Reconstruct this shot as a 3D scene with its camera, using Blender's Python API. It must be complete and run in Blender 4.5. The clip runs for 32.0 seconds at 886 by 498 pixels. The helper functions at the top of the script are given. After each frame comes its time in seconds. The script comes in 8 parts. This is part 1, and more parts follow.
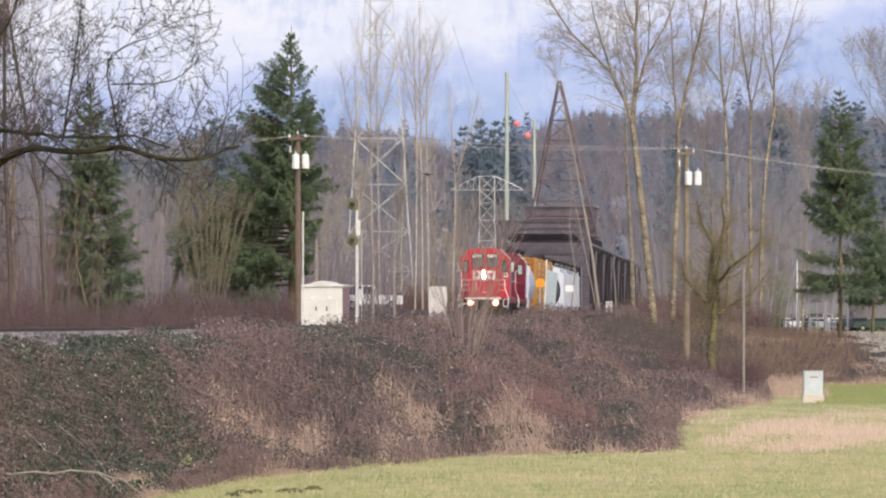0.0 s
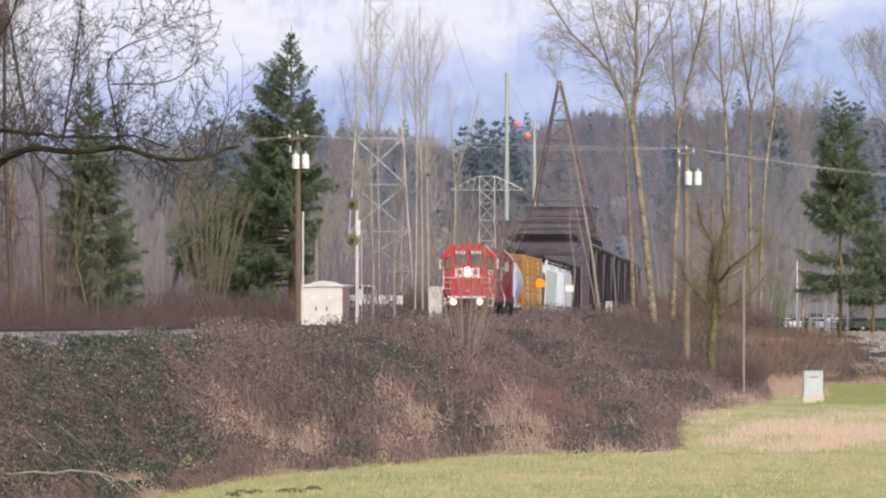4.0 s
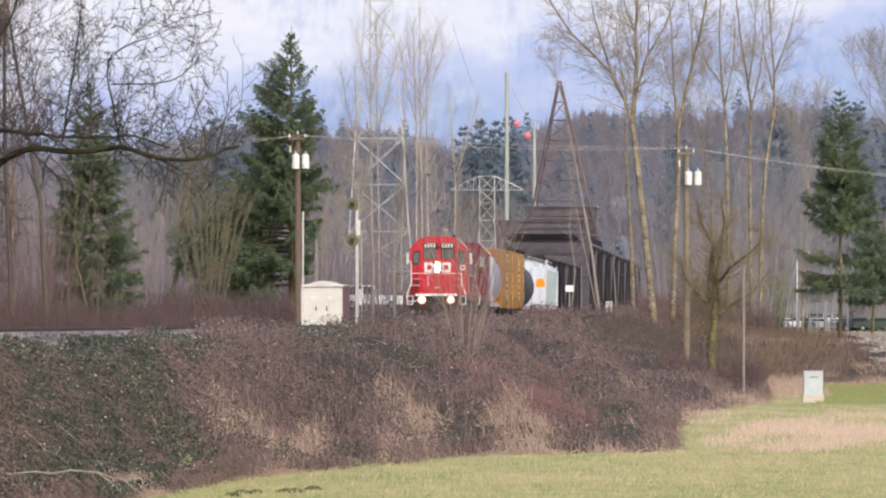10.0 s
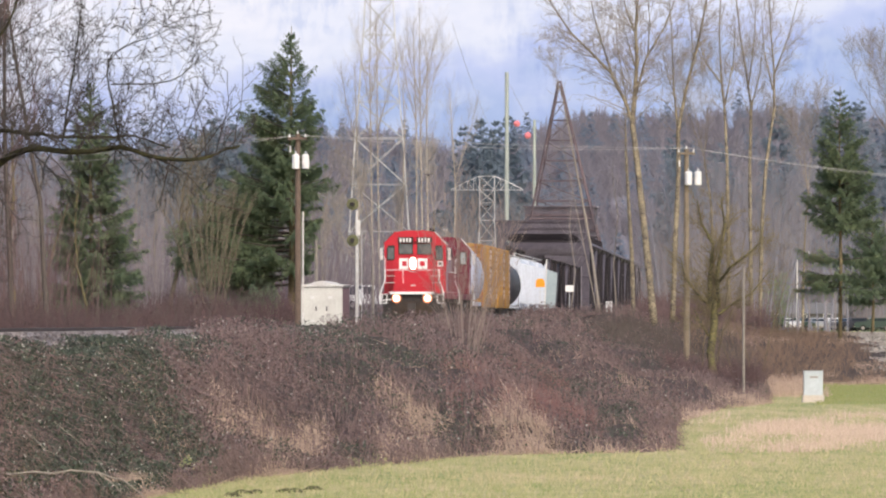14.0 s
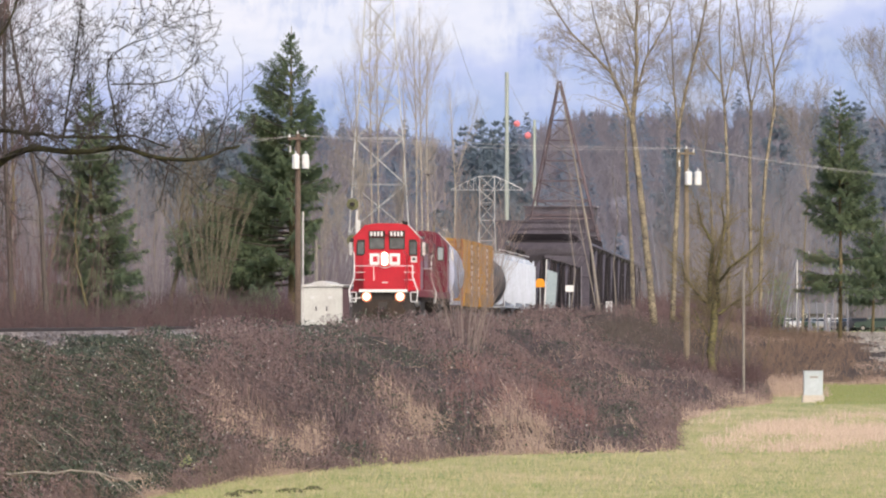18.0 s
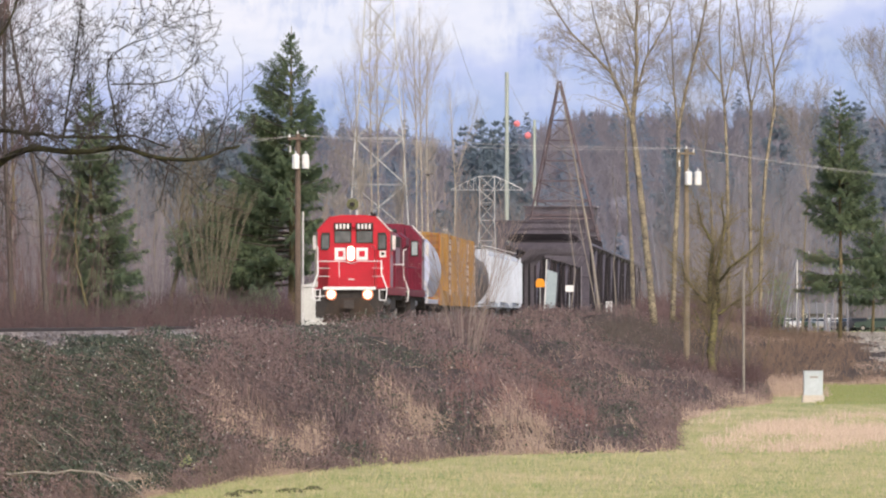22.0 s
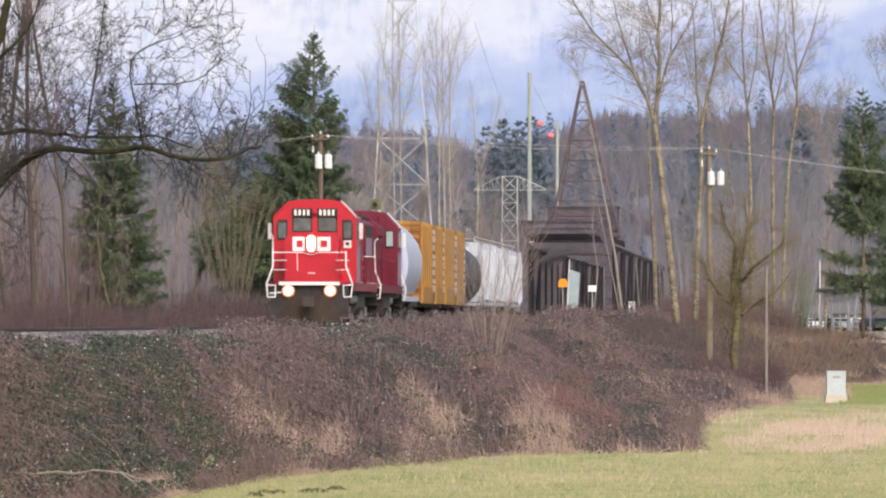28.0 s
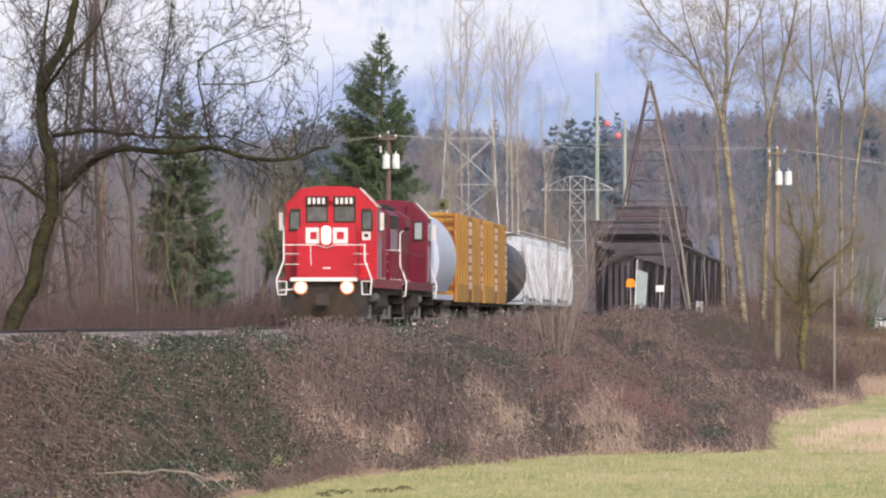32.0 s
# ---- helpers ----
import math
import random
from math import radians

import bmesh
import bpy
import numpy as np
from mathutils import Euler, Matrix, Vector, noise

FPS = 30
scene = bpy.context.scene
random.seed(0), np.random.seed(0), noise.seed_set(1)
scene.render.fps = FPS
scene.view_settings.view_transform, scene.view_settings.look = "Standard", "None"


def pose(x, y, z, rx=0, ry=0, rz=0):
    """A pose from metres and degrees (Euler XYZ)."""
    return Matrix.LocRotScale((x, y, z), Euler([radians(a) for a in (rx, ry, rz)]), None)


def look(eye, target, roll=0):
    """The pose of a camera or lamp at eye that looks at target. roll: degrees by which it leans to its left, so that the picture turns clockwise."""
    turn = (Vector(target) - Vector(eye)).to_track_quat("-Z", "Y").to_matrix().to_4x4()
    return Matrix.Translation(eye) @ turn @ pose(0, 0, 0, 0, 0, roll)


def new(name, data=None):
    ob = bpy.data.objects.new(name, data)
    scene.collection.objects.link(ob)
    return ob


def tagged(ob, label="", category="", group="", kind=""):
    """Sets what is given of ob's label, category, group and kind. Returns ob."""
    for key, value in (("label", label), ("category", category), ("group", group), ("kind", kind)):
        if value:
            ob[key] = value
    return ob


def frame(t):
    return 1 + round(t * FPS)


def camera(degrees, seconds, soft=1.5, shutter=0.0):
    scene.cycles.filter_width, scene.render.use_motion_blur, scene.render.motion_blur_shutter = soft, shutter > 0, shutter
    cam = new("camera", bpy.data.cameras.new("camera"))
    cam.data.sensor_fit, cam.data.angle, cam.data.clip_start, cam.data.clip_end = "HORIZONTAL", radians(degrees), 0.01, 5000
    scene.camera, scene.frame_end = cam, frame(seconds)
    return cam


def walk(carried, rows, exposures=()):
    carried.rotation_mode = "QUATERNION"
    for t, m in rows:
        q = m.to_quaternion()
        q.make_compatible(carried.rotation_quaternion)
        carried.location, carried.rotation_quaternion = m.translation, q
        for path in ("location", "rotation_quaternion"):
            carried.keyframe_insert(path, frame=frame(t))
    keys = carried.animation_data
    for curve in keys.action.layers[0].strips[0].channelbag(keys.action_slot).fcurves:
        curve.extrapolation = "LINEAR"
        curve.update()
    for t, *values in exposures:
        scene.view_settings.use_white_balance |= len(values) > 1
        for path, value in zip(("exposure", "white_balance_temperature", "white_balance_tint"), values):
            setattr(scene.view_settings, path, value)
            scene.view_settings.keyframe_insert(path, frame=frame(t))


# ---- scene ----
# ---- camera: a long lens on a tripod, which pans a little to follow the train ----
cam = camera(7.18, 32.0, soft=2.13)
EYE = (0.0, 0.0, 0.2)


def aim(bearing, lift=0.0):
    """The camera's pose: bearing in milliradians to the left, lift in milliradians."""
    a = bearing / 1000
    return look(EYE, (-1000 * math.sin(a), 1000 * math.cos(a), 0.2 + 10.08 + lift))


walk(cam, [(0, aim(0)), (10, aim(0)), (20, aim(0)), (25.5, aim(0)), (26.4, aim(0)), (27.0, aim(0.45)), (27.5, aim(1.58)), (28.0, aim(3.22)), (28.5, aim(4.15)),
           (29.0, aim(5.26, 0.1)), (29.5, aim(6.12)), (30.0, aim(7.02)), (30.5, aim(8.6)), (31.0, aim(10.05)), (31.5, aim(11.42)), (32.0, aim(12.8))],
     exposures=[(0, 0.0, 6500, 10), (32, 0.0, 6500, 10)])

# ---- light: thin overcast, a low veiled sun behind the camera ----
world = bpy.data.worlds.new("world")
scene.world = world
world.use_nodes = True
wn = world.node_tree.nodes
sky = wn.new("ShaderNodeTexSky")
sky.sky_type, sky.sun_disc = "NISHITA", False
sky.sun_elevation, sky.sun_rotation = radians(38), radians(160)
sky.air_density, sky.dust_density, sky.ozone_density = 1.0, 4.0, 1.0
wn["Background"].inputs["Strength"].default_value = 0.19
world.node_tree.links.new(sky.outputs[0], wn["Background"].inputs[0])
sun_data = bpy.data.lights.new("sun", "SUN")
sun_data.energy, sun_data.angle, sun_data.color = 1.7, radians(14), (1.0, 0.96, 0.93)
sun = new("sun", sun_data)
sun.matrix_world = look((40, -110, 95), (0, 0, 0))


# ---- materials ----
def mat(name, color, rough=0.8, second=None, scale=3.0, fine=40.0, bump=0.2, metal=0.0, island=0.0, objects=0.0, mix=0.5, spec=0.3, soft=0.0):
    """A procedural surface: two colours by coarse and fine noise, relief, and a shift from piece to piece."""
    m = bpy.data.materials.new(name)
    m.use_nodes = True
    nt = m.node_tree
    bs = nt.nodes["Principled BSDF"]
    bs.inputs["Roughness"].default_value = rough
    bs.inputs["Metallic"].default_value = metal
    bs.inputs["Specular IOR Level"].default_value = spec
    second = second or tuple(c * 0.7 for c in color)
    tc = nt.nodes.new("ShaderNodeTexCoord")
    n1, n2 = nt.nodes.new("ShaderNodeTexNoise"), nt.nodes.new("ShaderNodeTexNoise")
    n1.inputs["Scale"].default_value, n2.inputs["Scale"].default_value = scale, fine
    n1.inputs["Detail"].default_value, n2.inputs["Detail"].default_value = 5, 3
    for n in (n1, n2):
        nt.links.new(tc.outputs["Object"], n.inputs["Vector"])
    add = nt.nodes.new("ShaderNodeMath")
    add.operation = "ADD"
    nt.links.new(n1.outputs["Fac"], add.inputs[0])
    nt.links.new(n2.outputs["Fac"], add.inputs[1])
    last = add
    for flag, kind, out in ((island, "ShaderNodeNewGeometry", "Random Per Island"), (objects, "ShaderNodeObjectInfo", "Random")):
        if flag:
            info, ma = nt.nodes.new(kind), nt.nodes.new("ShaderNodeMath")
            ma.operation = "MULTIPLY_ADD"
            ma.inputs[1].default_value = flag
            nt.links.new(info.outputs[out], ma.inputs[0])
            nt.links.new(last.outputs[0], ma.inputs[2])
            last = ma
    ramp = nt.nodes.new("ShaderNodeMapRange")
    extra = (island + objects)
    ramp.inputs["From Min"].default_value, ramp.inputs["From Max"].default_value = 0.75 + extra * mix * 0.5, 1.25 + extra * (1 - mix * 0.5)
    nt.links.new(last.outputs[0], ramp.inputs["Value"])
    blend = nt.nodes.new("ShaderNodeMix")
    blend.data_type = "RGBA"
    blend.inputs["A"].default_value, blend.inputs["B"].default_value = (*color, 1), (*second, 1)
    nt.links.new(ramp.outputs[0], blend.inputs["Factor"])
    nt.links.new(blend.outputs["Result"], bs.inputs["Base Color"])
    if bump:
        bp = nt.nodes.new("ShaderNodeBump")
        bp.inputs["Strength"].default_value, bp.inputs["Distance"].default_value = bump, 0.03
        nt.links.new(last.outputs[0], bp.inputs["Height"])
        nt.links.new(bp.outputs[0], bs.inputs["Normal"])
    if soft:
        # thin foliage lets light through
        through_leaf, both = nt.nodes.new("ShaderNodeBsdfTranslucent"), nt.nodes.new("ShaderNodeMixShader")
        nt.links.new(blend.outputs["Result"], through_leaf.inputs["Color"])
        both.inputs[0].default_value = soft
        nt.links.new(bs.outputs[0], both.inputs[1])
        nt.links.new(through_leaf.outputs[0], both.inputs[2])
        nt.links.new(both.outputs[0], nt.nodes["Material Output"].inputs["Surface"])
    return m


def glow(name, color, strength, base=0.5):
    m = bpy.data.materials.new(name)
    m.use_nodes = True
    bs = m.node_tree.nodes["Principled BSDF"]
    bs.inputs["Base Color"].default_value = (base, base, base, 1)
    bs.inputs["Emission Color"].default_value = (*color, 1)
    bs.inputs["Emission Strength"].default_value = strength
    return m


RED = mat("red_enamel", (0.52, 0.01, 0.028), 0.35, (0.42, 0.01, 0.026), 1.2, 9, 0.03, spec=0.5)
RED_DULL = mat("dull_red_enamel", (0.18, 0.012, 0.036), 0.5, (0.12, 0.011, 0.028), 1.2, 9, 0.05)
WHITE = mat("white_paint", (0.82, 0.81, 0.8), 0.5, (0.7, 0.69, 0.67), 2, 30, 0.03)
WHITE_OLD = mat("weathered_white_paint", (0.74, 0.73, 0.72), 0.6, (0.55, 0.52, 0.48), 1.5, 12, 0.08)
CREAM = mat("cream_enamel", (0.72, 0.71, 0.66), 0.5, (0.6, 0.585, 0.54), 1.5, 12, 0.05)
BLACK = mat("black_iron", (0.018, 0.017, 0.018), 0.6, (0.05, 0.04, 0.035), 3, 30, 0.2)
STEEL_DULL = mat("dusty_axle_box_steel", (0.3, 0.3, 0.31), 0.7, (0.16, 0.15, 0.15), 3, 18, 0.1)
GRIME = mat("grimy_underframe", (0.045, 0.04, 0.04), 0.85, (0.08, 0.066, 0.06), 2, 20, 0.3)
LILAC = mat("lilac_grey_paint", (0.36, 0.26, 0.32), 0.5, (0.24, 0.14, 0.19), 1.4, 9, 0.05)
PLACARD = mat("pinkish_stencil_paint", (0.74, 0.62, 0.56), 0.6, (0.55, 0.36, 0.26), 1.5, 6, 0.05)
PLOW = mat("brown_pilot_plate", (0.065, 0.042, 0.028), 0.7, (0.03, 0.024, 0.02), 3, 20, 0.2)
STEEL = mat("worn_steel", (0.42, 0.4, 0.39), 0.35, (0.25, 0.22, 0.2), 3, 30, 0.1, 0.9)
POLISHED = mat("polished_rail_steel", (0.55, 0.53, 0.52), 0.22, (0.42, 0.4, 0.39), 1, 12, 0.0, 1.0)
RAIL = mat("rusty_rail", (0.10, 0.075, 0.07), 0.6, (0.06, 0.045, 0.042), 3, 30, 0.1, 0.3)
WHEEL = mat("wheel_steel", (0.45, 0.44, 0.45), 0.5, (0.26, 0.24, 0.23), 3, 30, 0.1, 0.3)
GLASS = mat("window_glass", (0.13, 0.15, 0.16), 0.08, (0.07, 0.08, 0.085), 1, 3, 0.0, spec=0.7)
HOPPER = mat("pale_grey_hopper_paint", (0.5, 0.53, 0.67), 0.55, (0.42, 0.445, 0.555), 0.8, 8, 0.05)
# ochre darkened for the shade between the ribs; the door panels share it
OCHRE_SHADED = mat("shaded_ochre_paint", (0.33, 0.15, 0.045), 0.65, (0.22, 0.095, 0.035), 1.0, 10, 0.1)
OCHRE = mat("ochre_boxcar_paint", (0.47, 0.25, 0.05), 0.6, (0.31, 0.155, 0.04), 1.0, 10, 0.1)
LADDER_RED = mat("red_oxide_paint", (0.42, 0.1, 0.055), 0.6, (0.3, 0.08, 0.05), 2, 12, 0.1)
TANK = mat("dark_grey_tank_paint", (0.075, 0.075, 0.088), 0.5, (0.045, 0.042, 0.045), 1.0, 10, 0.06)
GRAIN = mat("white_hopper_paint", (0.64, 0.68, 0.76), 0.55, (0.48, 0.51, 0.57), 0.8, 9, 0.05)
LAMP = glow("sealed_beam", (1.0, 0.88, 0.7), 22)
# the next two glow only to imitate the bloom round the lenses
BLOOM_PLATE = glow("lamp_bloom_plate", (1.0, 0.6, 0.38), 2.6, 0.1)
HALO = glow("lamp_bloom_rim", (1.0, 0.26, 0.1), 1.0, 0.05)
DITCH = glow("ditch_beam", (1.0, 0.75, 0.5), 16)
RUST = mat("brown_bridge_steel", (0.118, 0.103, 0.126), 0.75, (0.075, 0.066, 0.082), 0.9, 7, 0.2)
# tower steel paled towards grey by haze put into its colour
RUST_PALE = mat("hazed_tower_steel", (0.155, 0.11, 0.12), 0.8, (0.11, 0.085, 0.095), 0.6, 7, 0.2)
FRAME = mat("paler_frame_steel", (0.135, 0.12, 0.14), 0.8, (0.08, 0.068, 0.076), 0.6, 7, 0.2)
# truss steel darkened to paint in the gloom inside the bridge
TRUSS = mat("shaded_truss_steel", (0.034, 0.027, 0.032), 0.8, (0.02, 0.017, 0.021), 0.6, 7, 0.2)
GALV = mat("galvanised_steel", (0.62, 0.62, 0.62), 0.5, (0.48, 0.48, 0.48), 1, 9, 0.05, 0.2)
POLE = mat("weathered_pole_wood", (0.19, 0.135, 0.105), 0.85, (0.12, 0.09, 0.07), 2, 25, 0.3)
POLE_TAN = mat("tan_pole_wood", (0.27, 0.215, 0.155), 0.85, (0.18, 0.145, 0.105), 2, 25, 0.3)
POLE_GREY = mat("grey_weathered_post", (0.32, 0.285, 0.25), 0.9, (0.2, 0.175, 0.155), 2, 25, 0.3)
TINPOLE = mat("pale_steel_pole", (0.4, 0.44, 0.4), 0.5, (0.33, 0.36, 0.33), 1, 9, 0.05)
WIRE = mat("wire_aluminium", (0.5, 0.48, 0.47), 0.6, (0.4, 0.38, 0.38), 1, 9, 0.0)
MARKER = mat("red_marker_ball", (0.8, 0.24, 0.27), 0.6, (0.68, 0.2, 0.23), 1, 9, 0.0)
ORANGE = mat("orange_sign", (0.85, 0.34, 0.02), 0.5, (0.75, 0.28, 0.02), 2, 9, 0.0)
PANEL = mat("grey_green_panel", (0.36, 0.42, 0.44), 0.5, (0.28, 0.34, 0.36), 1.5, 9, 0.05)
SIGNAL = mat("olive_signal_target", (0.17, 0.17, 0.085), 0.7, (0.1, 0.1, 0.055), 2, 9, 0.1)
BALLAST = mat("ballast_stone", (0.30, 0.27, 0.28), 0.9, (0.17, 0.15, 0.15), 4, 25, 0.6, island=0.6)
TIE = mat("creosoted_tie", (0.07, 0.055, 0.045), 0.9, (0.11, 0.09, 0.075), 3, 30, 0.4, objects=0.5)
BIRCH_BARK = mat("birch_bark", (0.5, 0.45, 0.38), 0.85, (0.27, 0.23, 0.19), 1.6, 9, 0.4)
BIRCH_TWIG = mat("birch_twig", (0.43, 0.385, 0.34), 0.9, (0.3, 0.265, 0.24), 0.2, 3, 0.0, island=0.8)
SOIL = mat("leaf_litter", (0.075, 0.055, 0.046), 0.95, (0.04, 0.032, 0.028), 1.2, 14, 0.6)
CANE = mat("bramble_cane", (0.285, 0.2, 0.19), 0.8, (0.14, 0.104, 0.108), 0.25, 3, 0.0, island=0.9)
DEADLEAF = mat("withered_leaf", (0.215, 0.148, 0.144), 0.85, (0.107, 0.081, 0.085), 0.3, 3, 0.0, island=0.9)
GREENLEAF = mat("bramble_leaf", (0.038, 0.052, 0.043), 0.6, (0.088, 0.102, 0.07), 0.3, 3, 0.0, island=0.9)
PALELEAF = mat("pale_leaf_underside", (0.56, 0.55, 0.5), 0.7, (0.33, 0.31, 0.27), 0.5, 3, 0.0, island=0.6)
STRAW = mat("dry_grass", (0.56, 0.42, 0.33), 0.9, (0.33, 0.24, 0.19), 0.3, 4, 0.0, island=0.8)
STRAW_PALE = mat("pale_dry_grass", (0.68, 0.53, 0.42), 0.9, (0.46, 0.35, 0.26), 0.3, 4, 0.0, island=0.8)
BLADE = mat("meadow_blade", (0.275, 0.315, 0.115), 0.85, (0.54, 0.45, 0.27), 0.06, 1.2, 0.0, island=0.9)
BARK = mat("grey_brown_bark", (0.135, 0.112, 0.096), 0.9, (0.085, 0.07, 0.062), 1.5, 12, 0.4)
BARK_MOSS = mat("mossy_bark", (0.26, 0.21, 0.11), 0.9, (0.125, 0.1, 0.065), 0.8, 9, 0.4)
POPLAR_TWIG = mat("tan_poplar_twig", (0.36, 0.305, 0.25), 0.9, (0.24, 0.2, 0.165), 0.3, 4, 0.0, island=0.8)
BARK_PALE = mat("pale_poplar_bark", (0.36, 0.305, 0.205), 0.85, (0.085, 0.07, 0.06), 2.2, 9, 0.6)
BARK_DARK = mat("dark_mossy_bark", (0.024, 0.021, 0.02), 0.95, (0.075, 0.07, 0.03), 3.2, 22, 1.0, spec=0.1)
TWIG = mat("reddish_twig", (0.18, 0.115, 0.108), 0.9, (0.10, 0.068, 0.068), 0.3, 4, 0.0, island=0.8)
TWIG_GREY = mat("grey_twig", (0.33, 0.285, 0.235), 0.9, (0.22, 0.19, 0.17), 0.2, 3, 0.0, island=0.8)
# needle green lifted past its own tone to carry some haze
NEEDLE = mat("fir_needles", (0.175, 0.24, 0.16), 0.9, (0.265, 0.31, 0.175), 0.5, 4, 0.0, island=0.5, spec=0.05, soft=0.6)
# distance haze is mixed into this needle colour: bluer and paler
NEEDLE_HAZED = mat("hazed_fir_needles", (0.185, 0.23, 0.28), 0.95, (0.215, 0.26, 0.31), 0.02, 0.5, 0.0, island=0.15, spec=0.0, soft=0.5)
# bare wood greyed and blued by haze put into its colour
WOODS_HAZED = mat("hazed_bare_wood", (0.25, 0.24, 0.275), 0.9, (0.20, 0.205, 0.25), 0.02, 0.5, 0.0, island=0.8, spec=0.1)
CROWBLACK = mat("crow_feather", (0.012, 0.012, 0.016), 0.5, (0.02, 0.02, 0.026), 5, 40, 0.0)
CARPAINT = mat("white_car_paint", (0.75, 0.75, 0.76), 0.3, (0.66, 0.66, 0.67), 1, 9, 0.0, spec=0.6)
RUBBER = mat("tyre_rubber", (0.02, 0.02, 0.02), 0.85, (0.03, 0.03, 0.03), 5, 40, 0.1)
SIDING = mat("pale_siding", (0.62, 0.61, 0.6), 0.8, (0.54, 0.53, 0.52), 1, 9, 0.1)
SHINGLE = mat("grey_roofing", (0.17, 0.165, 0.165), 0.85, (0.12, 0.12, 0.125), 1, 9, 0.2)
# the three hillside colours carry painted haze: pale, blue, low in contrast
HAZEFOREST = mat("hazed_hillside_forest", (0.215, 0.205, 0.235), 0.95, (0.265, 0.245, 0.275), 0.02, 0.12, 0.0)
HAZEFIR = mat("hazed_hillside_fir", (0.2, 0.245, 0.315), 0.95, (0.25, 0.285, 0.35), 0.01, 0.1, 0.0, island=0.1, spec=0.0, soft=0.5)
HAZEBARE = mat("hazed_hillside_bare_wood", (0.36, 0.325, 0.36), 0.95, (0.27, 0.26, 0.305), 0.006, 0.05, 0.0, island=0.3, spec=0.0, soft=0.5)
TURF = mat("dark_turf", (0.12, 0.125, 0.05), 0.95, (0.07, 0.065, 0.035), 3, 20, 0.5)
LUSH = mat("lush_grass", (0.215, 0.265, 0.085), 0.95, (0.31, 0.305, 0.13), 0.2, 2.5, 0.4)
GRAVEL = mat("pale_gravel", (0.44, 0.405, 0.375), 0.95, (0.27, 0.245, 0.225), 0.5, 5, 0.5)


def field_material():
    """Pale winter grass: green and straw patches metres wide, with fine streaks."""
    m = mat("winter_grass", (0.235, 0.28, 0.095), 0.95, (0.50, 0.415, 0.235), 0.5, 2.2, 0.5)
    nt = m.node_tree
    tc = nt.nodes["Texture Coordinate"]
    mp = nt.nodes.new("ShaderNodeMapping")
    mp.inputs["Scale"].default_value = (1.0, 0.22, 1.0)
    nt.links.new(tc.outputs["Object"], mp.inputs["Vector"])
    for n in nt.nodes:
        if n.type == "TEX_NOISE":
            nt.links.new(mp.outputs[0], n.inputs["Vector"])
    return m


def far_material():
    """The mountainside under broken cloud, thousands of metres off; its haze and light are painted as emission."""
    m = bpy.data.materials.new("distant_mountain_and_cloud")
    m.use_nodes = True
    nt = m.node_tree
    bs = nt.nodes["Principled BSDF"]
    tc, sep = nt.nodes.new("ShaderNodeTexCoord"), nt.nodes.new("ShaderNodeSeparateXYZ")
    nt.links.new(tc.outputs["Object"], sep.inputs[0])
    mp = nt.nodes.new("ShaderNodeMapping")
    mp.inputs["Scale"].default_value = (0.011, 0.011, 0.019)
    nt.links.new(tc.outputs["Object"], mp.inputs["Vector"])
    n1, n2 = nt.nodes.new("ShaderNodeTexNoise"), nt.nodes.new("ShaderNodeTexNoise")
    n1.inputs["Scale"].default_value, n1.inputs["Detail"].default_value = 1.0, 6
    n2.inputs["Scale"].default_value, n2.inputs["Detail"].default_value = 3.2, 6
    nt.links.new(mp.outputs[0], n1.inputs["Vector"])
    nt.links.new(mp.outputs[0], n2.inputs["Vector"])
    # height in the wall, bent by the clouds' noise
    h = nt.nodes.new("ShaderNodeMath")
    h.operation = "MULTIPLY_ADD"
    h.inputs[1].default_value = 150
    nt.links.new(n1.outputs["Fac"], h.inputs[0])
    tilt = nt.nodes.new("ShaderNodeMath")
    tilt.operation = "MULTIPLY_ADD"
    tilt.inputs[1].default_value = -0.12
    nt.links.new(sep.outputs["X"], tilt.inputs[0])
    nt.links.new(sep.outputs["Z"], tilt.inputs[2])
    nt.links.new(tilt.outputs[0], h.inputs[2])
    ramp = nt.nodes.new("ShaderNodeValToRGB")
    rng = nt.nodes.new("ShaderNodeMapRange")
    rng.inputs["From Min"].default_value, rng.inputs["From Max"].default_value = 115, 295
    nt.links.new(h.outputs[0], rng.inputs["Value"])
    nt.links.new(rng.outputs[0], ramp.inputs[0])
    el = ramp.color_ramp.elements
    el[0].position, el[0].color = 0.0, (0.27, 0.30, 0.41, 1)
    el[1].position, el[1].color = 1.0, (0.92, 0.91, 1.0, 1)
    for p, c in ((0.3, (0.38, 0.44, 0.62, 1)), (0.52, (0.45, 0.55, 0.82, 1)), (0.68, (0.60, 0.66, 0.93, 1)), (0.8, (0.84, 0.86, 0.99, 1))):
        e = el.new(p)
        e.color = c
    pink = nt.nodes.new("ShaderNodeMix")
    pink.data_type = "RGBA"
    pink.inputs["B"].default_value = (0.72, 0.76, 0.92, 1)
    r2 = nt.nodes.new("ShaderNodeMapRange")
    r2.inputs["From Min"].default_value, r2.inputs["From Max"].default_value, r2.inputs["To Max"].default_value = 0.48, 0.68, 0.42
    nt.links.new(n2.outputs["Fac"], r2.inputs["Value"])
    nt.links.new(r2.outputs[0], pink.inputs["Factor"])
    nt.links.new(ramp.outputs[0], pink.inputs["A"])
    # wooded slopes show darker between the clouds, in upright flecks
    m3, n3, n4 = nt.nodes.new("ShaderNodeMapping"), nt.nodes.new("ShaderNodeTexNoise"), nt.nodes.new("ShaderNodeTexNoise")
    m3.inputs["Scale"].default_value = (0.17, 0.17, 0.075)
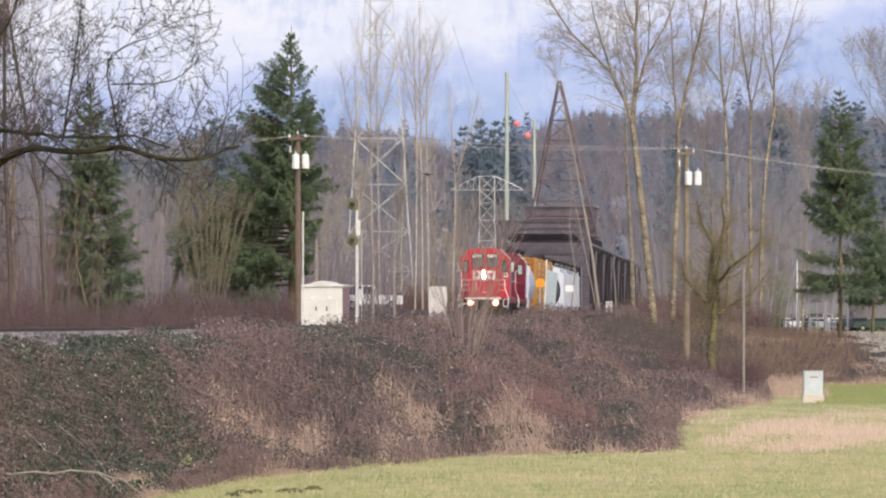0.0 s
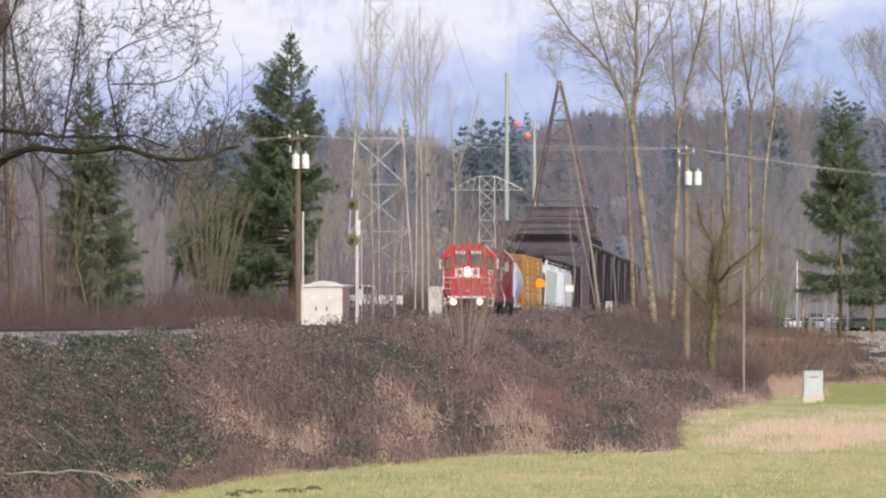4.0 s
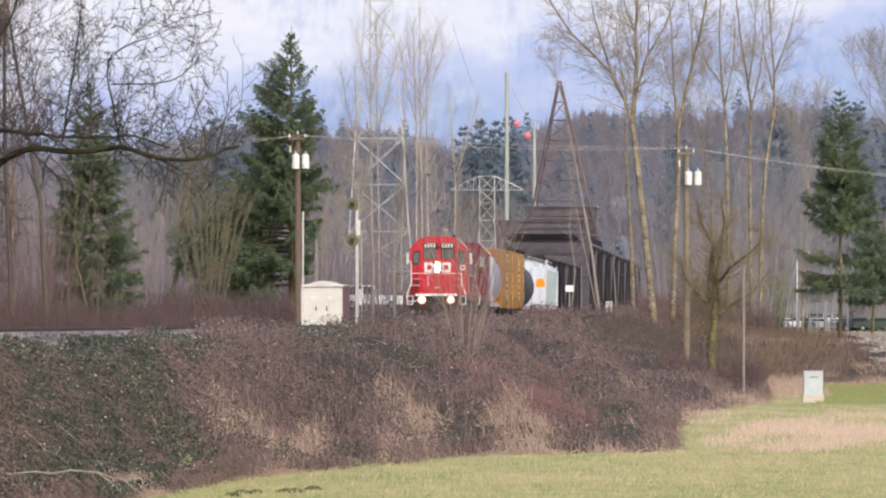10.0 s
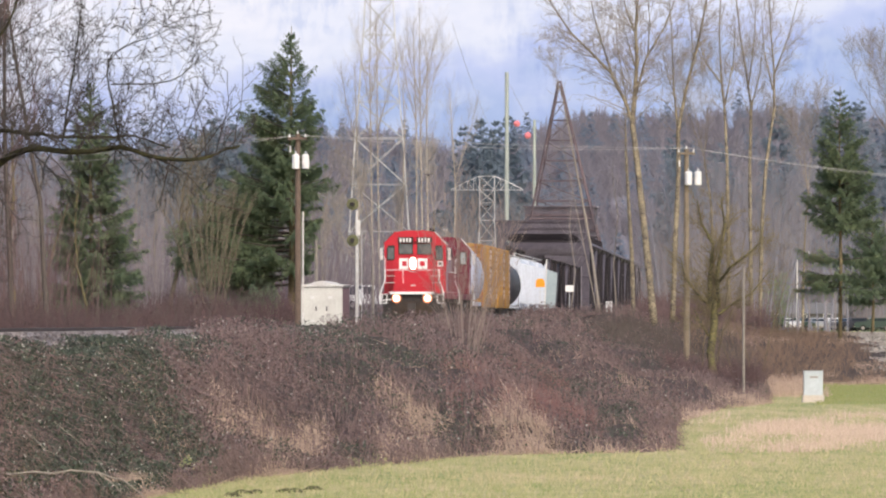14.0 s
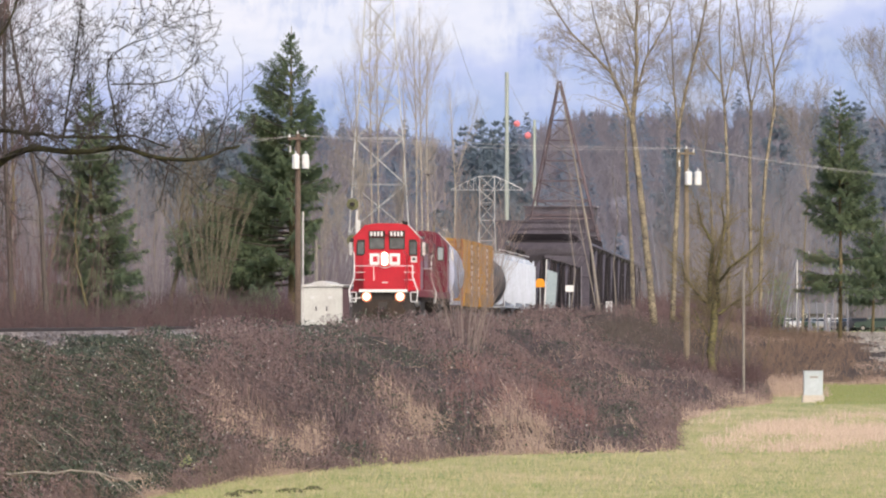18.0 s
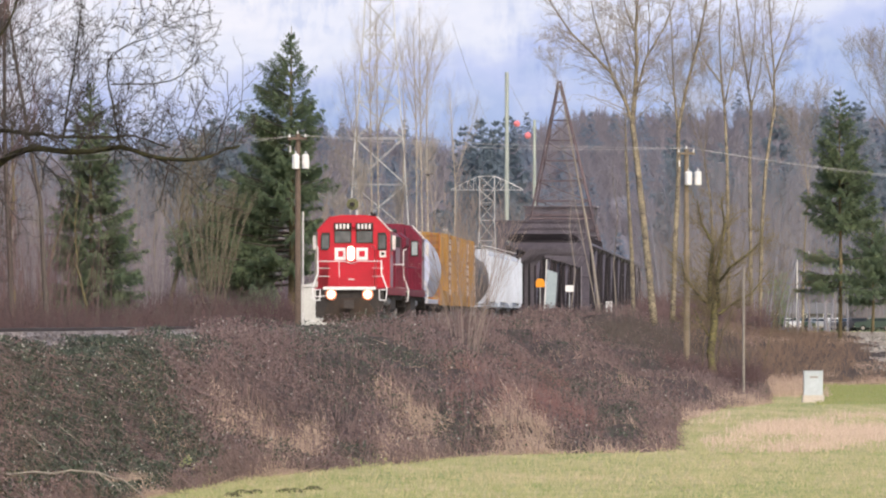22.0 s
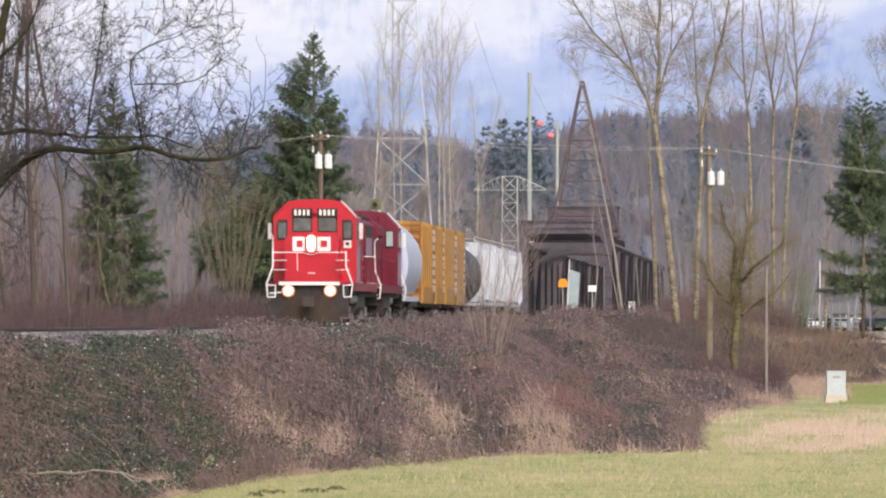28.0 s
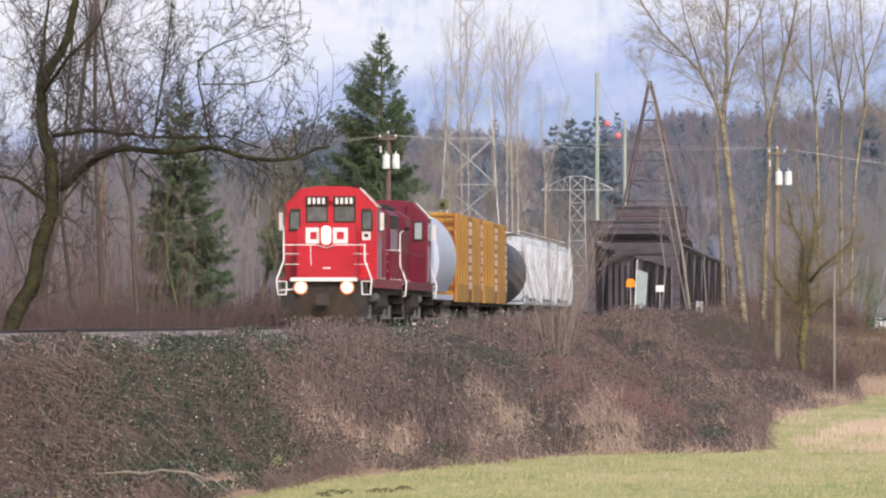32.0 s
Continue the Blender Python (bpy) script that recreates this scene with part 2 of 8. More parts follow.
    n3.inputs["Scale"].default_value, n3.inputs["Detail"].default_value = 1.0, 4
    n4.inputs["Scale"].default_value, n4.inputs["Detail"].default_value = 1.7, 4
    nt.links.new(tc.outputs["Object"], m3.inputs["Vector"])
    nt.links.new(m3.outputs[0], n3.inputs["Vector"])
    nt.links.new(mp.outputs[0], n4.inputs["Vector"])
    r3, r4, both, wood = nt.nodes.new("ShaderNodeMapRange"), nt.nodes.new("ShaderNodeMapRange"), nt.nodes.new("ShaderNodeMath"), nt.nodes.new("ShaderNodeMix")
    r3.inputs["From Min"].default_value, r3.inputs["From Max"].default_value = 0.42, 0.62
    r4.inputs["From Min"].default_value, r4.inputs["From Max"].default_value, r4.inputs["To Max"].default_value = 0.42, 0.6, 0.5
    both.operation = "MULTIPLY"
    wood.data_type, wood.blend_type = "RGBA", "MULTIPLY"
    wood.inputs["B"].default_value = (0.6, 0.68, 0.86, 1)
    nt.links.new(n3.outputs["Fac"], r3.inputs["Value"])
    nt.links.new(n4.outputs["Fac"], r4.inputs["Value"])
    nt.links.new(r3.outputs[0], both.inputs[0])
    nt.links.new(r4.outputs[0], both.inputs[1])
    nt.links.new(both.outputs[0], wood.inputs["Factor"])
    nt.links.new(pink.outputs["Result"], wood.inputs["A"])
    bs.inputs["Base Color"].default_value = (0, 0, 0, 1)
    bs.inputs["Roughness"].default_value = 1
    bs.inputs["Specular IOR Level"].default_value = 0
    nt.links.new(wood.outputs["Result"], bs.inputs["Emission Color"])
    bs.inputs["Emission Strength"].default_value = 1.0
    return m


WEED = mat("brown_weed", (0.27, 0.185, 0.135), 0.9, (0.165, 0.115, 0.09), 0.3, 4, 0.0, island=0.8)
OLIVE_TWIG = mat("olive_twig", (0.235, 0.185, 0.115), 0.9, (0.15, 0.118, 0.08), 0.3, 4, 0.0, island=0.8)
THICK_MOSS = mat("yellow_lichen_bark", (0.2, 0.175, 0.075), 0.9, (0.05, 0.043, 0.035), 4.5, 14, 0.6)
WILLOW = mat("olive_willow_twig", (0.25, 0.21, 0.145), 0.9, (0.16, 0.135, 0.1), 0.2, 3, 0.0, island=0.8)
SHOOT = mat("tan_shoot", (0.36, 0.29, 0.25), 0.9, (0.24, 0.185, 0.165), 0.2, 3, 0.0, island=0.8)
TWIG_DARK = mat("dark_twig", (0.088, 0.074, 0.066), 0.9, (0.055, 0.048, 0.045), 0.3, 4, 0.0, island=0.6)
WOODS_BROWN = mat("brown_far_wood", (0.265, 0.232, 0.24), 0.9, (0.2, 0.187, 0.205), 0.02, 0.5, 0.0, island=0.8, spec=0.1)
REDSHOOT = mat("red_shoot", (0.27, 0.145, 0.13), 0.9, (0.17, 0.098, 0.094), 0.3, 4, 0.0, island=0.8)
CABINET = mat("blue_grey_cabinet_paint", (0.52, 0.565, 0.6), 0.5, (0.43, 0.47, 0.5), 2, 14, 0.05)
GRASS = field_material()
FAR = far_material()


# ---- building tools ----
class Shape:
    """Collects solids into one mesh."""

    def __init__(self):
        self.v, self.f = [], []

    def add(self, verts, faces):
        o = len(self.v)
        self.v += [tuple(p) for p in verts]
        self.f += [tuple(i + o for i in f) for f in faces]
        return self

    def box(self, x0, x1, y0, y1, z0, z1):
        return self.add([(x0, y0, z0), (x1, y0, z0), (x1, y1, z0), (x0, y1, z0), (x0, y0, z1), (x1, y0, z1), (x1, y1, z1), (x0, y1, z1)],
                        [(0, 3, 2, 1), (4, 5, 6, 7), (0, 1, 5, 4), (1, 2, 6, 5), (2, 3, 7, 6), (3, 0, 4, 7)])

    def prism(self, profile, y0, y1):
        """A profile of (x, z), counter-clockwise as seen from the front (-y), drawn out from y0 to y1."""
        n = len(profile)
        return self.add([(x, y0, z) for x, z in profile] + [(x, y1, z) for x, z in profile],
                        [tuple(range(n)), tuple(range(2 * n - 1, n - 1, -1))] + [((i + 1) % n, i, i + n, (i + 1) % n + n) for i in range(n)])

    def prism_x(self, profile, x0, x1):
        """A profile of (y, z) drawn out along x."""
        n = len(profile)
        return self.add([(x0, y, z) for y, z in profile] + [(x1, y, z) for y, z in profile],
                        [tuple(range(n)), tuple(range(2 * n - 1, n - 1, -1))] + [((i + 1) % n, i, i + n, (i + 1) % n + n) for i in range(n)])

    def tube(self, p0, p1, r0, r1=None, n=8):
        p0, p1 = Vector(p0), Vector(p1)
        r1 = r0 if r1 is None else r1
        d = (p1 - p0).normalized()
        u = d.cross(Vector((0, 0, 1)) if abs(d.z) < 0.9 else Vector((1, 0, 0))).normalized()
        w = d.cross(u)
        ring = [(math.cos(2 * math.pi * i / n), math.sin(2 * math.pi * i / n)) for i in range(n)]
        return self.add([p0 + (u * c + w * s) * r0 for c, s in ring] + [p1 + (u * c + w * s) * r1 for c, s in ring],
                        [tuple(range(n - 1, -1, -1)), tuple(range(n, 2 * n))] + [(i, (i + 1) % n, (i + 1) % n + n, i + n) for i in range(n)])

    def path(self, points, r, n=6):
        """One bent bar through the points."""
        pts = [Vector(p) for p in points]
        o = len(self.v)
        for i, p in enumerate(pts):
            d = (pts[min(i + 1, len(pts) - 1)] - pts[max(i - 1, 0)]).normalized()
            u = d.cross(Vector((0.31, 0.9, 0.3))).normalized()
            w = d.cross(u)
            self.v += [tuple(p + (u * math.cos(2 * math.pi * k / n) + w * math.sin(2 * math.pi * k / n)) * r) for k in range(n)]
        for i in range(len(pts) - 1):
            for k in range(n):
                q = o + i * n
                self.f.append((q + k, q + (k + 1) % n, q + n + (k + 1) % n, q + n + k))
        self.f += [tuple(range(o + n - 1, o - 1, -1)), tuple(range(o + (len(pts) - 1) * n, o + len(pts) * n))]
        return self

    def bough(self, points, r0, r1, n=8):
        """One bent bar that tapers from r0 to r1."""
        pts = [Vector(p) for p in points]
        o, m = len(self.v), len(pts) - 1
        for i, p in enumerate(pts):
            d = (pts[min(i + 1, m)] - pts[max(i - 1, 0)]).normalized()
            u = d.cross(Vector((0.31, 0.9, 0.3))).normalized()
            w = d.cross(u)
            r = (r0 + (r1 - r0) * i / m) * (1 + 0.07 * math.sin(i * 2.3))
            self.v += [tuple(p + (u * math.cos(2 * math.pi * k / n) + w * math.sin(2 * math.pi * k / n)) * r) for k in range(n)]
        for i in range(m):
            for k in range(n):
                q = o + i * n
                self.f.append((q + k, q + (k + 1) % n, q + n + (k + 1) % n, q + n + k))
        self.f += [tuple(range(o + n - 1, o - 1, -1)), tuple(range(o + m * n, o + (m + 1) * n))]
        return self

    def turned(self, rows, centre, axis="z", n=14):
        """A turned body: rows of (radius, place along the axis)."""
        o = len(self.v)
        cx, cy, cz = centre
        for r, h in rows:
            for i in range(n):
                c, s = r * math.cos(2 * math.pi * i / n), r * math.sin(2 * math.pi * i / n)
                self.v.append({"z": (cx + c, cy + s, cz + h), "y": (cx + c, cy + h, cz + s), "x": (cx + h, cy + c, cz + s)}[axis])
        for k in range(len(rows) - 1):
            for i in range(n):
                a, b = o + k * n + i, o + k * n + (i + 1) % n
                self.f.append((a, b, b + n, a + n))
        self.f.append(tuple(o + i for i in range(n - 1, -1, -1)))
        self.f.append(tuple(o + (len(rows) - 1) * n + i for i in range(n)))
        return self

    def mesh(self, name, material, smooth=False):
        me = bpy.data.meshes.new(name)
        me.from_pydata(self.v, [], self.f)
        bm = bmesh.new()
        bm.from_mesh(me)
        bmesh.ops.recalc_face_normals(bm, faces=bm.faces)
        bm.to_mesh(me)
        bm.free()
        me.materials.append(material)
        if smooth:
            me.shade_smooth()
        return me


def part(name, shape, material, parent, label="", smooth=False):
    data = shape.mesh(name, material, smooth) if isinstance(shape, Shape) else shape
    ob = new(name, data)
    ob.parent = parent
    if label:
        ob["label"] = label
    return ob


def thing(name, label, category, m=None, group="", kind=""):
    ob = new(name)
    ob.matrix_world = m or Matrix()
    return tagged(ob, label, category, group, kind)


def single(name, shape, material, label, category="", group="", kind="", m=None, smooth=False):
    ob = new(name, shape.mesh(name, material, smooth) if isinstance(shape, Shape) else shape)
    if m is not None:
        ob.matrix_world = m
    return tagged(ob, label, category, group, kind)


def array_mesh(name, verts, faces, material):
    """A large mesh from numpy arrays; all faces have the same number of corners."""
    me = bpy.data.meshes.new(name)
    k = faces.shape[1]
    me.vertices.add(len(verts))
    me.vertices.foreach_set("co", np.ascontiguousarray(verts, dtype=np.float32).ravel())
    me.loops.add(faces.size)
    me.loops.foreach_set("vertex_index", np.ascontiguousarray(faces, dtype=np.int32).ravel())
    me.polygons.add(len(faces))
    me.polygons.foreach_set("loop_start", np.arange(0, faces.size, k, dtype=np.int32))
    me.update(calc_edges=True)
    me.materials.append(material)
    return me


def tubes(p0, p1, r0, r1, n=3):
    """Tapered sticks from p0 to p1, all at once; strongly tapered ones end in a point."""
    d = p1 - p0
    d = d / np.maximum(np.linalg.norm(d, axis=1, keepdims=True), 1e-6)
    ref = np.where(np.abs(d[:, 2:3]) < 0.9, np.array([[0.0, 0, 1]]), np.array([[1.0, 0, 0]]))
    u = np.cross(d, ref)
    u /= np.linalg.norm(u, axis=1, keepdims=True)
    w = np.cross(d, u)
    turn = [(math.cos(2 * math.pi * i / n), math.sin(2 * math.pi * i / n)) for i in range(n)]
    sharp = r1 <= r0 * 0.5
    low = [p0 + (u * c + w * s) * r0[:, None] for c, s in turn]
    high = [p1 + (u * c + w * s) * r1[:, None] for c, s in turn]
    blunt = ~sharp
    v1 = np.stack([q[blunt] for q in low + high], axis=1).reshape(-1, 3)
    o1 = (np.arange(int(blunt.sum())) * 2 * n)[:, None]
    v2 = np.stack([q[sharp] for q in low] + [p1[sharp]], axis=1).reshape(-1, 3)
    o2 = (np.arange(int(sharp.sum())) * (n + 1))[:, None] + len(v1)
    faces = []
    for i in range(n):
        k = (i + 1) % n
        faces += [o1 + np.array([[i, k, k + n]]), o1 + np.array([[i, k + n, i + n]]), o2 + np.array([[i, k, n]])]
    return np.concatenate([v1, v2]), np.concatenate(faces)


def leaves(c, size, rng, long=1.0, axis=None, facing=None):
    """Small quads, a leaf each, turned at random, or along an axis and facing outwards."""
    k = len(c)
    a = rng.normal(size=(k, 3))
    if axis is not None:
        a = a * 0.3 + axis
    a /= np.linalg.norm(a, axis=1, keepdims=True)
    b = np.cross(a, rng.normal(size=(k, 3)) if facing is None else facing + rng.normal(0, 0.35, (k, 3)))
    b /= np.linalg.norm(b, axis=1, keepdims=True)
    a, b = a * (size * long)[:, None] / 2, b * size[:, None] / 2
    verts = np.stack([c - a, c + b, c + a, c - b], axis=1).reshape(-1, 3)
    return verts, np.arange(4 * k).reshape(k, 4)


def grow(segs, p, d, length, r, level, top, rng, wob=0.16, up=0.05, kids=2, angle=0.75, steps=4, shrink=0.55):
    """A branch with its side branches, as (from, to, radius, radius) rows."""
    n = steps if level < top else 1
    step = length / n
    for i in range(n):
        d = Vector((d.x + rng.gauss(0, wob), d.y + rng.gauss(0, wob), d.z + rng.gauss(0, wob * 0.7) + up)).normalized()
        q = p + d * step
        r2 = max(r * (1 - 0.72 / n), 0.004) if level < top else r * 0.3
        segs.append((p[:], q[:], r, r2))
        if level < top and (i > 0 or level > 0):
            for _ in range(kids):
                s = d.cross(Vector((rng.gauss(0, 1), rng.gauss(0, 1), rng.gauss(0, 0.6)))).normalized()
                a = angle * rng.uniform(0.6, 1.25)
                grow(segs, q, (d * math.cos(a) + s * math.sin(a)).normalized(), length * shrink * rng.uniform(0.65, 1.15) * (1 - 0.35 * i / n), r2 * rng.uniform(0.3, 0.5),
                     level + 1, top, rng, wob * 1.15, up, kids, angle, steps, shrink)
        p, r = q, r2


def seg_mesh(name, segs, material, n=3):
    a = np.array([s[0] for s in segs]), np.array([s[1] for s in segs]), np.array([s[2] for s in segs]), np.array([s[3] for s in segs])
    return array_mesh(name, *tubes(*a, n), material)


# ---- the lie of the land ----
SLOPE, START = 0.0463, -17.95          # the straight track: x = START + SLOPE * y


def track_x(y):
    return START + SLOPE * y


def ramp_at(v, pairs):
    """Straight interpolation in a short table."""
    return np.interp(v, [p[0] for p in pairs], [p[1] for p in pairs])


FOOT = ((90, 4.3), (128, 4.9), (145, 5.6), (156, 6.0), (161.5, 6.8), (167.5, 7.7), (172, 8.8), (178.5, 9.4), (183, 10.6), (185.5, 12.8), (187.5, 15.0), (200, 14.9), (227, 14.5), (246, 14.6), (277, 15.7), (296, 17.6), (400, 17.0), (560, 16.5))
CREST = ((90, -0.22), (160, -0.2), (200, -0.15), (240, 0.05), (300, 0.2), (400, 0.6), (480, 0.85), (545, 0.5), (575, -2.0))


def smooth(a, b, v):
    t = np.clip((v - a) / (b - a), 0, 1)
    return t * t * (3 - 2 * t)


def lumps(x, y):
    """Gentle mounds of the overgrown bank."""
    q, s = np.log(np.maximum(y, 50)), x - track_x(y)
    return (0.26 + 0.16 * smooth(175, 200, y)) * np.sin(34 * q + 0.25 * s + 0.9 * np.sin(0.7 * s)) + 0.16 * np.sin(1.3 * s + 19 * q) + 0.1 * np.sin(88 * q - 1.1 * s) + 0.06 * np.sin(2.9 * s + 60 * q)


def land(x, y):
    """Height of the ground."""
    x, y = np.asarray(x, float), np.asarray(y, float)
    s = x - track_x(y)
    field = -3.3 + 2.65 * smooth(383, 442, y) - 0.35 * smooth(460, 640, y)
    left = -0.55 + 1.5 * smooth(484, 514, y)
    left = left + (field - left) * smooth(575, 640, y)
    foot, crest = ramp_at(y, FOOT), ramp_at(y, CREST)
    bed = -0.62
    # bank on the near side: ditch edge, a low crest of growth, then the slope
    t = np.clip((s - 3.6) / np.maximum(foot - 3.6, 0.5), 0, 1)
    rise = bed + (crest - 0.45 - bed) * smooth(2.6, 4.4, s)
    slope = rise + (field - rise) * smooth(0.02, 1.0, t) + lumps(x, y) * smooth(0.02, 0.25, t) * (1 - smooth(0.9, 1.0, t))
    near = slope
    side = np.where(s < 0, np.where(s > -3.4, bed, left), near)
    side = np.where((s < 0) & (s > -5) & (s < -3.4), bed + (left - bed) * smooth(3.4, 5, -s), side)
    # the bank ends at the river
    end = smooth(556, 590, y)
    return side * (1 - end) + np.where(s < 0, left, field) * end


def grid_ground():
    ys = np.concatenate([np.array([-3000, -800, -200, 0, 40, 80, 100]), np.arange(110, 182, 1.6), np.arange(182, 190, 0.5), np.arange(190, 330, 1.6), np.arange(330, 382, 4), np.arange(382, 470, 1.1), np.arange(470, 620, 4), np.array([640, 680, 740, 820, 950, 1200, 1700, 2600, 4400])])
    ss = np.concatenate([np.array([-4000, -1500, -500, -150, -60, -30, -15, -8, -6, -5, -4.2, -3.4, -2.8]), np.arange(-2, 2.7, 1.5), np.arange(2.8, 20, 0.55), np.arange(20, 34, 0.4), np.arange(34, 60, 3), np.array([70, 100, 160, 300, 700, 1800, 4000])])
    yy, sx = np.meshgrid(ys, ss, indexing="ij")
    xx = sx + START + SLOPE * np.clip(yy, 0, 700)
    zz = land(xx, yy)
    verts = np.stack([xx, yy, zz], axis=-1).reshape(-1, 3)
    a, b = len(ys), len(ss)
    i, j = np.meshgrid(np.arange(a - 1), np.arange(b - 1), indexing="ij")
    o = (i * b + j).ravel()
    faces = np.stack([o, o + 1, o + b + 1, o + b], axis=1)
    me = array_mesh("ground", verts, faces, GRASS)
    me.materials.append(SOIL)
    me.materials.append(GRAVEL)
    me.materials.append(LUSH)
    cx, cy = verts[faces].mean(axis=1)[:, 0], verts[faces].mean(axis=1)[:, 1]
    s = cx - track_x(cy)
    index = np.where((s < ramp_at(cy, FOOT) - 0.3) & (s > -200) & (cy < 600) & (cy > 60), 1, 0)
    index = np.where((cy > 383) & (cy < 470) & (s > ramp_at(cy, FOOT) - 0.3) & (cx < 27), 1, index)
    index = np.where((cy > 396) & (cy < 560) & (cx > 27.4) & (cx < 70), 2, index)
    index = np.where((cy > 294) & (cy < 383) & (cx > 16.2 + (cy - 294) * 0.052) & (cx < 70), 3, index)
    me.polygons.foreach_set("material_index", index.astype(np.int32))
    me.shade_smooth()
    return tagged(new("ground", me), "winter meadow of pale green and straw grass beside the overgrown bank", "ground", kind="structure")


ground = grid_ground()

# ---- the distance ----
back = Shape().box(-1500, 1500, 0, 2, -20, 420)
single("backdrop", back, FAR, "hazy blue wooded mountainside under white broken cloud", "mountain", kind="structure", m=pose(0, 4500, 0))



def hill(x, y):
    """The wooded hillside across the river."""
    x, y = np.asarray(x, float), np.asarray(y, float)
    return -2.5 + (80 + 0.03 * x + 7 * np.sin(x * 0.013 + 1.0) + 3 * np.sin(x * 0.05) - 19 * np.exp(-((x - 18) / 34) ** 2)) * smooth(1900, 3300, y)


def hillside():
    rng = np.random.default_rng(8)
    xs, ys = np.arange(-520, 521, 10.0), np.arange(1880, 3420, 40.0)
    yy, xx = np.meshgrid(ys, xs, indexing="ij")
    zz = hill(xx, yy) + rng.uniform(0, 4.0, xx.shape) * smooth(1900, 2000, yy)
    verts = np.stack([xx + rng.uniform(-1.5, 1.5, xx.shape), yy, zz], axis=-1).reshape(-1, 3)
    i, j = np.meshgrid(np.arange(len(ys) - 1), np.arange(len(xs) - 1), indexing="ij")
    o = (i * len(xs) + j).ravel()
    faces = np.stack([o, o + 1, o + len(xs) + 1, o + len(xs)], axis=1)
    tagged(new("far_hillside", array_mesh("far_hillside", verts, faces, HAZEFOREST)), "hazy blue-grey wooded hillside across the river", "hillside", kind="structure")

    # crowns over the slope: ragged firs and soft bare clumps
    segs, c, size, nr, ax, face = fir_arrays(20.0, ((0, 4.2, 4.0), (0.3, 3.6, 3.8), (0.6, 2.4, 2.2), (0.8, 1.2, 1.3), (1, 0.2, 0.2)), 68, 22, 0.04, 0.1)
    pick = nr.permutation(len(c))[:480]
    # sprays turned sunward to flatten their shading, as haze would
    fir = leaves(c[pick], size[pick] * 8.5, nr, 2.2, ax[pick], face[pick] * 0.4 + np.array([[0.3, -0.8, 0.6]]))
    fir = fir[0] / 20.0, fir[1]
    # a bare crown: steep fine sticks that fan out from the bole
    k = 34
    foot = np.stack([rng.normal(0, 0.03, k), rng.normal(0, 0.03, k), rng.uniform(0.12, 0.7, k)], axis=1)
    foot[:3, 2] = 0
    tip = foot + np.stack([rng.normal(0, 0.13, k), rng.normal(0, 0.13, k), rng.uniform(0.18, 0.34, k)], axis=1)
    tip[:3] = np.array([[0.02, 0, 0.95], [-0.05, 0.02, 0.8], [0.06, 0, 0.85]])
    bare = tubes(foot, tip, np.full(k, 0.014), np.full(k, 0.004))
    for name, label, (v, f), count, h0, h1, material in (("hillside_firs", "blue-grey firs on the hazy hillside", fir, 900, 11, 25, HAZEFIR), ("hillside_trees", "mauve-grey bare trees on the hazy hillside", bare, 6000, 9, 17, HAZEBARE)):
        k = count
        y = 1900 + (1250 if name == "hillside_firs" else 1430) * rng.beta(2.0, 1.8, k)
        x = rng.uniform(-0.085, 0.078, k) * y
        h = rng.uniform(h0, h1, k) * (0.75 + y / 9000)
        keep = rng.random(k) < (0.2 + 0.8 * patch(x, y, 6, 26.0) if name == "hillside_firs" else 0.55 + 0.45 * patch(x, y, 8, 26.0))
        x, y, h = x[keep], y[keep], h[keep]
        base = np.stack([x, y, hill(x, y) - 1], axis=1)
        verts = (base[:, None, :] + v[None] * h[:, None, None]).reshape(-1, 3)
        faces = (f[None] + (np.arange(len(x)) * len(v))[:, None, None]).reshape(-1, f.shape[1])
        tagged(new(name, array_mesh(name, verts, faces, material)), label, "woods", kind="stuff")


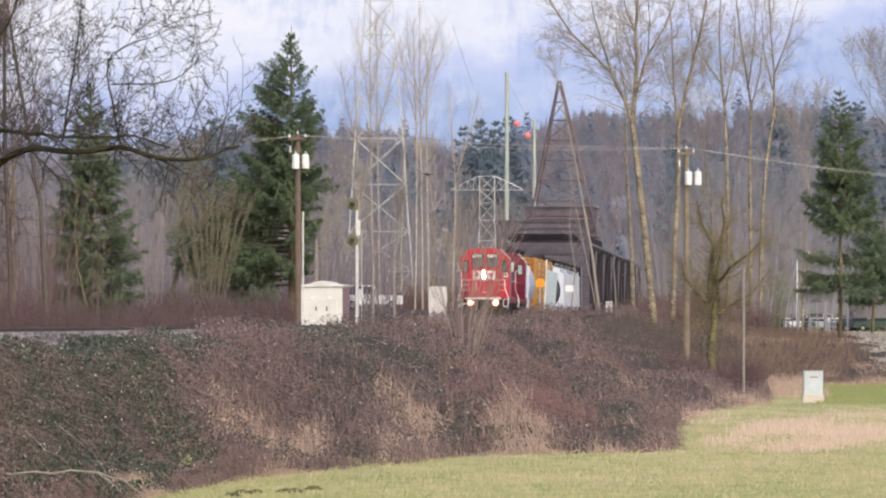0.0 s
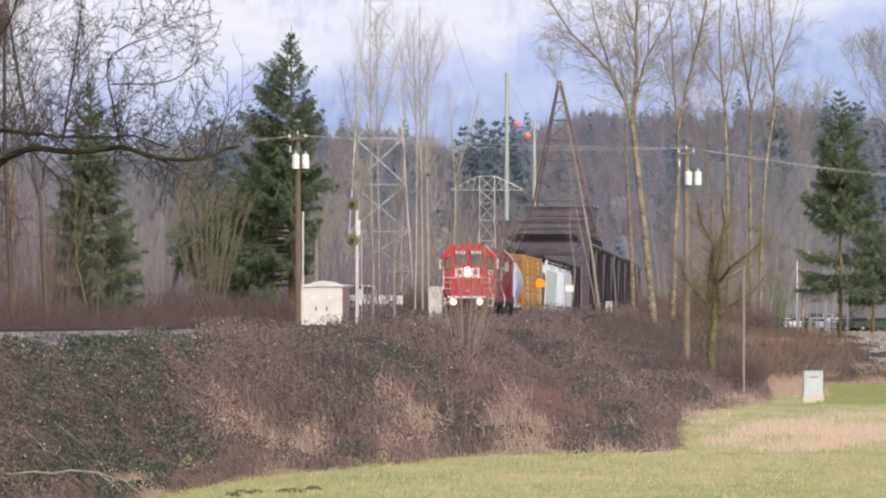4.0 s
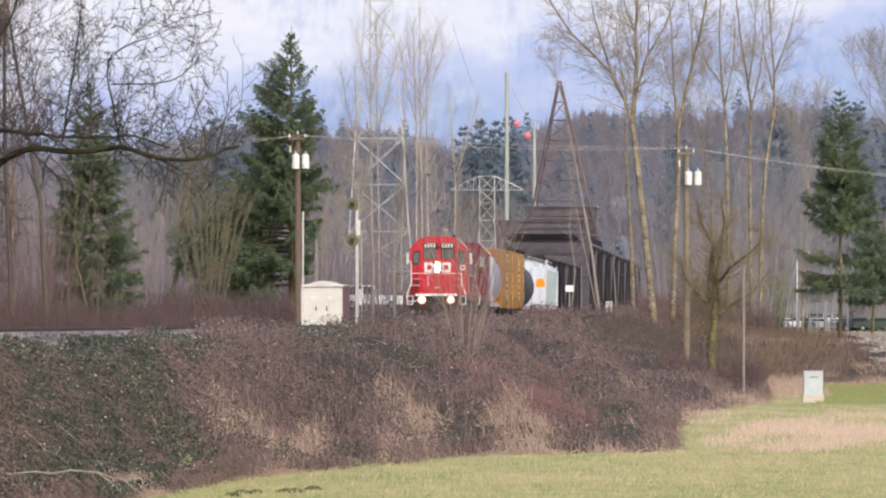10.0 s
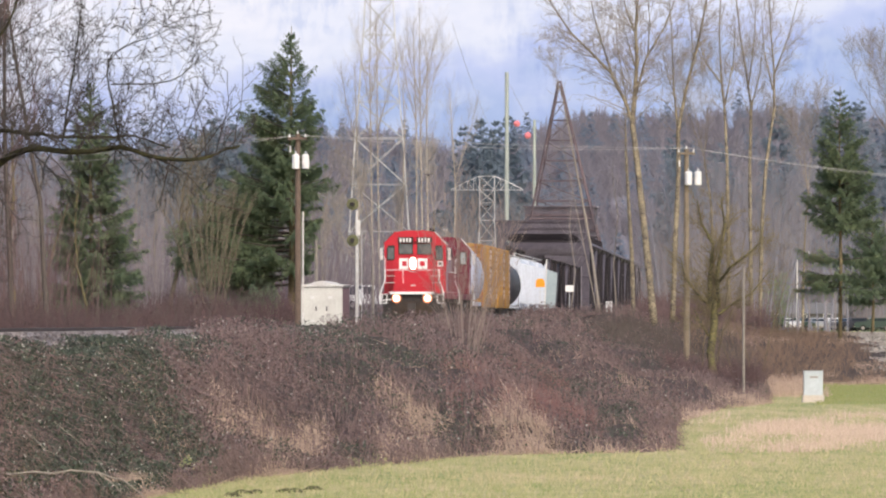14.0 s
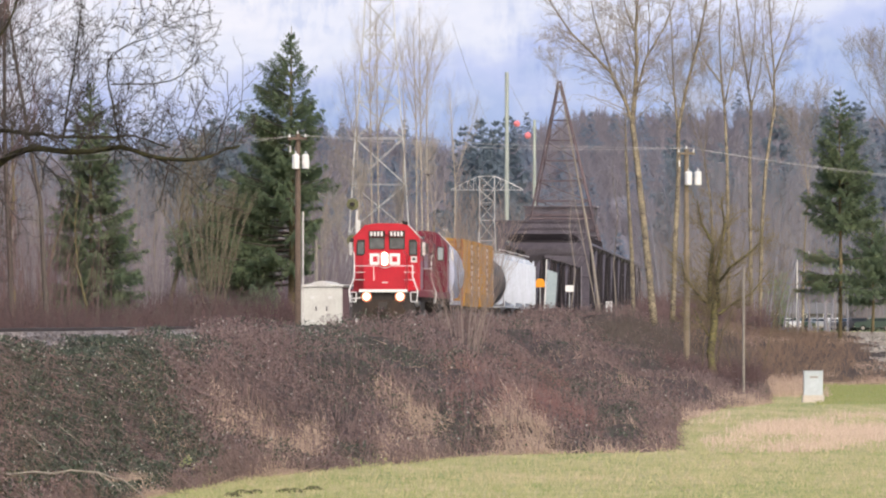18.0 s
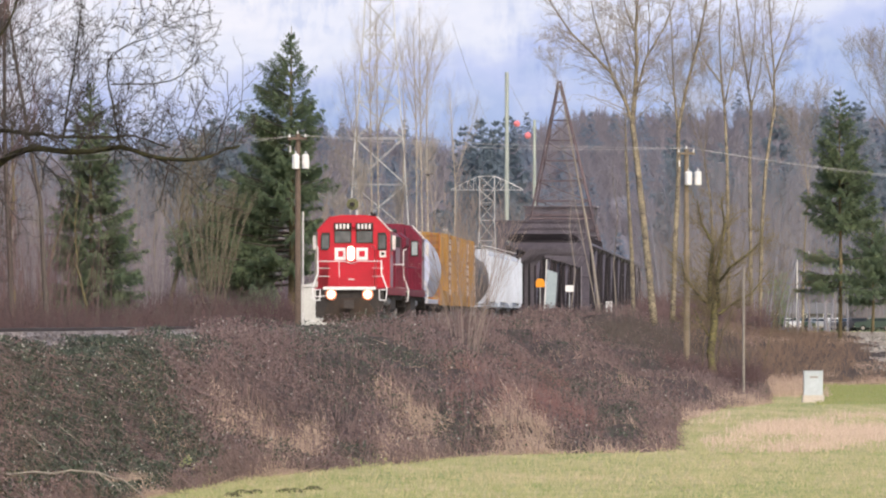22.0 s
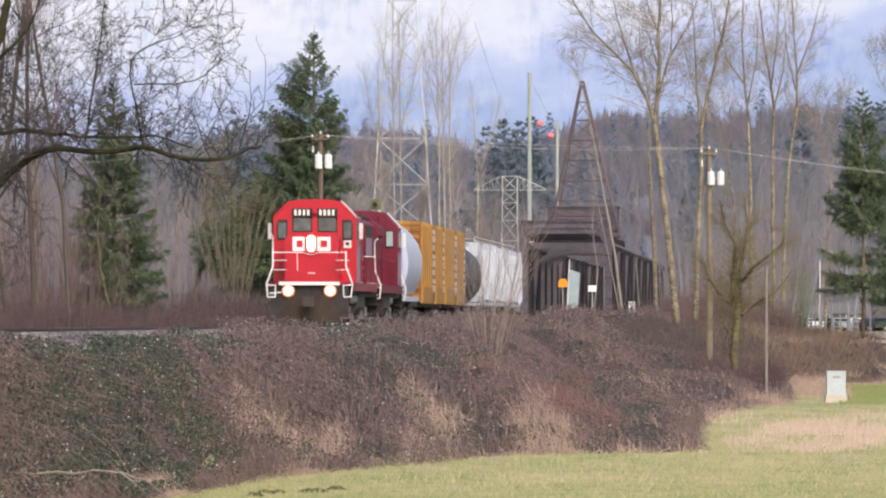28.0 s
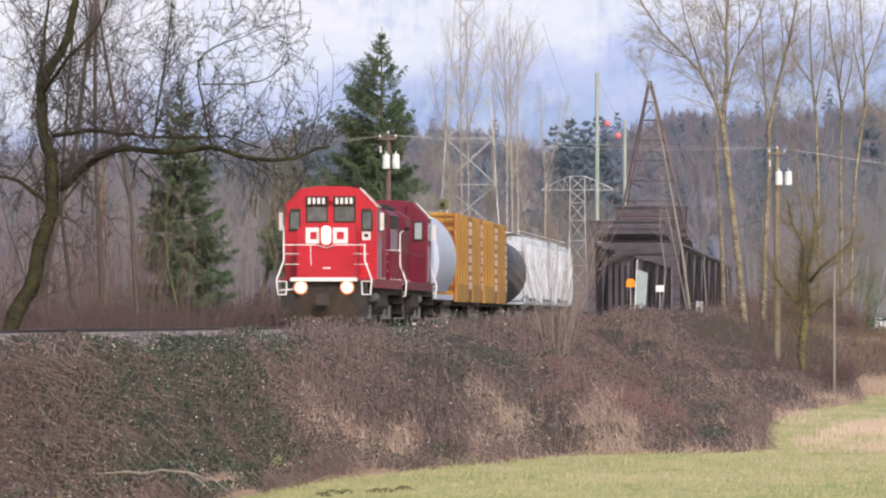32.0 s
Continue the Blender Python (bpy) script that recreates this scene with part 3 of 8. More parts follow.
# ---- track ----
def track():
    along = Vector((SLOPE, 1, 0)).normalized()
    turn = pose(0, 0, 0, 0, 0, -math.degrees(math.atan(SLOPE)))
    bed = thing("track_bed", "grey crushed-stone ballast bed under the railway track", "track bed", Matrix.Translation((START, 0, 0)) @ turn, kind="structure")
    profile = [(-3.3, -0.8), (3.1, -0.8), (2.2, -0.1), (1.42, -0.1), (1.32, -0.2), (-1.32, -0.2), (-1.42, -0.1), (-2.2, -0.1)]
    part("ballast", Shape().prism(profile, 60, 900), BALLAST, bed)
    rng = np.random.default_rng(5)
    k = 26000
    y, s = 130 + 130 * rng.random(k) ** 1.5, rng.uniform(1.1, 3.3, k)
    z = np.where(s < 1.35, -0.2, np.where(s < 2.2, -0.1, -0.1 - (s - 2.2) * 0.75))
    verts, faces = leaves(np.stack([s, y, z + 0.01], axis=1), rng.uniform(0.05, 0.11, k), rng)
    tagged(part("ballast_stones", array_mesh("ballast_stones", verts, faces, BALLAST), None, bed, "loose grey ballast stones"), kind="stuff")
    for side in (-0.7525, 0.7525):
        rail = Shape().prism([(side - 0.075, -0.17), (side + 0.075, -0.17), (side + 0.075, -0.155), (side + 0.01, -0.13), (side + 0.01, -0.045), (side + 0.036, -0.03), (side + 0.036, 0),
                              (side - 0.036, 0), (side - 0.036, -0.03), (side - 0.01, -0.045), (side - 0.01, -0.13), (side - 0.075, -0.155)], 60, 900)
        iron = part("rail", rail, RAIL, bed, "rusty steel rail")
        part("rail_head", Shape().box(side - 0.03, side + 0.03, 60, 900, 0.0005, 0.004), POLISHED, iron, "polished running surface")
    tie = Shape().box(-1.3, 1.3, -0.115, 0.115, -0.35, -0.172).mesh("tie", TIE)
    for i in range(300):
        t = part("tie", tie, None, bed)
        t.location = (0, 140 + i * 0.52, 0)
    rest = Shape()
    for i in range(440):
        rest.box(-1.3, 1.3, 296 + i * 0.52, 296.23 + i * 0.52, -0.35, -0.172)
    tagged(part("ties", rest, TIE, bed), kind="stuff")
    return bed


track()


# ---- bank growth ----
def spread(rng, k, y0, y1, s0, s1, power=2.0):
    """Places on the bank, denser towards the near end: y, distance from the track, x."""
    u = rng.random(k)
    y = 1 / (1 / y0 + u * (1 / y1 - 1 / y0)) if power == 2.0 else y0 + (y1 - y0) * u
    foot = ramp_at(y, FOOT)
    s0 = s0 - 0.5 * (1 - smooth(150, 180, y))
    s = s0 + (np.minimum(foot + 0.4, s1) - s0) * rng.random(k)
    return y, s, track_x(y) + s


def patch(x, y, seed, size):
    """Smooth patches, about 0 to 1."""
    a = seed * 1.7
    v = np.sin(x / size + a) * np.cos(y / size * 0.31 + a * 2) + 0.6 * np.sin(x / size * 2.3 - y / size * 0.6 + a * 3) + 0.35 * np.sin(x / size * 5.1 + y / size * 1.5 + a)
    return 1 / (1 + np.exp(-2.2 * v))


def streaks(y, s, seed, fine=1.0):
    """Patches that run down the slope, about 0 to 1; wider apart farther along the bank."""
    q, a = np.log(y), seed * 2.3
    v = np.sin(21 * fine * q + 0.22 * s + a) + 0.8 * np.sin(47 * fine * q - 0.3 * s + a * 2 + 0.8 * np.sin(s * 0.6)) + 0.6 * np.sin(0.85 * s + 15 * q + a * 3) + 0.45 * np.sin(93 * fine * q + 0.7 * s + a)
    return 1 / (1 + np.exp(-1.8 * v))


def spots(y, s, rows):
    """Soft patches on the bank: rows of place along and across, and half sizes."""
    return sum(np.exp(-((y - py - (s - ps) * 1.5) / wy) ** 2 - ((s - ps) / ws) ** 2) for py, ps, wy, ws in rows)


def greenness(y, s):
    """Where leafy bramble covers the bare canes."""
    ragged = 0.12 + 0.42 * (1 - smooth(140, 160, y)) + 1.0 * smooth(0.3, 0.72, streaks(y, s, 7, 2.6))
    drift = smooth(0.42, 0.72, streaks(y, s, 1)) * (0.3 + 0.7 * smooth(0.3, 0.65, streaks(y, s, 7, 2.2)))
    return 0.42 * drift + 1.05 * ragged * np.minimum(spots(y, s, GREEN_SPOTS), 1.1)


def dryness(y, s):
    """Where matted straw or red shoots have the slope to themselves."""
    return np.clip((1.25 + 0.7 * (1 - smooth(172, 180, y))) * spots(y, s, STRAW_SPOTS) * (0.45 + 0.7 * smooth(0.25, 0.6, streaks(y, s, 4, 3.0))), 0, 1)


# leafy mats and red cane patches: place along, place across, half length, half width
GREEN_SPOTS = ((311.1, 7.18, 14, 0.99), (289.0, 9.33, 6.5, 1.15), (396.1, 10.58, 5.5, 1.42), (335.9, 12.64, 14, 1.07), (334.3, 13.6, 14, 1.07), (227.7, 12.16, 5.4, 0.64), (201.1, 13.48, 14, 0.48), (242.4, 11.01, 14, 0.58), (208.0, 8.59, 14, 0.42), (190.9, 9.43, 4.8, 0.38), (135.9, 3.78, 2.0, 0.65), (145.0, 3.88, 14, 0.7), (156.1, 4.05, 8.2, 0.75), (159.7, 4.75, 2.5, 0.64), (143.4, 4.15, 2.0, 0.57), (148.4, 4.97, 2.0, 0.42), (149.5, 5.36, 2.0, 0.42), (151.6, 5.67, 3.8, 0.36), (141.2, 4.7, 2.0, 0.39), (141.8, 4.93, 2.0, 0.34), (132.7, 4.44, 2.0, 0.74), (130.4, 4.36, 2.0, 0.52), (175.2, 4.88, 4.3, 0.84), (206.8, 4.67, 14, 0.99), (201.9, 7.24, 2.8, 0.65), (185.9, 7.2, 2.0, 0.45), (127.5, 4.55, 2.5, 0.5), (131.5, 5.0, 3, 0.5), (137.5, 5.7, 3, 0.5),
               (177.3, 6.70, 3, 0.35), (175.1, 7.26, 3, 0.4), (171.0, 7.93, 3, 0.4), (199.3, 8.98, 3.5, 0.35), (187.5, 9.96, 3, 0.4), (182.1, 10.63, 2.5, 0.4), (236.0, 10.91, 4, 0.45), (196.1, 12.57, 4, 0.45), (182.1, 13.32, 3, 0.45), (184.1, 6.13, 4, 0.4), (204.7, 7.10, 4, 0.4), (199.1, 13.77, 4, 0.6), (182.1, 14.85, 4, 0.6), (127.7, 4.33, 2, 0.35), (132.7, 4.54, 2.5, 0.45), (142.2, 5.29, 2.5, 0.4), (168.8, 4.00, 5, 0.4), (215.6, 1.34, 5, 0.4), (215.6, 2.55, 6, 0.4), (203.8, 4.70, 7, 0.45), (208.8, 5.88, 8, 0.45), (213.0, 7.00, 8, 0.45), (124.6, 4.56, 2.5, 0.4), (138.1, 4.66, 2.5, 0.4))
STRAW_SPOTS = ((164.5, 5.1, 2.0, 0.22), (161.5, 5.5, 2.2, 0.3), (167, 5.8, 2.2, 0.3), (166, 6.3, 2.4, 0.4), (162, 6.4, 2.5, 0.4), (157, 7.0, 2.5, 0.35), (169.5, 6.9, 2.0, 0.3), (185.5, 8.0, 2.2, 0.3), (185.5, 8.75, 2.4, 0.45), (180, 9.0, 2.4, 0.4), (175.5, 8.6, 2.2, 0.25),
               (191, 10.8, 3, 0.4), (187, 11.4, 3, 0.6), (184.5, 11.9, 2.2, 0.45), (194, 11.0, 4, 0.4), (257, 15.0, 10, 1.0), (292, 16.9, 9, 0.8), (281, 12.6, 5, 0.5), (186.5, 13.6, 1.5, 0.5), (139.5, 5.4, 1.5, 0.2))
RED_SPOTS = ((228.8, 10.03, 11.5, 0.64), (198.9, 11.54, 14, 0.48), (279.5, 10.96, 3.8, 0.89), (288.9, 6.79, 14, 1.38), (208.2, 9.58, 14, 0.67), (420.2, 9.79, 10.8, 2.01), (132.4, 4.15, 2.0, 0.53), (139.4, 4.2, 2.0, 0.45), (182.1, 15.0, 14, 0.36), (131.7, 4.01, 2.0, 0.42), (185.1, 10.36, 2.0, 0.59))


def brambles():
    rng = np.random.default_rng(11)
    # arching canes
    k = 44000
    y, s, x = spread(rng, k, 98, 548, 3.4, 30)
    keep = rng.random(k) > np.maximum(0.8 * np.clip(greenness(y, s) * 1.6 - 0.3, 0, 1), np.maximum(0.8 * dryness(y, s), 0.5 * (1 - smooth(132, 160, y)) * streaks(y, s, 13, 2.4)))
    y, s, x = y[keep], s[keep], x[keep]
    k = len(y)
    z = land(x, y)
    hgt = rng.uniform(0.2, 0.7, k) * (0.5 + 0.8 * streaks(y, s, 3, 1.6))
    hgt = hgt * (0.6 + 0.4 * smooth(3.2, 5.5, s + 3.0 * smooth(156, 180, y)))
    bear = np.where(rng.random(k) < 0.7, rng.normal(-0.3, 0.7, k), rng.uniform(0, 2 * math.pi, k))
    run = rng.uniform(0.15, 0.7, k)
    d = np.stack([np.cos(bear) * run, np.sin(bear) * run * 1.6, np.zeros(k)], axis=1)
    p0 = np.stack([x, y, z - 0.05], axis=1)
    p1 = p0 + d * 0.15 + np.stack([0 * x, 0 * x, hgt], axis=1)
    p2 = p1 + d * 1.0 + np.stack([0 * x, 0 * x, hgt * rng.uniform(-1.3, -0.2, k)], axis=1)
    r = rng.uniform(0.004, 0.0095, k) * (0.7 + y / 300)
    v1, f1 = tubes(p0, p1, r, r * 0.9)
    v2, f2 = tubes(p1, p2, r * 0.9, r * 0.4)
    me = array_mesh("bramble_canes", np.concatenate([v1, v2]), np.concatenate([f1, f2 + len(v1)]), CANE)
    canes = tagged(new("bramble_canes", me), "dense reddish-brown bare bramble canes covering the railway bank", "brambles", kind="stuff")
    # young red canes in patches
    y, s, x = spread(rng, 90000, 98, 548, 3.4, 30)
    keep = rng.random(len(y)) < np.minimum(spots(y, s, RED_SPOTS), 1) * (0.25 + 0.75 * streaks(y, s, 12, 3.0)) * (0.08 + 0.47 * smooth(170, 195, y))
    y, s, x = y[keep], s[keep], x[keep]
    k = len(y)
    p0 = np.stack([x, y, land(x, y)], axis=1)
    p1 = p0 + np.stack([rng.normal(-0.18, 0.2, k), rng.normal(0, 0.2, k), rng.uniform(0.25, 0.8, k)], axis=1)
    r = rng.uniform(0.004, 0.008, k) * (0.7 + y / 300)
    tagged(new("red_canes", array_mesh("red_canes", *tubes(p0, p1, r, r * 0.35), REDSHOOT)), "upright young reddish canes in patches on the bank", "brambles", kind="stuff")
    # leaves on them, withered, green and pale
    k = 210000
    y, s, x = spread(rng, k, 98, 548, 3.3, 30)
    y2, s2, x2 = spread(rng, 60000, 98, 165, 3.3, 30)
    y, s, x = np.concatenate([y, y2]), np.concatenate([s, s2]), np.concatenate([x, x2])
    keep = rng.random(len(y)) > np.maximum(0.88 * dryness(y, s), 0.55 * np.minimum(spots(y, s, RED_SPOTS), 1))
    y, s, x = y[keep], s[keep], x[keep]
    k = len(y)
    top = rng.random(k) ** 0.7 * 0.75 * (0.45 + 0.85 * streaks(y, s, 3, 1.6))
    top = top * (0.6 + 0.4 * smooth(3.2, 5.5, s + 3.0 * smooth(156, 180, y)))
    c = np.stack([x, y, land(x, y) + top], axis=1)
    size = rng.uniform(0.022, 0.06, k) * (0.72 + y / 520)
    green = greenness(y, s)
    draw = rng.random(k)
    pale = draw > 0.978 - 0.022 * np.clip(1 - (s - 3.3) / 5, 0, 1)
    is_green = (draw < 0.92 * np.clip(green * 1.9 - 0.2, 0.06 + 0.4 * (1 - smooth(132, 160, y)) * streaks(y, s, 13, 2.4), 1)) & ~pale
    for name, pick, material, label in (("withered_leaves", ~is_green & ~pale, DEADLEAF, "withered brown leaves among the brambles"),
                                        ("bramble_leaves", is_green, GREENLEAF, "dark green bramble leaves in patches on the bank"),
                                        ("pale_leaves", pale, PALELEAF, "scattered pale leaf undersides on the bank")):
        verts, faces = leaves(c[pick], size[pick] * (0.85 if name == "pale_leaves" else 1.0), rng, 1.3)
        tagged(new(name, array_mesh(name, verts, faces, material)), label, "brambles", kind="stuff")
    # dry grass: tufts at the foot and in streaks up the slope
    k = 290000
    y, s, x = spread(rng, k, 120, 548, 3.6, 30)
    foot = ramp_at(y, FOOT)
    edge = np.exp(-((s - foot) / 0.5) ** 2) * (0.15 + 0.85 * streaks(y, s, 9, 2.0))
    streak = np.clip(streaks(y, s, 5, 0.9) * 2.8 - 1.75, 0, 1) * smooth(0.35, 0.62, s / foot)
    keep = rng.random(k) < np.clip(edge * 0.08 * smooth(168, 190, y) + edge * 0.04 * smooth(142, 160, y) + streak * 0.03 + dryness(y, s), 0, 1)
    x, y = x[keep], y[keep]
    p0 = np.stack([x, y, land(x, y)], axis=1)
    k = len(x)
    # some blades stand, tilted up the slope; others lie matted down it
    lying = rng.random(k) < 0.45
    dx = np.where(lying, rng.uniform(0.1, 0.5, k), rng.normal(-0.16, 0.16, k))
    p1 = p0 + np.stack([dx, rng.normal(-0.05, 0.26, k), 0 * x], axis=1)
    p1[:, 2] = np.where(lying, land(p1[:, 0], p1[:, 1]) + rng.uniform(0.04, 0.2, k), p0[:, 2] + rng.uniform(0.15, 0.6, k))
    r = rng.uniform(0.006, 0.013, k) * (0.7 + y / 300)
    verts, faces = tubes(p0, p1, r, r * 0.3)
    tagged(new("dry_grass", array_mesh("dry_grass", verts, faces, STRAW)), "tufts of dry straw-coloured grass on the bank", "grass", kind="stuff")


brambles()


def meadow():
    rng = np.random.default_rng(21)
    k = 60000
    u = rng.random(k)
    y = 1 / (1 / 122 + u * (1 / 420 - 1 / 122))
    x = track_x(y) + ramp_at(y, FOOT) + rng.random(k) * (y * 0.135)
    keep = (np.abs(x) < y * 0.075 + 3) & ~((y > 294) & (x > 16.2 + (y - 294) * 0.052)) & (y < 380)
    x, y = x[keep], y[keep]
    k = len(x)
    p0 = np.stack([x, y, land(x, y)], axis=1)
    p1 = p0 + np.stack([rng.normal(0, 0.04, k), rng.normal(0, 0.04, k), rng.uniform(0.04, 0.13, k)], axis=1)
    verts, faces = tubes(p0, p1, np.full(k, 0.012) * (0.5 + y / 300), np.full(k, 0.003))
    tagged(new("meadow_grass", array_mesh("meadow_grass", verts, faces, BLADE)), "short pale green and straw meadow grass", "grass", kind="stuff")
    k = 9000
    y = rng.uniform(292, 384, k)
    x = 15.6 + (y - 294) * 0.052 + rng.random(k) ** 1.3 * 14
    p0 = np.stack([x, y, land(x, y)], axis=1)
    p1 = p0 + np.stack([rng.normal(0, 0.06, k), rng.normal(0, 0.06, k), rng.uniform(0.05, 0.18, k)], axis=1)
    verts, faces = tubes(p0, p1, np.full(k, 0.02), np.full(k, 0.005))
    tagged(new("lush_grass", array_mesh("lush_grass", verts, faces, LUSH)), "strip of fresh green grass beyond the cabinet", "grass", kind="stuff")
    # taller dry stand near the far end of the bank
    k = 34000
    y = rng.uniform(186, 262, k)
    x = 6.90 + rng.random(k) ** 0.8 * (y * 0.05) + (y - 186) * 0.02
    keep = rng.random(k) < np.clip(patch(x, y * 0.5, 2, 1.6) * 1.8 - 0.55, 0.03, 1) * (1 - smooth(205, 262, y) * 0.75) * (0.1 + 0.9 * smooth(0.0, 2.6, x - 6.9 - (y - 186) * 0.02 + 0.8 * np.sin(y * 0.35)))
    x, y = x[keep], y[keep]
    k = len(x)
    p0 = np.stack([x, y, land(x, y)], axis=1)
    p1 = p0 + np.stack([rng.normal(0.02, 0.08, k), rng.normal(0, 0.08, k), rng.uniform(0.12, 0.34, k)], axis=1)
    verts, faces = tubes(p0, p1, np.full(k, 0.012), np.full(k, 0.004))
    tagged(new("dry_meadow_grass", array_mesh("dry_meadow_grass", verts, faces, STRAW_PALE)), "patch of taller dry pinkish grass in the meadow", "grass", kind="stuff")

    # loose stones where the gravel bank thins out into the weeds
    k = 26000
    y, x = rng.uniform(392, 448, k), 24.6 + rng.random(k) ** 0.7 * 6.5
    keep = (rng.random(k) < smooth(24.8, 26.6, x + 0.6 * np.sin(y * 0.8))) & (patch(x, y, 5, 1.1) > 0.25)
    x, y = x[keep], y[keep]
    verts, faces = leaves(np.stack([x, y, land(x, y) + 0.02], axis=1), rng.uniform(0.07, 0.24, len(x)), rng, 1.3)
    tagged(new("gravel", array_mesh("gravel", verts, faces, GRAVEL)), "loose pale gravel on the slope of the levee", "gravel", kind="stuff")


meadow()


def thicket(name, label, k, box, height, material, seed, radius=0.008, lean=0.2, sparse=0.0):
    """Upright shoots with side twigs over a stretch of ground: x0, x1, y0, y1 in metres."""
    rng = np.random.default_rng(seed)
    x0, x1, y0, y1 = box
    x, y = rng.uniform(x0, x1, k), rng.uniform(y0, y1, k)
    keep = patch(x, y, seed + 3, 1.3) + rng.uniform(-0.15, 0.15, k) > sparse
    keep &= (np.abs(x - track_x(y)) > 6.5) | (y < 550)
    x, y = x[keep], y[keep]
    k = len(x)
    hgt = height * (0.45 + 0.75 * patch(x, y, seed, 2.2)) * rng.uniform(0.5, 1.1, k)
    p0 = np.stack([x, y, land(x, y) - 0.05], axis=1)
    bend = rng.normal(0, lean, (k, 2)) * hgt[:, None]
    mid = p0 + np.stack([bend[:, 0] * 0.4, bend[:, 1] * 0.4, hgt * 0.55], axis=1)
    tip = p0 + np.stack([bend[:, 0], bend[:, 1], hgt], axis=1)
    r = radius * rng.uniform(0.6, 1.3, k)
    rows = [(p0, mid, r, r * 0.75), (mid, tip, r * 0.75, r * 0.3)]
    for _ in range(2):
        q = mid + (tip - mid) * rng.random((k, 1)) * 0.8
        side = rng.normal(0, 0.24, (k, 3)) * hgt[:, None] * 0.6
        side[:, 2] = np.abs(side[:, 2]) + 0.08 * hgt
        rows.append((q, q + side, r * 0.55, r * 0.25))
    verts, faces = tubes(*[np.concatenate([row[i] for row in rows]) for i in range(4)])
    ob = tagged(new(name, array_mesh(name, verts, faces, material)), label, "undergrowth", kind="stuff")
    return ob


TWIG_MAUVE = mat("mauve_grey_twig", (0.2, 0.165, 0.185), 0.9, (0.13, 0.108, 0.125), 0.3, 4, 0.0, island=0.8)
BRUSH = mat("dark_red_brush", (0.125, 0.076, 0.074), 0.9, (0.07, 0.047, 0.048), 0.3, 4, 0.0, island=0.8)
thicket("bank_brush", "upright mauve-red leafless shoots on the crown of the bank", 3400, (0.0, 4.4, 188.5, 250), 0.85, REDSHOOT, 47, 0.006, 0.25, 0.35)
thicket("bank_brush", "brown tangled brush round a mossy tree", 1900, (10.8, 15.2, 324, 350), 1.5, TWIG, 48, 0.011, 0.45, 0.3)
thicket("bank_brush", "mauve-brown leafless brush round the feet of the poplars", 2600, (8.8, 17.5, 388, 418), 1.5, BARK, 60, 0.014, 0.35, 0.2)
thicket("bank_brush", "olive-brown leafless brush on the shoulder of the levee", 2600, (14.2, 22.8, 400, 446), 0.85, WEED, 59, 0.012, 0.45, 0.3)
# brush behind the track, and on the far side of the meadow
thicket("tall_brush", "high brown tangle of leafless saplings at the wood's edge", 800, (-34, -17, 406, 450), 14.5, WOODS_BROWN, 58, 0.015, 0.09, 0.15)
thicket("tall_brush", "tall thin mauve-brown leafless saplings before the firs", 900, (-24, -15.2, 268, 330), 7.0, TWIG, 52, 0.011, 0.12, 0.3)
thicket("red_brush", "low reddish-brown leafless brush behind the railway track", 9000, (-24, -8, 215, 340), 1.35, BRUSH, 31, 0.012, 0.5)
thicket("tall_brush", "grey-brown leafless shoots among the red brush", 1600, (-24, -8, 225, 345), 2.3, BARK, 49, 0.013, 0.3, 0.5)
thicket("red_brush", "reddish-brown leafless brush behind the relay house", 5200, (-26, -8.5, 395, 470), 2.6, BRUSH, 32, 0.02, 0.3)
thicket("red_brush", "dull reddish leafless brush beyond the crossing", 3500, (-14, 3.5, 466, 486), 0.9, TWIG, 36, 0.022, 0.3)
thicket("red_brush", "dull mauve leafless brush before the river", 3500, (-16, 4, 545, 572), 2.4, TWIG, 46, 0.022, 0.3)
thicket("tall_brush", "tall greyish leafless saplings and brush", 1900, (-36, -3, 445, 560), 7.5, TWIG_MAUVE, 33, 0.022, 0.14)
thicket("tall_brush", "tall fine brown leafless saplings behind the poplars", 1500, (9, 28, 600, 665), 12, WOODS_BROWN, 53, 0.024, 0.1)
thicket("tall_brush", "high brown haze of leafless alders beyond the river", 2600, (8, 75, 890, 1000), 18.5, WOODS_BROWN, 55, 0.03, 0.09, 0.2)
thicket("tall_brush", "brown-grey leafless alders beyond the river", 2000, (-60, 8, 720, 900), 12, WOODS_BROWN, 56, 0.03, 0.09, 0.25)
thicket("tall_brush", "tall fine brown leafless saplings before the river", 2000, (-36, 9, 600, 665), 10.5, WOODS_BROWN, 54, 0.024, 0.1)
thicket("bank_brush", "brown leafless brush at the end of the bank", 4500, (14, 21, 440, 560), 2.2, TWIG, 34, 0.018, 0.28)
thicket("bank_brush", "dark mauve leafless tangle round the foot of a mossy tree", 1500, (11.4, 14.6, 326, 334), 1.5, BRUSH, 64, 0.012, 0.45, 0.1)
thicket("levee_brush", "straw-coloured weeds at the end of the bank", 2600, (13.2, 17.6, 318, 372), 0.7, STRAW, 35, 0.012, 0.4)
thicket("levee_brush", "brown leafless weeds on the levee slope", 4600, (14, 24.0, 380, 446), 0.5, WEED, 37, 0.014, 0.45)
thicket("levee_brush", "short brown weeds along the crest of the levee", 2200, (23.5, 27, 420, 450), 0.16, WEED, 57, 0.012, 0.5)
thicket("levee_brush", "tan weeds in patches at the foot of the levee", 4200, (15, 24.5, 379, 396), 0.42, STRAW, 38, 0.011, 0.5, 0.4)
thicket("levee_brush", "yellow straw weeds along the crest of the levee", 1500, (17, 25.5, 424, 438), 0.34, STRAW, 62, 0.011, 0.5, 0.45)
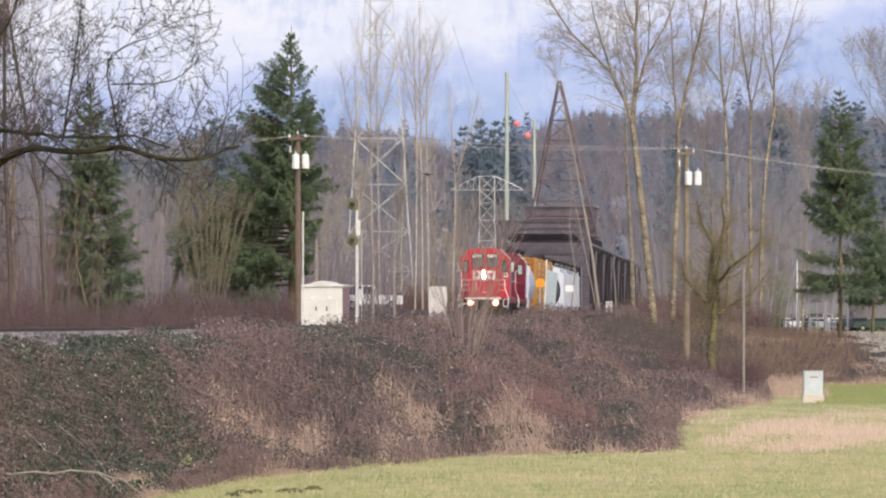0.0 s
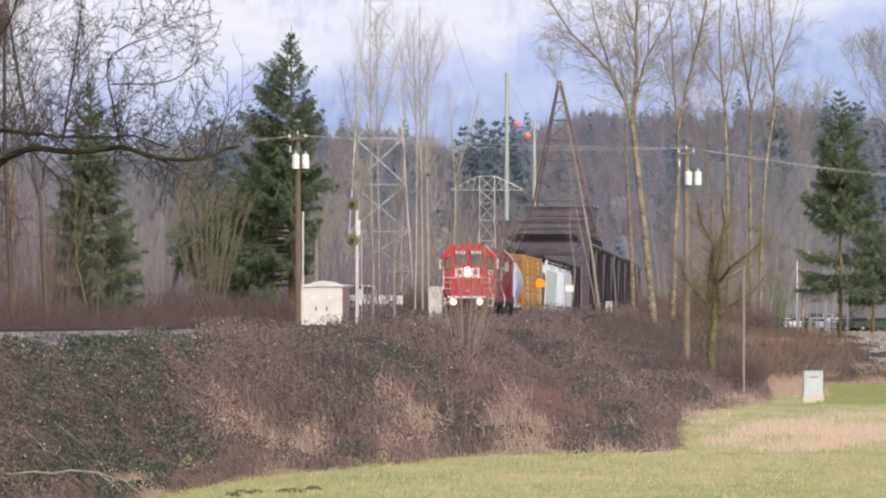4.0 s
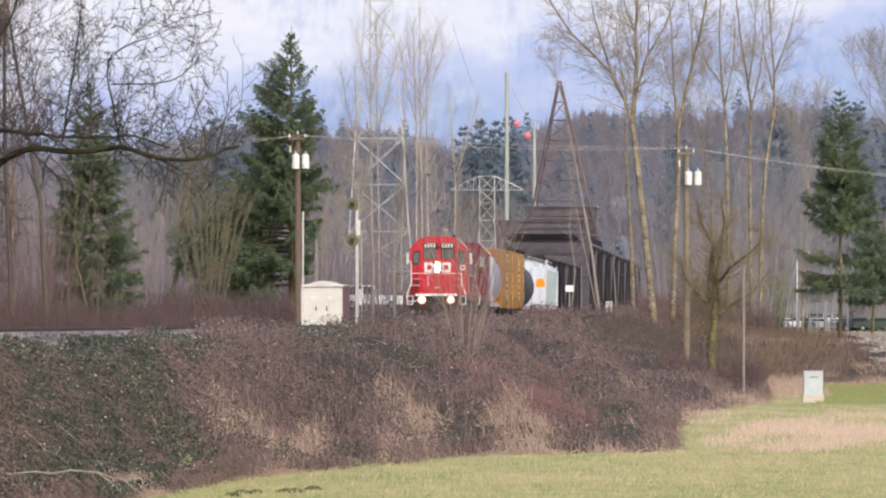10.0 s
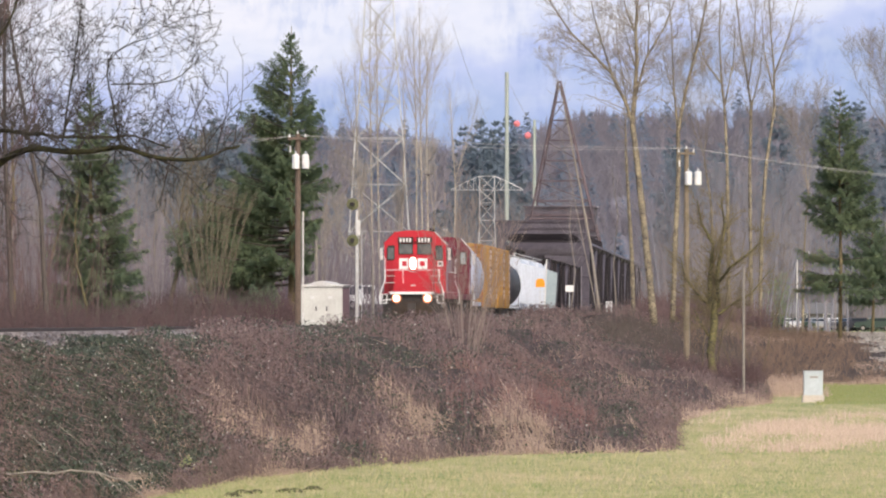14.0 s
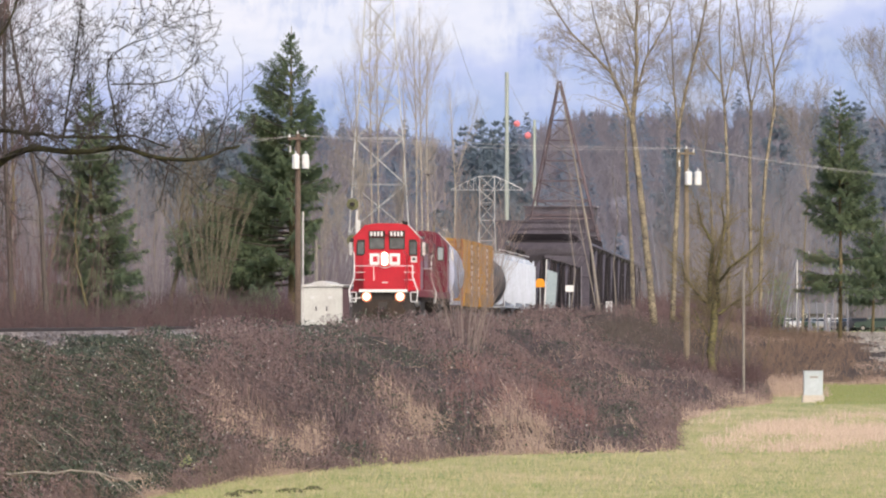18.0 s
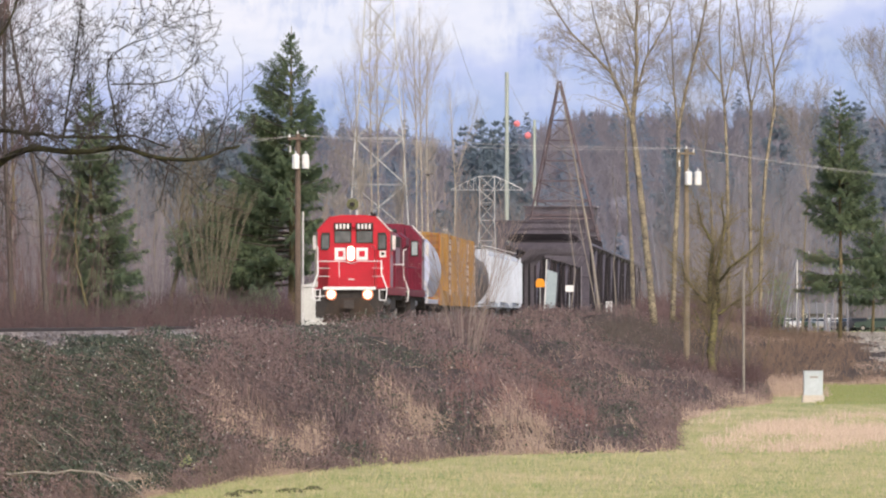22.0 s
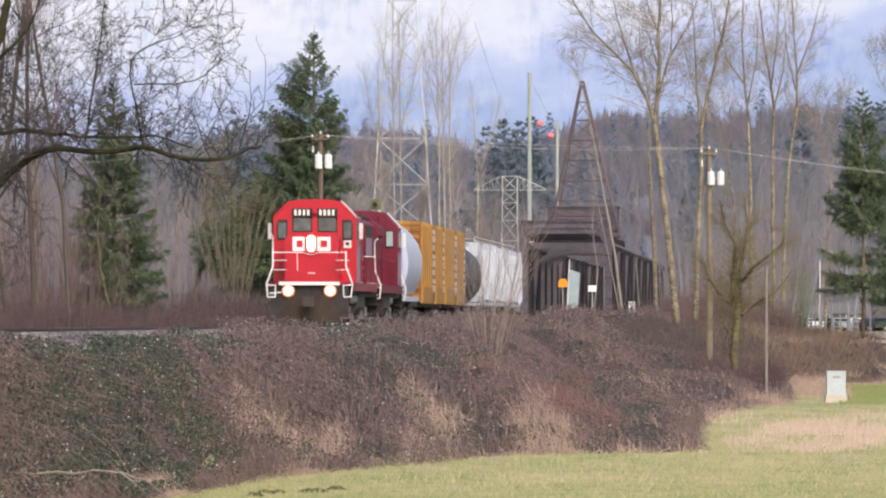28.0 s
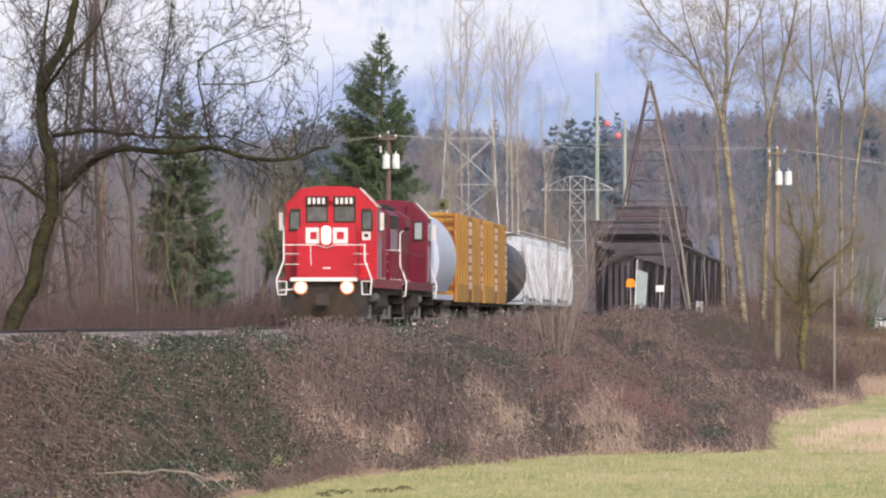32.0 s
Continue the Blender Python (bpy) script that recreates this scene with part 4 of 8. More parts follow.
thicket("levee_brush", "mauve-brown leafless brush on the levee slope", 3000, (14, 25.0, 388, 440), 0.5, WEED, 63, 0.012, 0.45, 0.15)
thicket("levee_brush", "dry straw along the far edge of the meadow", 3200, (16, 40, 379, 387), 0.32, STRAW, 65, 0.011, 0.5, 0.35)
thicket("levee_brush", "brown leafless weeds along the far edge of the meadow", 2500, (24, 42, 380, 400), 0.45, WEED, 39, 0.014, 0.45, 0.3)
thicket("levee_brush", "tan weeds in tufts on the gravel slope", 2200, (23.5, 29, 382, 425), 0.3, STRAW, 50, 0.011, 0.5, 0.55)
thicket("hedge", "low dark hedge row before the parked cars", 900, (34, 52, 735, 737), 0.4, NEEDLE, 40, 0.03, 0.4, 0.4)


# ---- far woods ----
def woods(name, label, seed, count, x0, x1, y0, y1, h0, h1, material, top=3, kids=3, steps=4):
    kinds = []
    rng = random.Random(seed)
    for _ in range(6):
        segs = []
        grow(segs, Vector((0, 0, 0)), Vector((rng.gauss(0, 0.05), 0, 1)), 16.0, 0.13, 0, top, rng, 0.09, 0.07, kids, 0.5, steps, 0.5)
        a = [np.array([s[i] for s in segs]) for i in range(4)]
        ends = a[3] < a[2] * 0.4
        a[2] = np.maximum(a[2], 0.013)
        a[3] = np.where(ends, 0.004, np.maximum(a[3], 0.009))
        high = a[1][:, 2].max()
        kinds.append([q / high for q in a])
    verts, faces, base = [], [], 0
    for _ in range(count):
        k = kinds[rng.randrange(6)]
        x, y, h = rng.uniform(x0, x1), rng.uniform(y0, y1), rng.uniform(h0, h1)
        if abs(x - track_x(y)) < 8:
            x += 16
        t = rng.uniform(0, 6.28)
        turn = np.array([[math.cos(t), -math.sin(t), 0], [math.sin(t), math.cos(t), 0], [0, 0, 1]]) * h
        o = np.array([x, y, float(land(x, y))])
        v, f = tubes(k[0] @ turn.T + o, k[1] @ turn.T + o, k[2] * h, k[3] * h)
        verts.append(v)
        faces.append(f + base)
        base += len(v)
    tagged(new(name, array_mesh(name, np.concatenate(verts), np.concatenate(faces), material)), label, "woods", kind="stuff")


woods("bare_woods", "belt of leafless grey-brown alders and poplars", 41, 64, -58, 66, 720, 900, 13, 21, WOODS_HAZED, 3, 2)
woods("bare_woods", "belt of leafless brown trees across the river", 42, 52, -75, 80, 905, 1050, 18, 27, WOODS_BROWN, 3, 2)
woods("bare_woods", "leafless pale poplars near the river", 43, 26, -40, 12, 575, 700, 9, 19, TWIG_GREY, 3, 2)
woods("bare_woods", "leafless grey poplars beside the levee", 44, 20, 14, 36, 560, 700, 12, 22, WOODS_HAZED, 3, 2)


woods("bare_woods", "tangled brown alders behind the poplars", 45, 24, 9, 30, 590, 700, 8, 15, WOODS_BROWN, 3, 2)
woods("bare_woods", "leafless brown trees behind the bridge", 47, 18, 14, 34, 725, 800, 13, 21, WOODS_BROWN, 3, 2)
woods("bare_woods", "leafless brown alders behind the brush", 46, 20, -46, -4, 560, 690, 8, 14, WOODS_BROWN, 3, 2)


def fir_arrays(h, sides, seed, whorls, first, fine=1.0, gaps=0.1, lopsided=0.0, thin=0.0):
    """A fir of height h whose limbs reach as far as sides says: rows of (share of the height, reach to -x, reach to +x)."""
    rng = random.Random(seed)
    nr = np.random.default_rng(seed)
    f_rows, left, right = [r[0] for r in sides], [r[1] for r in sides], [r[2] for r in sides]
    limbs, cs, ax, face, size = [], [], [], [], []
    for i in range(whorls):
        f = first + (0.985 - first) * (i + rng.uniform(-0.3, 0.3)) / whorls
        z, lo, hi = h * f, float(np.interp(f, f_rows, left)), float(np.interp(f, f_rows, right))
        clump = rng.uniform(0.78, 1.12)
        if f < thin and rng.random() < 0.6:
            continue
        for j in range(rng.randint(7, 10)):
            a = rng.uniform(0, 2 * math.pi) if rng.random() > lopsided * (1 - f) else rng.gauss(math.pi, 0.3)
            if rng.random() < gaps * (1.3 - f):
                continue
            c, sn = math.cos(a), math.sin(a)
            side = hi if c > 0 else lo
            ln = max((abs(c) * side + (1 - abs(c)) * (lo + hi) / 2) * rng.uniform(0.72, 1.22) * clump, 0.12)
            start, lift = (-0.32 + 0.85 * f) * rng.uniform(0.7, 1.3), rng.uniform(0.1, 0.3)
            out, across = np.array([c, sn, 0.0]), np.array([-sn, c, 0.0])
            def at(t):
                return out * (ln * t)[:, None] + np.array([0, 0, 1.0]) * (z + ln * (start * t + lift * t * t))[:, None]
            q = at(np.array([0.0, 0.35, 0.7, 1.0]))
            r0 = max(0.012, ln * 0.013)
            for k in range(3):
                limbs.append((tuple(q[k]), tuple(q[k + 1]), r0 * (1 - 0.27 * k), r0 * (1 - 0.27 * (k + 1))))
            # branchlets to both sides of the limb, hung with needle sprays
            m = max(5, int(ln / 0.062 * fine))
            t = np.linspace(0.2, 1.0, m) + nr.uniform(-0.03, 0.03, m)
            way = np.where(np.arange(m) % 2, 1.0, -1.0) * nr.uniform(0.25, 1.0, m)
            d = out * 0.8 + across * way[:, None] + np.array([0, 0, 1.0]) * nr.normal(-0.12, 0.22, m)[:, None]
            d /= np.linalg.norm(d, axis=1, keepdims=True)
            long = (0.04 + 0.38 * ln * np.minimum(1.15 - t, 0.75)) * nr.uniform(0.6, 1.2, m)
            root = at(t)
            each = 6
            along = nr.random((m, each)) * 1.1
            p = root[:, None, :] + d[:, None, :] * (long[:, None] * along)[:, :, None]
            p[:, :, 2] -= 0.35 * long[:, None] * along * along + np.abs(nr.normal(0, 0.02 + 0.03 * ln, (m, each)))
            dd = np.repeat(d[:, None, :], each, axis=1) - np.array([0, 0, 0.45]) * along[:, :, None]
            cs.append(p.reshape(-1, 3))
            ax.append(dd.reshape(-1, 3))
            face.append(np.repeat((out * 0.6 + np.array([0, 0, 0.8]))[None], m * each, axis=0))
            size.append(nr.uniform(0.05, 0.1, m * each) * (0.45 + 0.55 * min(1.0, (1 - f) * 2.5)))
    return limbs, np.concatenate(cs), np.concatenate(size), nr, np.concatenate(ax), np.concatenate(face)


def conifer(base, h, sides, seed, label, whorls=44, first=0.05, fine=1.0, gaps=0.1, lopsided=0.0, thin=0.0, stout=0.014):
    tree = thing("fir_tree", label, "tree", Matrix.Translation(base))
    limbs, c, size, nr, ax, face = fir_arrays(h, sides, seed, whorls, first, fine, gaps, lopsided, thin)
    bole = Shape().bough([Vector((0, 0, -0.4)), Vector((0.05, 0, h * 0.3)), Vector((-0.04, 0, h * 0.65)), Vector((0, 0, h))], h * stout, 0.02, 9)
    # besides moss, this yellowish bark paints in the light on the trunk
    part("trunk", bole, BARK_MOSS, tree, smooth=True)
    tagged(part("limb_work", seg_mesh("limb_work", limbs, BARK, 4), None, tree), kind="stuff")
    verts, faces = leaves(c, size, nr, 4.2, ax, face)
    part("crown", array_mesh("crown", verts, faces, NEEDLE), None, tree)
    return tree


def far_firs(name, label, seed, count, x0, x1, y0, y1, h0, h1):
    rng = random.Random(seed)
    allv, allf, base = [], [], 0
    kinds = []
    for i in range(4):
        segs, c, size, nr, ax, face = fir_arrays(20.0, ((0, 3.6, 3.4), (0.3, 3.3, 3.4), (0.55, 2.3, 2.5), (0.8, 1.1, 1.2), (1, 0.15, 0.15)), seed + i, 26, 0.05, 0.5)
        pick = nr.permutation(len(c))[:4600]
        v, f = leaves(c[pick], size[pick] * 4.2, nr, 2.4, ax[pick], face[pick] * 0.6 + np.array([[0.2, -0.6, 0.3]]))
        kinds.append((v / 20.0, f))
    for _ in range(count):
        v, f = kinds[rng.randrange(4)]
        h = rng.uniform(h0, h1)
        x, y = rng.uniform(x0, x1), rng.uniform(y0, y1)
        allv.append(v * h + np.array([x, y, float(land(x, y)) if y < 1240 else float(hill(x, y))]))
        allf.append(f + base)
        base += len(v)
    tagged(new(name, array_mesh(name, np.concatenate(allv), np.concatenate(allf), NEEDLE_HAZED)), label, "woods", kind="stuff")


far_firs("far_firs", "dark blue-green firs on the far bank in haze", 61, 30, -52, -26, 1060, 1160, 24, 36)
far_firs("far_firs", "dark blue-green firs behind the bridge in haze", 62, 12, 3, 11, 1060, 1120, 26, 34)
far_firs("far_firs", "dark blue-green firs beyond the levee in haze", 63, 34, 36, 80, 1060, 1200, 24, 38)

hillside()

# ---- firs ----
conifer((-9.45, 440.00, -0.36), 18.9, ((0.0, 2.5, 1.6), (0.1, 5.2, 1.2), (0.22, 6.4, 1.4), (0.34, 5.8, 1.9), (0.46, 3.6, 2.3), (0.56, 2.6, 2.0), (0.66, 2.9, 2.0), (0.74, 2.0, 1.6), (0.85, 1.4, 1.0), (0.94, 0.6, 0.45), (1.0, 0.1, 0.1)), 75,
        "tall dark green fir with ragged lopsided limbs behind a utility pole", 54, 0.15, 0.92, 0.18, 0.62)
conifer((-19.95, 400.00, -0.31), 14.3, ((0.0, 3.1, 3.3), (0.2, 2.9, 3.0), (0.4, 2.3, 2.4), (0.6, 1.7, 1.7), (0.8, 0.95, 0.95), (0.92, 0.4, 0.4), (1.0, 0.1, 0.1)), 72,
        "dark green conical fir standing in reddish brush", 48, 0.02, 0.85, 0.22)
conifer((24.18, 430.00, -0.87), 15.3, ((0.0, 0.8, 1.0), (0.08, 1.8, 1.8), (0.2, 2.6, 2.3), (0.36, 2.7, 2.6), (0.46, 2.5, 2.5), (0.56, 2.3, 2.2), (0.72, 1.5, 1.5), (0.86, 0.85, 0.85), (0.95, 0.4, 0.4), (1.0, 0.1, 0.1)), 73,
        "tall fir with gaps between its lower boughs above the levee", 40, 0.09, 1.0, 0.1, 0.0, 0.43, 0.009)
conifer((27.5, 452.00, -0.80), 7.6, ((0.0, 1.2, 1.6), (0.2, 2.0, 2.2), (0.5, 1.9, 2.0), (0.75, 1.3, 1.3), (0.92, 0.6, 0.6), (1.0, 0.1, 0.1)), 74,
        "broad low dark fir standing behind a taller one", 20, 0.28, 0.9, 0.25)


def evergreen_shrub(x, y, w, h, seed, label):
    rng = np.random.default_rng(seed)
    k = 2600
    d = rng.normal(size=(k, 3))
    d /= np.linalg.norm(d, axis=1, keepdims=True)
    c = d * (0.6 + 0.4 * rng.random((k, 1))) * np.array([[w / 2, w / 2, h / 2]]) * (1 + 0.22 * np.sin(d[:, 0:1] * 7 + d[:, 2:3] * 5))
    c[:, 2] += h / 2
    shrub = thing("evergreen_shrub", label, "shrub", Matrix.Translation((x, y, float(land(x, y)))))
    stems = [((0, 0, -0.1), (rng.normal(0, w / 5), rng.normal(0, w / 5), h * 0.7), 0.03, 0.01) for _ in range(9)]
    tagged(part("stem_work", seg_mesh("stem_work", stems, BARK, 4), None, shrub), kind="stuff")
    part("foliage", array_mesh("foliage", *leaves(c, rng.uniform(0.06, 0.12, k), rng, 1.5), NEEDLE), None, shrub)


evergreen_shrub(-11.1, 428, 2.4, 2.9, 301, "rounded dark evergreen shrub in the red brush")
evergreen_shrub(30.3, 640, 2.6, 5.6, 302, "dark blue-green evergreen shrub beside the levee")


def bare_tree(base, label, d, length, r, material, seed, top=3, kids=2, angle=0.6, steps=6, shrink=0.5, wob=0.08, up=0.05, twig=None, name="bare_tree"):
    rng = random.Random(seed)
    segs = []
    grow(segs, Vector((0, 0, 0)), Vector(d).normalized(), length, r, 0, top, rng, wob, up, kids, angle, steps, shrink)
    tree = thing(name, label, "tree", Matrix.Translation(base))
    if name == "sapling":
        tagged(part("shoot", seg_mesh("shoot", segs, material, 4), None, tree), kind="stuff")
        return tree
    thick = [s for s in segs if s[2] > r * 0.22]
    thin = [s for s in segs if s[2] <= r * 0.22]
    part("trunk", seg_mesh("trunk", thick, material, 7), None, tree)
    if thin:
        part("crown", seg_mesh("crown", thin, twig or material, 3), None, tree)
    return tree


def path_tree(name, label, points, r0, r1, seed, bark, twig, every=3, length=2.5, start=0.3, levels=3, angle=0.7, up=0.06, limbs=(), heft=1.0):
    """A tree whose trunk (and main limbs) follow given lines, with branches grown along them."""
    o = Vector(points[0])
    tree = thing(name, label, "tree", Matrix.Translation(o))
    rng = random.Random(seed)
    fine = []
    for which, (pts, ra, rb) in enumerate([(points, r0, r1)] + list(limbs)):
        pts = [Vector(p) - o for p in pts]
        m = len(pts) - 1
        rows = []
        for i in range(m):
            for h in range(4):
                f0, f1 = (i + h / 4) / m, (i + (h + 1) / 4) / m
                a, b = pts[i].lerp(pts[i + 1], h / 4), pts[i].lerp(pts[i + 1], (h + 1) / 4)
                rows.append((a[:], b[:], ra + (rb - ra) * f0, ra + (rb - ra) * f1))
                if f0 < start and which == 0:
                    continue
                for _ in range(every):
                    p = a.lerp(b, rng.random())
                    t = rng.uniform(0, 2 * math.pi)
                    ang = angle * rng.uniform(0.6, 1.3)
                    d = ((b - a).normalized() * math.cos(ang) + Vector((math.cos(t), math.sin(t), 0)) * math.sin(ang)).normalized()
                    grow(fine, p, d, length * rng.uniform(0.5, 1.25) * (1.15 - 0.5 * f0), min((ra + (rb - ra) * f0) * rng.uniform(0.22, 0.4), 0.028), 1, levels, rng, 0.085, up, rng.choice((1, 1, 2)), 0.75, 5, 0.46)
        part("trunk" if which == 0 else "limb", Shape().bough([r[0] for r in rows] + [rows[-1][1]], ra, rb, 9), bark, tree, smooth=True)
    fine = [(a, b, heft * max(r, 0.007), heft * (max(q, 0.005) if q > r * 0.4 else 0.0025)) for a, b, r, q in fine]
    part("crown", seg_mesh("crown", fine, twig, 3), None, tree)
    return tree


def vase_tree(name, label, points, r0, r1, seed, length, depth=4, spread_angle=0.33, split=3, bark=None, twig=None, side=()):
    """A poplar: a bole along given points, then limbs that fork and climb steeply."""
    bark, twig = bark or BARK_PALE, twig or TWIG_GREY
    o = Vector(points[0])
    tree = thing(name, label, "tree", Matrix.Translation(o))
    rng = random.Random(seed)
    segs = []

    def climb(p, d, ln, r, level):
        n = 4
        for i in range(n):
            d = Vector((d.x + rng.gauss(0, 0.05), d.y + rng.gauss(0, 0.05), d.z + 0.03)).normalized()
            q = p + d * ln / n
            r2 = r * 0.9
            segs.append((p[:], q[:], r, r2))
            for _ in range(3 if level < 2 else 4):
                s = d.cross(Vector((rng.gauss(0, 1), rng.gauss(0, 1), rng.gauss(0, 0.4)))).normalized()
                g = rng.uniform(0.5, 1.1)
                grow(segs, q, (d * math.cos(g) + s * math.sin(g)).normalized(), ln * rng.uniform(0.3, 0.7), min(max(r2 * 0.3, 0.007), 0.015), 2, 3, rng, 0.06, 0.07, 1, 0.6, 4, 0.36)
            p, r = q, r2
        if level < depth:
            for k in range(split if level == 0 else 2):
                s = d.cross(Vector((rng.gauss(0, 1), rng.gauss(0, 1), rng.gauss(0, 0.3)))).normalized()
                g = spread_angle * rng.uniform(0.6, 1.4)
                climb(p, (d * math.cos(g) + s * math.sin(g)).normalized(), ln * rng.uniform(0.68, 0.9), r * rng.uniform(0.6, 0.78), level + 1)

    pts = [Vector(p) - o for p in points]
    m = len(pts) - 1
    bole = []
    for i in range(m):
        for h in range(4):
            a, b = pts[i].lerp(pts[i + 1], h / 4), pts[i].lerp(pts[i + 1], (h + 1) / 4)
            f0, f1 = (i + h / 4) / m, (i + h / 4 + 0.25) / m
            bole.append((a[:], b[:], r0 + (r1 - r0) * f0, r0 + (r1 - r0) * f1))
            if f0 > 0.45:
                d = Vector((rng.gauss(0, 1), rng.gauss(0, 1), rng.uniform(0.6, 1.6))).normalized()
                grow(segs, b, d, length * rng.uniform(0.25, 0.6), 0.014, 2, 3, rng, 0.12, 0.06, 2, 0.5, 5, 0.5)
    part("trunk", Shape().bough([r[0] for r in bole] + [bole[-1][1]], r0, r1, 10), bark, tree, smooth=True)
    climb(pts[-1], (pts[-1] - pts[-2]).normalized(), length, r1, 0)
    for place, way, ln, r in side:
        climb(Vector(place) - o, Vector(way).normalized(), ln, r, 1)
    segs = [(a, b, max(r, 0.007), max(q, 0.005) if q > r * 0.4 else 0.0025) for a, b, r, q in segs]
    thick, thin = [s for s in segs if s[2] > 0.045], [s for s in segs if s[2] <= 0.045]
    if thick:
        part("limb", seg_mesh("limb", thick, bark, 6), None, tree)
    part("crown", seg_mesh("crown", thin, twig, 3), None, tree)
    return tree


# poplars on the bank's far end
path_tree("poplar_tree", "tall leafless poplar with pale mossy bark and spreading limbs", ((12.57, 420.00, -0.17), (12.10, 420.00, 4.47), (11.56, 420.00, 9.44), (11.26, 420.00, 11.96), (11.43, 420.00, 13.88), (11.53, 420.00, 15.56), (11.46, 420.00, 17.41), (11.60, 420.00, 19.59), (11.66, 420.00, 21.27)), 0.23, 0.045, 81, BARK_PALE, POPLAR_TWIG, 2, 2.2, 0.45, 3, 1.0, 0.03,
          (
           (((11.26, 420.00, 11.96), (10.82, 420.00, 13.24), (9.98, 420.00, 14.92), (8.71, 420.00, 16.23), (7.60, 420.00, 17.31), (6.42, 420.00, 19.09), (5.98, 420.00, 20.26)), 0.116, 0.024),
           (((10.05, 420.00, 14.82), (9.48, 420.00, 16.63), (9.01, 420.00, 18.15), (8.67, 420.00, 19.93)), 0.068, 0.024),
           (((11.43, 420.00, 13.47), (12.07, 420.00, 15.76), (13.21, 420.00, 17.71), (13.85, 420.00, 19.42)), 0.082, 0.024),
           (((11.49, 420.00, 17.17), (10.89, 420.00, 18.75), (10.55, 420.00, 20.26)), 0.054, 0.024),
           (((11.02, 420.00, 12.70), (10.35, 420.00, 16.57), (10.28, 420.00, 18.58)), 0.041, 0.016),
           (((12.17, 420.00, 15.89), (12.30, 420.00, 17.91), (12.17, 420.00, 19.93)), 0.048, 0.016),
           (((9.28, 420.00, 15.73), (7.93, 420.00, 16.16), (6.76, 420.00, 16.90)), 0.041, 0.016),
           (((11.46, 420.00, 15.22), (10.96, 420.00, 16.90), (10.28, 420.00, 18.92)), 0.041, 0.016),
          ), heft=1.08)
path_tree("poplar_tree", "slender leafless poplar with pale bark, kinked near the top", ((13.97, 430.00, 0.03), (14.14, 430.00, 4.91), (14.35, 430.00, 9.39), (14.31, 430.00, 11.69), (14.80, 430.00, 14.27), (15.52, 430.00, 16.99), (15.93, 430.00, 18.99), (16.24, 430.00, 21.09)), 0.18, 0.04, 82, BARK_PALE, POPLAR_TWIG, 2, 2.0, 0.45, 3, 0.95, 0.03,
          (
           (((14.35, 430.00, 11.11), (14.04, 430.00, 14.55), (13.94, 430.00, 17.64), (13.76, 430.00, 20.05)), 0.07, 0.025),
           (((15.21, 430.00, 15.92), (15.14, 430.00, 17.99), (14.87, 430.00, 20.05)), 0.041, 0.016),
           (((14.52, 430.00, 12.83), (13.63, 430.00, 15.24), (13.21, 430.00, 17.30)), 0.034, 0.016),
          ), heft=1.08)
vase_tree("poplar_tree", "leafless poplar with grey bark beside a taller one", ((11.90, 440.00, -0.61), (11.76, 440.00, 4.32), (11.55, 440.00, 7.84), (11.40, 440.00, 10.65)), 0.16, 0.08, 83, 1.8, 3, 0.3, 2)
vase_tree("bare_tree", "thin leaning leafless tree before the bridge", ((11.12, 500.00, 0.48), (10.56, 500.00, 4.88), (9.68, 500.00, 9.68), (8.84, 500.00, 14.08)), 0.12, 0.05, 84, 1.8, 3, 0.3, 2, TWIG_GREY)
for i, pts in enumerate((((11.29, 515.00, 0.49), (10.55, 515.00, 4.20), (9.81, 515.00, 7.90), (9.06, 515.00, 11.61), (8.57, 515.00, 14.08)), ((12.57, 510.00, 0.49), (12.32, 510.00, 4.16), (12.65, 510.00, 7.83), (12.16, 510.00, 11.09)), ((9.58, 530.00, 0.67), (9.92, 530.00, 3.89), (9.50, 530.00, 7.28), (9.75, 530.00, 10.25)))):
    path_tree("bare_tree", "thin twiggy leafless tree before the bridge", pts, 0.05, 0.015, 210 + i, TWIG_GREY, WOODS_BROWN, 3, 2.3, 0.3, 2, 0.6, 0.08)
for i, (x, d, h, lean, r) in enumerate(((20.91, 540, 12, -0.04, 0.14), (28.49, 560, 9, 0.02, 0.12), (35.04, 540, 14, -0.05, 0.17))):
    vase_tree("poplar_tree", "leafless poplar with pale bark and steep fine limbs", ((x, d, -2.4), (x + lean * 4, d, h * 0.28), (x + lean * 7, d, h * 0.52), (x + lean * 10, d, h * 0.74)), r, r * 0.62, 90 + i, 3.8, 4, 0.34, 4)
path_tree("poplar_tree", "leafless poplar with pale bark and steep fine limbs", ((21.06, 520.00, -1.17), (20.97, 520.00, 7.15), (20.93, 520.00, 11.64), (20.76, 520.00, 15.47), (20.52, 520.00, 17.72), (20.35, 520.00, 21.21), (20.47, 520.00, 24.63)), 0.16, 0.035, 84, BARK_PALE, POPLAR_TWIG, 2, 2.6, 0.42, 3, 0.85, 0.04,
          ((((20.56, 520.00, 17.55), (19.27, 520.00, 19.30), (18.64, 520.00, 21.71)), 0.068, 0.016), (((20.72, 520.00, 15.89), (21.39, 520.00, 19.22), (21.56, 520.00, 22.54)), 0.068, 0.016)), heft=1.08)
